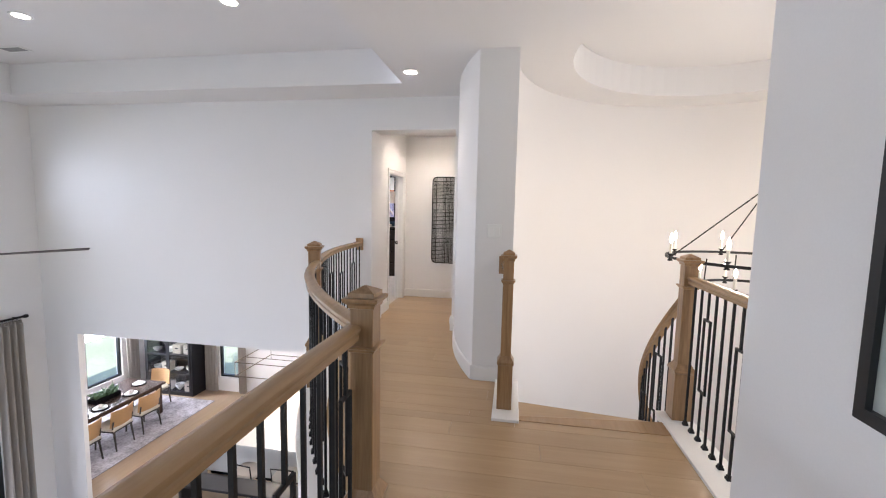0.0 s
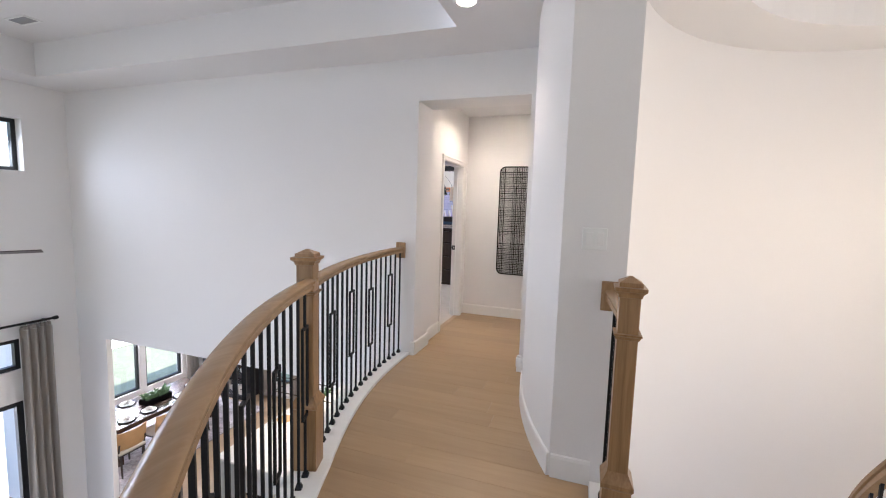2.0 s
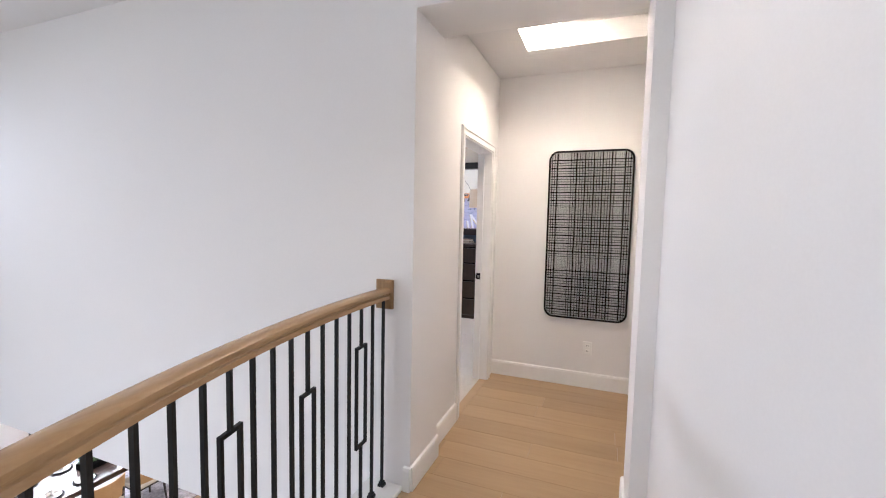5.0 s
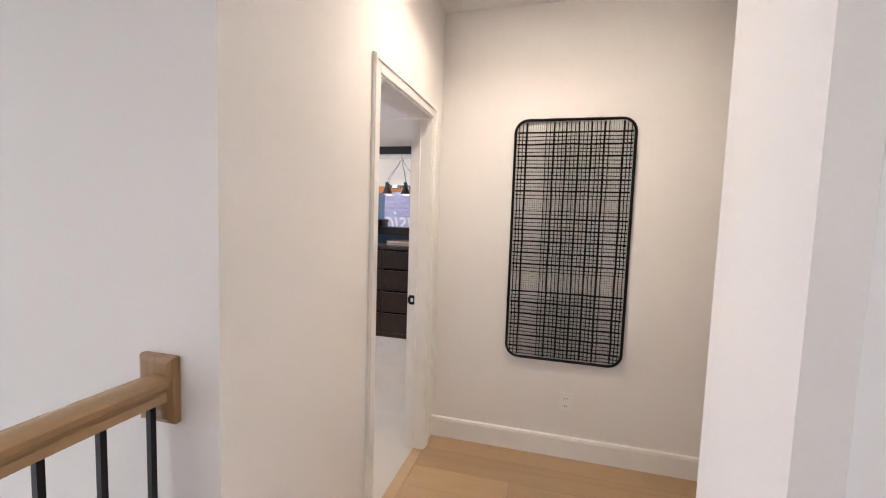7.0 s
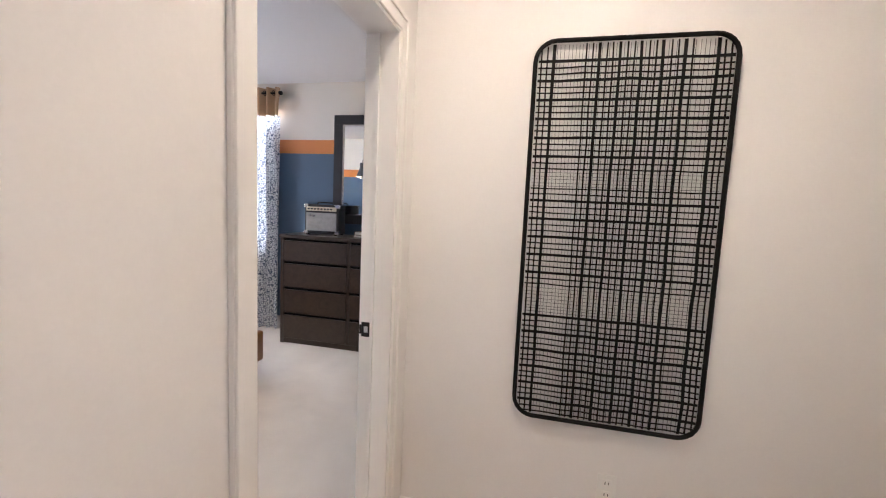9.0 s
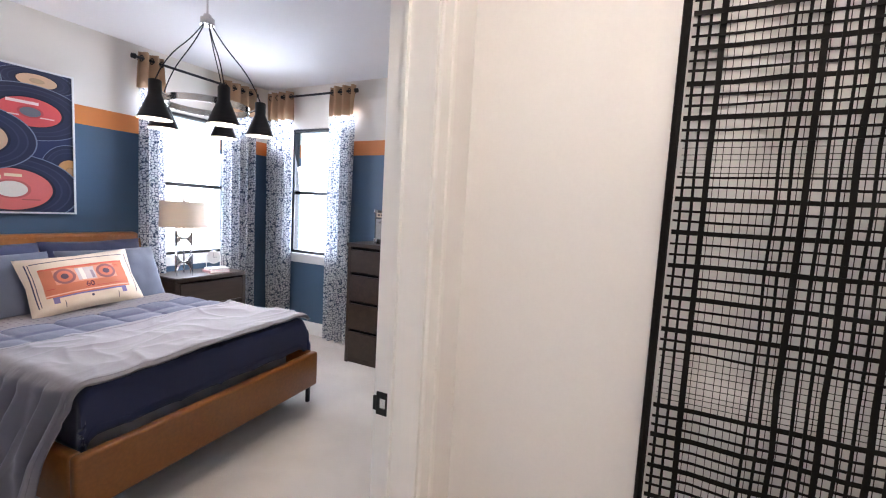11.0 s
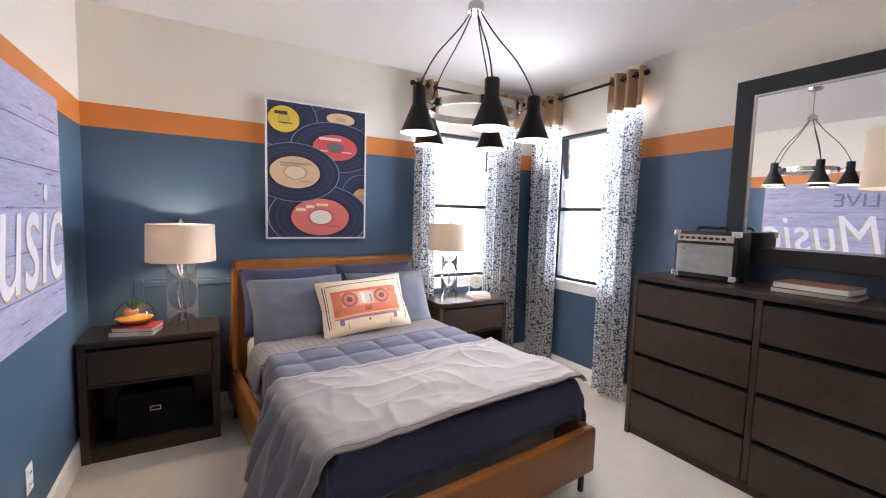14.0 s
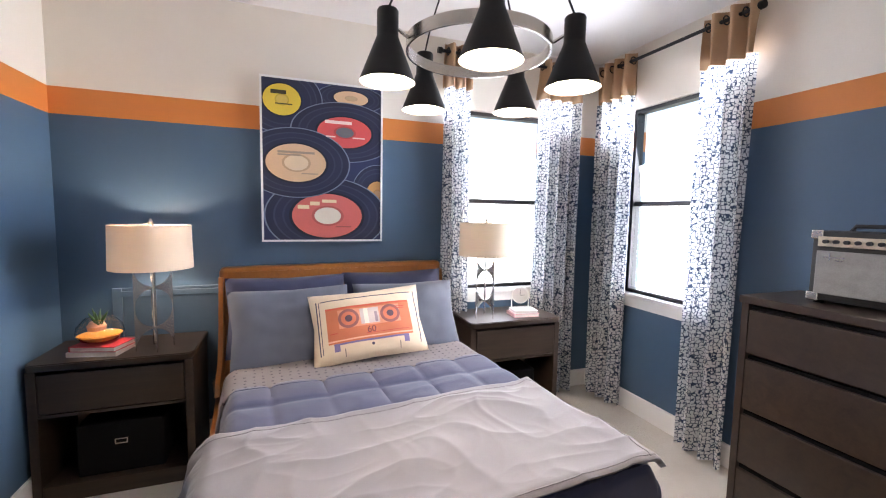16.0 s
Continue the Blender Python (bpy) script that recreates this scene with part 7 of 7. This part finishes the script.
def edge_left(y):
    return (rail_x(y) if y > 1.24 else -0.53) + 0.105


def edge_right(y):
    if y < 1.27:
        return 0.855
    if y < 2.70:
        return 1.195
    if y < 2.80:
        return 0.149
    if y < 3.38:
        return -0.05
    return wall_x(y, RO)


def plank_row(parent, y0, y1, left, right, length=1.9):
    """Boards laid across the hall, cut to its edges."""
    a0, a1, b0, b1 = left(y0 + 1e-4), left(y1 - 1e-4), right(y0 + 1e-4), right(y1 - 1e-4)
    lo, hi = min(a0, a1), max(b0, b1)
    cuts, x = [], lo - rp.uniform(0.2, length)
    while x < hi:
        cuts.append((x, x + length))
        x += length
    for c0, c1 in cuts:
        p = [max(c0, a0), min(c1, b0), min(c1, b1), max(c0, a1)]
        if p[1] - p[0] < 0.02 and p[2] - p[3] < 0.02:
            continue
        p[1], p[2] = max(p[0] + 0.002, p[1]), max(p[3] + 0.002, p[2])
        g = 0.0008
        bm = B()
        prism(bm, [(p[0] + g, y0 + g), (p[1] - g, y0 + g), (p[2] - g, y1 - g), (p[3] + g, y1 - g)], -0.012, 0.0)
        part("plank", bm, M["oak_floor"], parent)


floor = setting("floor_hall", boxes((-0.40, 0.80, -3.35, 1.2, -0.0119, -0.0112)), M["oak_floor"], "pale oak plank floor of the gallery", "floor")
stops = [1.27, 2.70, 2.80, 3.38, WY, WY + 0.374]
y = -3.4
while y < WY - 1e-3:
    nxt = min([y + 0.19] + [s for s in stops if s > y + 1e-3])
    plank_row(floor, y, nxt, edge_left, edge_right)
    y = nxt
while y < 6.72 - 1e-3:
    nxt = min([y + 0.19] + [s for s in stops + [6.72] if s > y + 1e-3])
    jamb = nxt <= WY + 0.375
    plank_row(floor, y, nxt, (lambda q: -1.735) if jamb else (lambda q: -1.78), (lambda q: -0.673) if jamb else (lambda q: wall_x(q, RO)))
    y = nxt
bm = B()
box(bm, -1.84, -1.775, DO0 + 0.018, DO1 - 0.018, -0.012, 0.003, 0.001)
part("threshold", bm, M["oak_floor"], floor)
